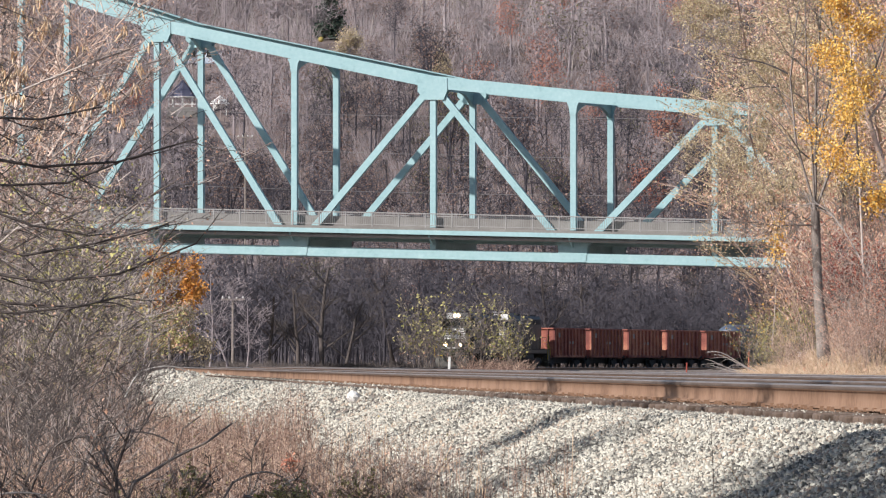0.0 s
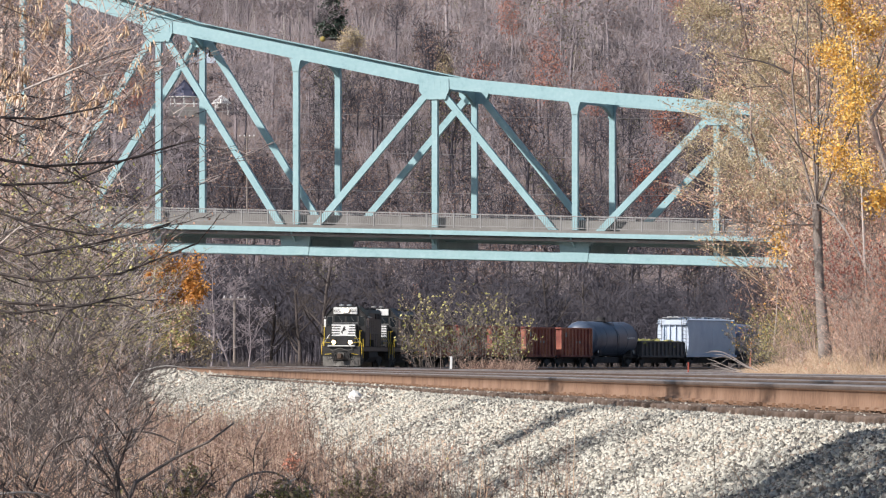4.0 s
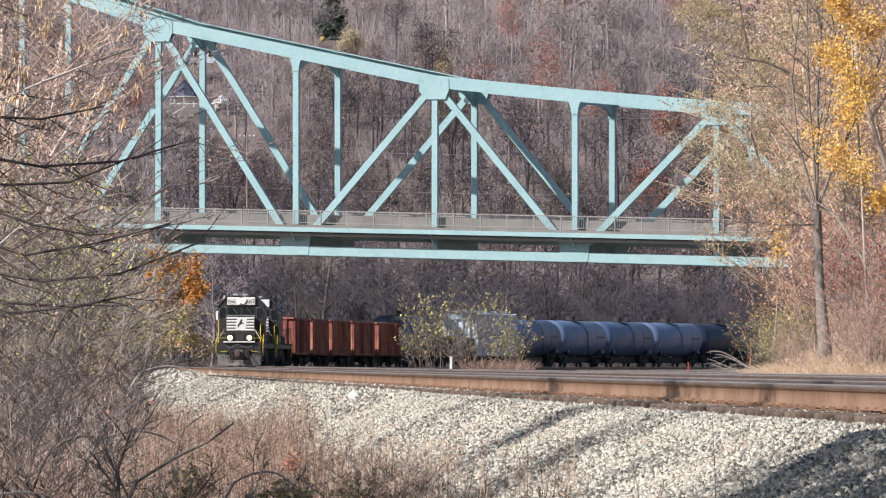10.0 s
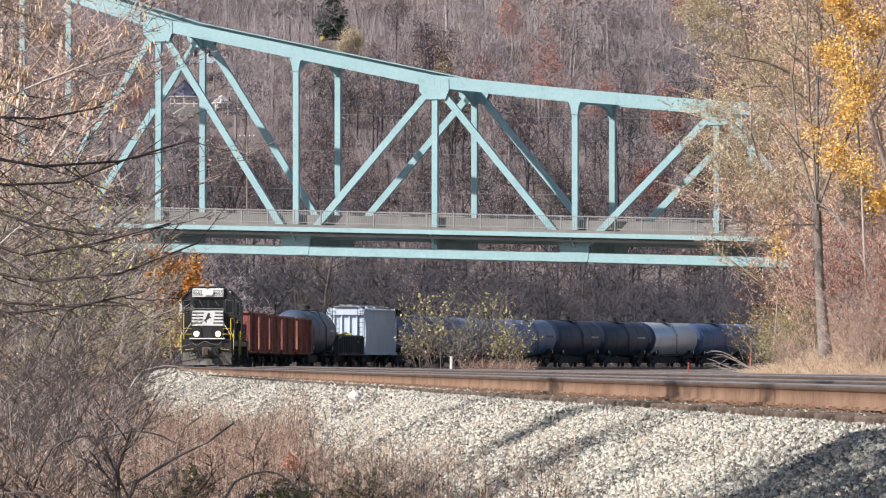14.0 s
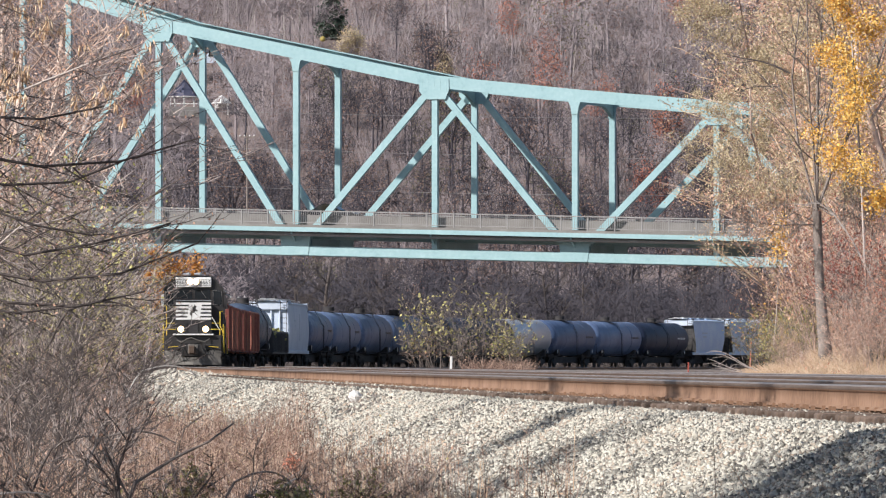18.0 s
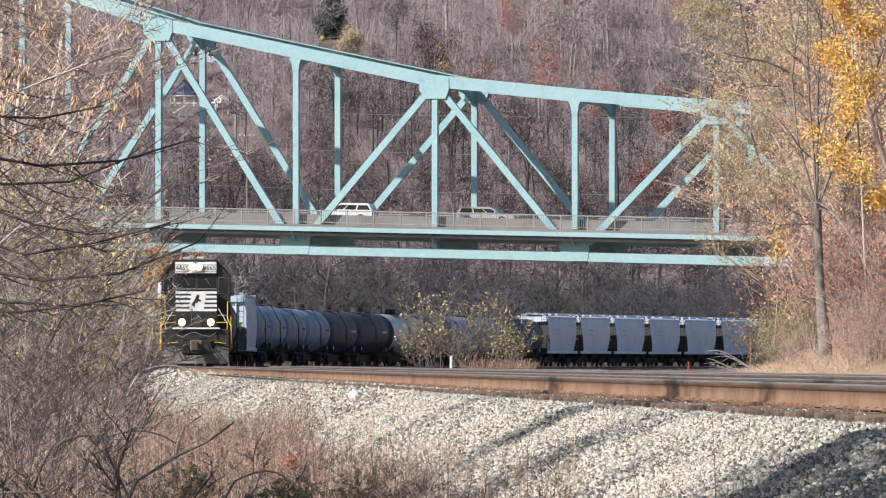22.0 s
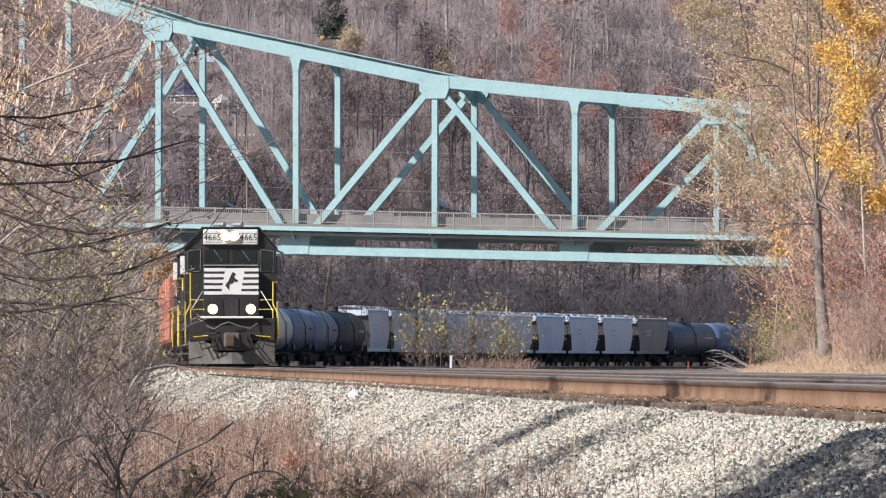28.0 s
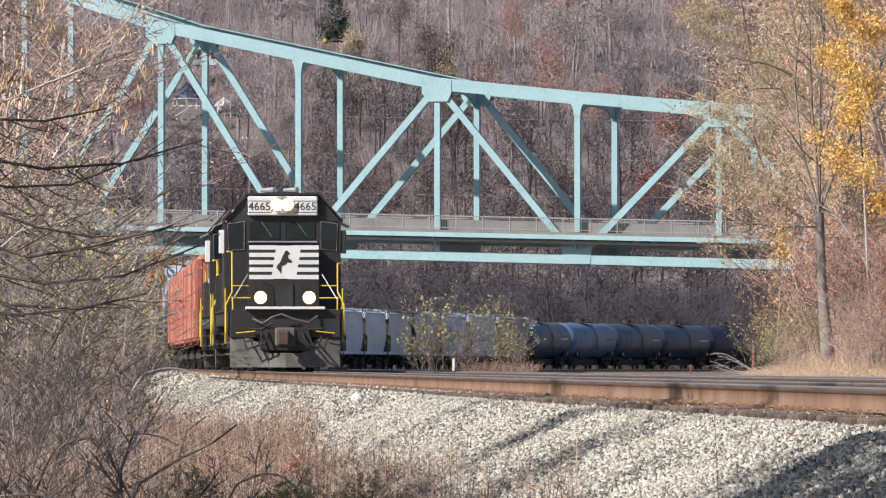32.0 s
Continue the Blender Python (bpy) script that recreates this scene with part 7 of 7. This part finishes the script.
p1 = utility_pole(415, 640, 5.7, "wooden utility pole with white insulators")
p2 = utility_pole(437, 925, 26.5, "tall weathered utility pole on the slope")
for nm, px0, y0, px1, y1, d, r in (("power_line", 300, 172, 1350, 205, 700, 0.018), ("power_line", 290, 228, 1350, 285, 720, 0.018), ("power_line", 290, 290, 800, 345, 760, 0.018)):
    w = tagged(new(nm), "thin sagging overhead wire across the valley", "wire", "overhead wires")
    pts = []
    for i in range(21):
        t = i / 20
        pts.append(((px0 - 600 + (px1 + 600 - px0 + 600) * t - 784) / FOCAL * d, d, EYE[2] + (642 - (y0 + (y1 - y0) * t) - 18 * 4 * t * (1 - t)) / FOCAL * d))
    part("strand", Geo().tube(pts, r, 4), STEEL_GREY, w)
ball = tagged(new("marker_ball"), "yellow aerial warning ball on an overhead wire", "marker ball")
bd = 560
bz = EYE[2] + (642 - 69) / FOCAL * bd
part("ball", Geo().lathe([(0.20 * math.sin(a), max(0.005, 0.20 * math.cos(a))) for a in np.linspace(-1.55, 1.55, 11)], 16, (0, 0)), BALL_YELLOW, ball, smooth=True, m=pose(px_at(571, bd), bd, bz))
part("wire", Geo().tube([(px_at(-700, bd), bd, bz + 6), (px_at(571, bd), bd, bz), (px_at(2300, bd), bd, bz + 7)], 0.012, 4), STEEL_GREY, ball)


# ---- houses on the hillside ----
hx, hy, hz = on_hill(326, 206)
hut = tagged(new("gazebo"), "open pavilion with a slate-blue conical roof and white posts", "pavilion")
part("floor", Geo().box((hx, hy, hz + 0.4), (4.0, 4.0, 1.6), None, 0.05), CONCRETE, hut)
part("roof", Geo().lathe([(0, 2.1), (0.7, 1.5), (1.6, 0.6), (2.2, 0.1)], 8), ROOF_BLUE, hut, "slate-blue cone roof", m=pose(hx, hy, hz + 2.6, 90))
part("eave", Geo().lathe([(0, 2.12), (0.12, 2.12)], 8), WHITE, hut, m=pose(hx, hy, hz + 2.5, 90))
for k in range(8):
    a = k * math.pi / 4
    part("column", Geo().box((hx + 1.8 * math.cos(a), hy + 1.8 * math.sin(a), hz + 1.85), (0.14, 0.14, 1.5)), WHITE, hut)
part("railing", Geo().box((hx, hy - 1.95, hz + 1.6), (3.6, 0.08, 0.12)), WHITE, hut)
hx, hy, hz = on_hill(392, 205)
tent = tagged(new("canopy_tent"), "white canopy tent beside the pavilion", "tent")
part("canopy", Geo().lathe([(0, 1.35), (0.35, 1.1), (0.9, 0.3), (1.1, 0.05)], 4), WHITE, tent, m=pose(hx, hy, hz + 1.6, 90))
for a in (-1, 1):
    for b in (-1, 1):
        part("leg", Geo().box((hx + a * 0.85, hy + b * 0.85, hz + 0.6), (0.08, 0.08, 2.4)), WHITE, tent)
part("wall_panel", Geo().box((hx, hy + 0.8, hz + 1.3), (1.8, 0.05, 0.5)), WHITE, tent)
hx, hy, hz = on_hill(372, 108)
house = tagged(new("house"), "pale house with a brown roof on the wooded hillside", "house")
part("wall", Geo().box((hx, hy, hz + 0.6), (6.0, 5.0, 2.0), None, 0.05), HOPPER_PALE, house)
part("roof", Geo().extrude([(-3.4, hz + 1.5), (0, hz + 2.7), (3.4, hz + 1.5)][::-1], -2.9, 2.9), BARK, house, "brown gable roof", m=pose(hx, hy, 0))
for a in (-2.2, 0.3, 2.4):
    wn = part("window", Geo().box((hx + a, hy - 2.52, hz + 0.9), (0.9, 0.06, 0.9)), WINDOW, house)
    part("frame", Geo().box((hx + a, hy - 2.535, hz + 0.42), (1.05, 0.06, 0.08)), WHITE, wn)
sx, sy, sz = on_hill(587, 70)
spruce = tagged(new("spruce_tree"), "dark green spruce among the bare trees", "tree")
part("trunk", Geo().tube([(0, 0, -1), (0, 0, 11)], 0.2, 7, 0.03), BARK_DARK, spruce, m=pose(sx, sy, sz))
rn = np.random.RandomState(2)
rows = []
for k in range(620):
    zz = rn.uniform(0.8, 10.6)
    a = rn.uniform(0, 6.28)
    ln = (11.2 - zz) * 0.30 * rn.uniform(0.6, 1.1)
    rows.append((0, 0, zz, math.cos(a) * ln, math.sin(a) * ln, zz - ln * 0.35, 0.05, 0.02, 2, 1))
rows = np.array(rows)
part("branchwork", array_mesh("branchwork", *bars(rows, 3), [BARK_DARK]), BARK_DARK, spruce, m=pose(sx, sy, sz))
part("needles", array_mesh("needles", *leaves_on(rows, 6500, 0.24, 3, 2, 0.05, 0.16), [NEEDLES]), NEEDLES, spruce, m=pose(sx, sy, sz))
# large bare trees at the river bank
BIG = [grow(200 + k, 12.0, 0.30, 4, (9, 5, 4, 3), 0.85, 0.0, (0.06 * (k - 1), 0), first=0.25, ratio=0.5) for k in range(3)]
for k, (px, d, sc) in enumerate(((572, 700, 0.85), (530, 708, 0.7), (612, 690, 0.6), (968, 772, 0.85), (480, 660, 0.6), (700, 735, 0.8), (1130, 842, 0.9), (1040, 800, 0.8), (860, 765, 0.8), (1230, 880, 0.9))):
    tree("bare_tree", BIG[k % 3], px_at(px, d), d, "large bare dark tree on the river bank", bark=BARK_DARK, turn=1.1 * k, scale=sc, sides=(7, 4, 3), low=0.018, group="large bare trees behind the train")

# ---- ties, spikes ----
TIE_MESH = Geo().box((0, 0, 0), (2.59, 0.23, 0.18), None, 0.012).mesh("tie")
TIE_MESH.materials.append(TIE)
PLATE = Geo().box((0, 0, 0), (0.15, 0.16, 0.012)).box((-0.085, 0.06, 0.016), (0.03, 0.03, 0.03)).box((0.085, -0.06, 0.016), (0.03, 0.03, 0.03)).mesh("tie_plate")
PLATE.materials.append(RUST)
main_track = bpy.data.objects["railway_track"]
for k in range(240):
    s = -165 + 0.52 * k
    x, y = on_track(s)
    h = float(np.interp(s, LINE_S, _h))
    jig = random.Random(k)
    tie = new("tie", TIE_MESH)
    tie.parent = main_track
    tie.matrix_basis = pose(float(x) + jig.uniform(-0.03, 0.03), float(y), -0.294 + jig.uniform(-0.004, 0.004), 0, 0, -math.degrees(h) + jig.uniform(-0.8, 0.8))
    for off in (-0.7525, 0.7525):
        pl = new("tie_plate", PLATE)
        pl.parent = tie
        pl.matrix_basis = pose(off, 0, 0.097)
second_track = bpy.data.objects["railway_track.001"]
g = Geo()
for k in range(720):
    s = -300 + 0.62 * k
    x, y = on_track(s, 4.0)
    g.box((float(x), float(y), -0.29 + float(grade(s))), (2.6, 0.23, 0.18), (0, 0, -math.degrees(float(np.interp(s, LINE_S, _h)))))
g2 = Geo()
for k in range(1000):
    s = -40.2 + 0.62 * k if k < 700 else -165.6 - 0.62 * (k - 700)
    x, y = on_track(s)
    g2.box((float(x), float(y), -0.29 + float(grade(s))), (2.6, 0.23, 0.18), (0, 0, -math.degrees(float(np.interp(s, LINE_S, _h)))))
for gg, tr in ((g, second_track), (g2, main_track)):
    ob = part("far_ties", gg, TIE, tr, "weathered timber ties")
    ob["kind"] = "stuff"
def motions():
    """Keys the train along its track and the cars over the bridge."""
    times = [0.5 * k for k in range(65)]
    for car, middle, reach in TRAIN:
        rows = []
        for t in times:
            s = middle + SPEED * (32.0 - t)
            ax, ay = on_track(s - reach)
            bx, by = on_track(s + reach)
            az, bz = float(grade(s - reach)), float(grade(s + reach))
            rows.append((t, pose((ax + bx) / 2, (ay + by) / 2, (az + bz) / 2, math.degrees(math.atan2(az - bz, 2 * reach)), 0, math.degrees(math.atan2(-(ax - bx), ay - by)))))
        walk(car, rows)
    tilt = math.degrees(math.atan(0.0247))
    for slot, (car, lane, way, t0, u0, speed) in enumerate(CARS):
        # each car waits its turn on the approach, crosses at an even speed, and stops beyond
        lo, hi = ua - 20 - 13 * slot, ub + 20 + 13 * (len(CARS) - slot)
        rows = []
        for t in [0.5 * k for k in range(65)]:
            u = min(hi, max(lo, u0 + way * speed * (t - t0)))
            p = bp(u, lane, deck_z(u) + 0.302)
            rows.append((t, pose(p.x, p.y, p.z, 0, tilt * way, -math.degrees(PSI) + (0 if way > 0 else 180))))
        walk(car, rows)


motions()
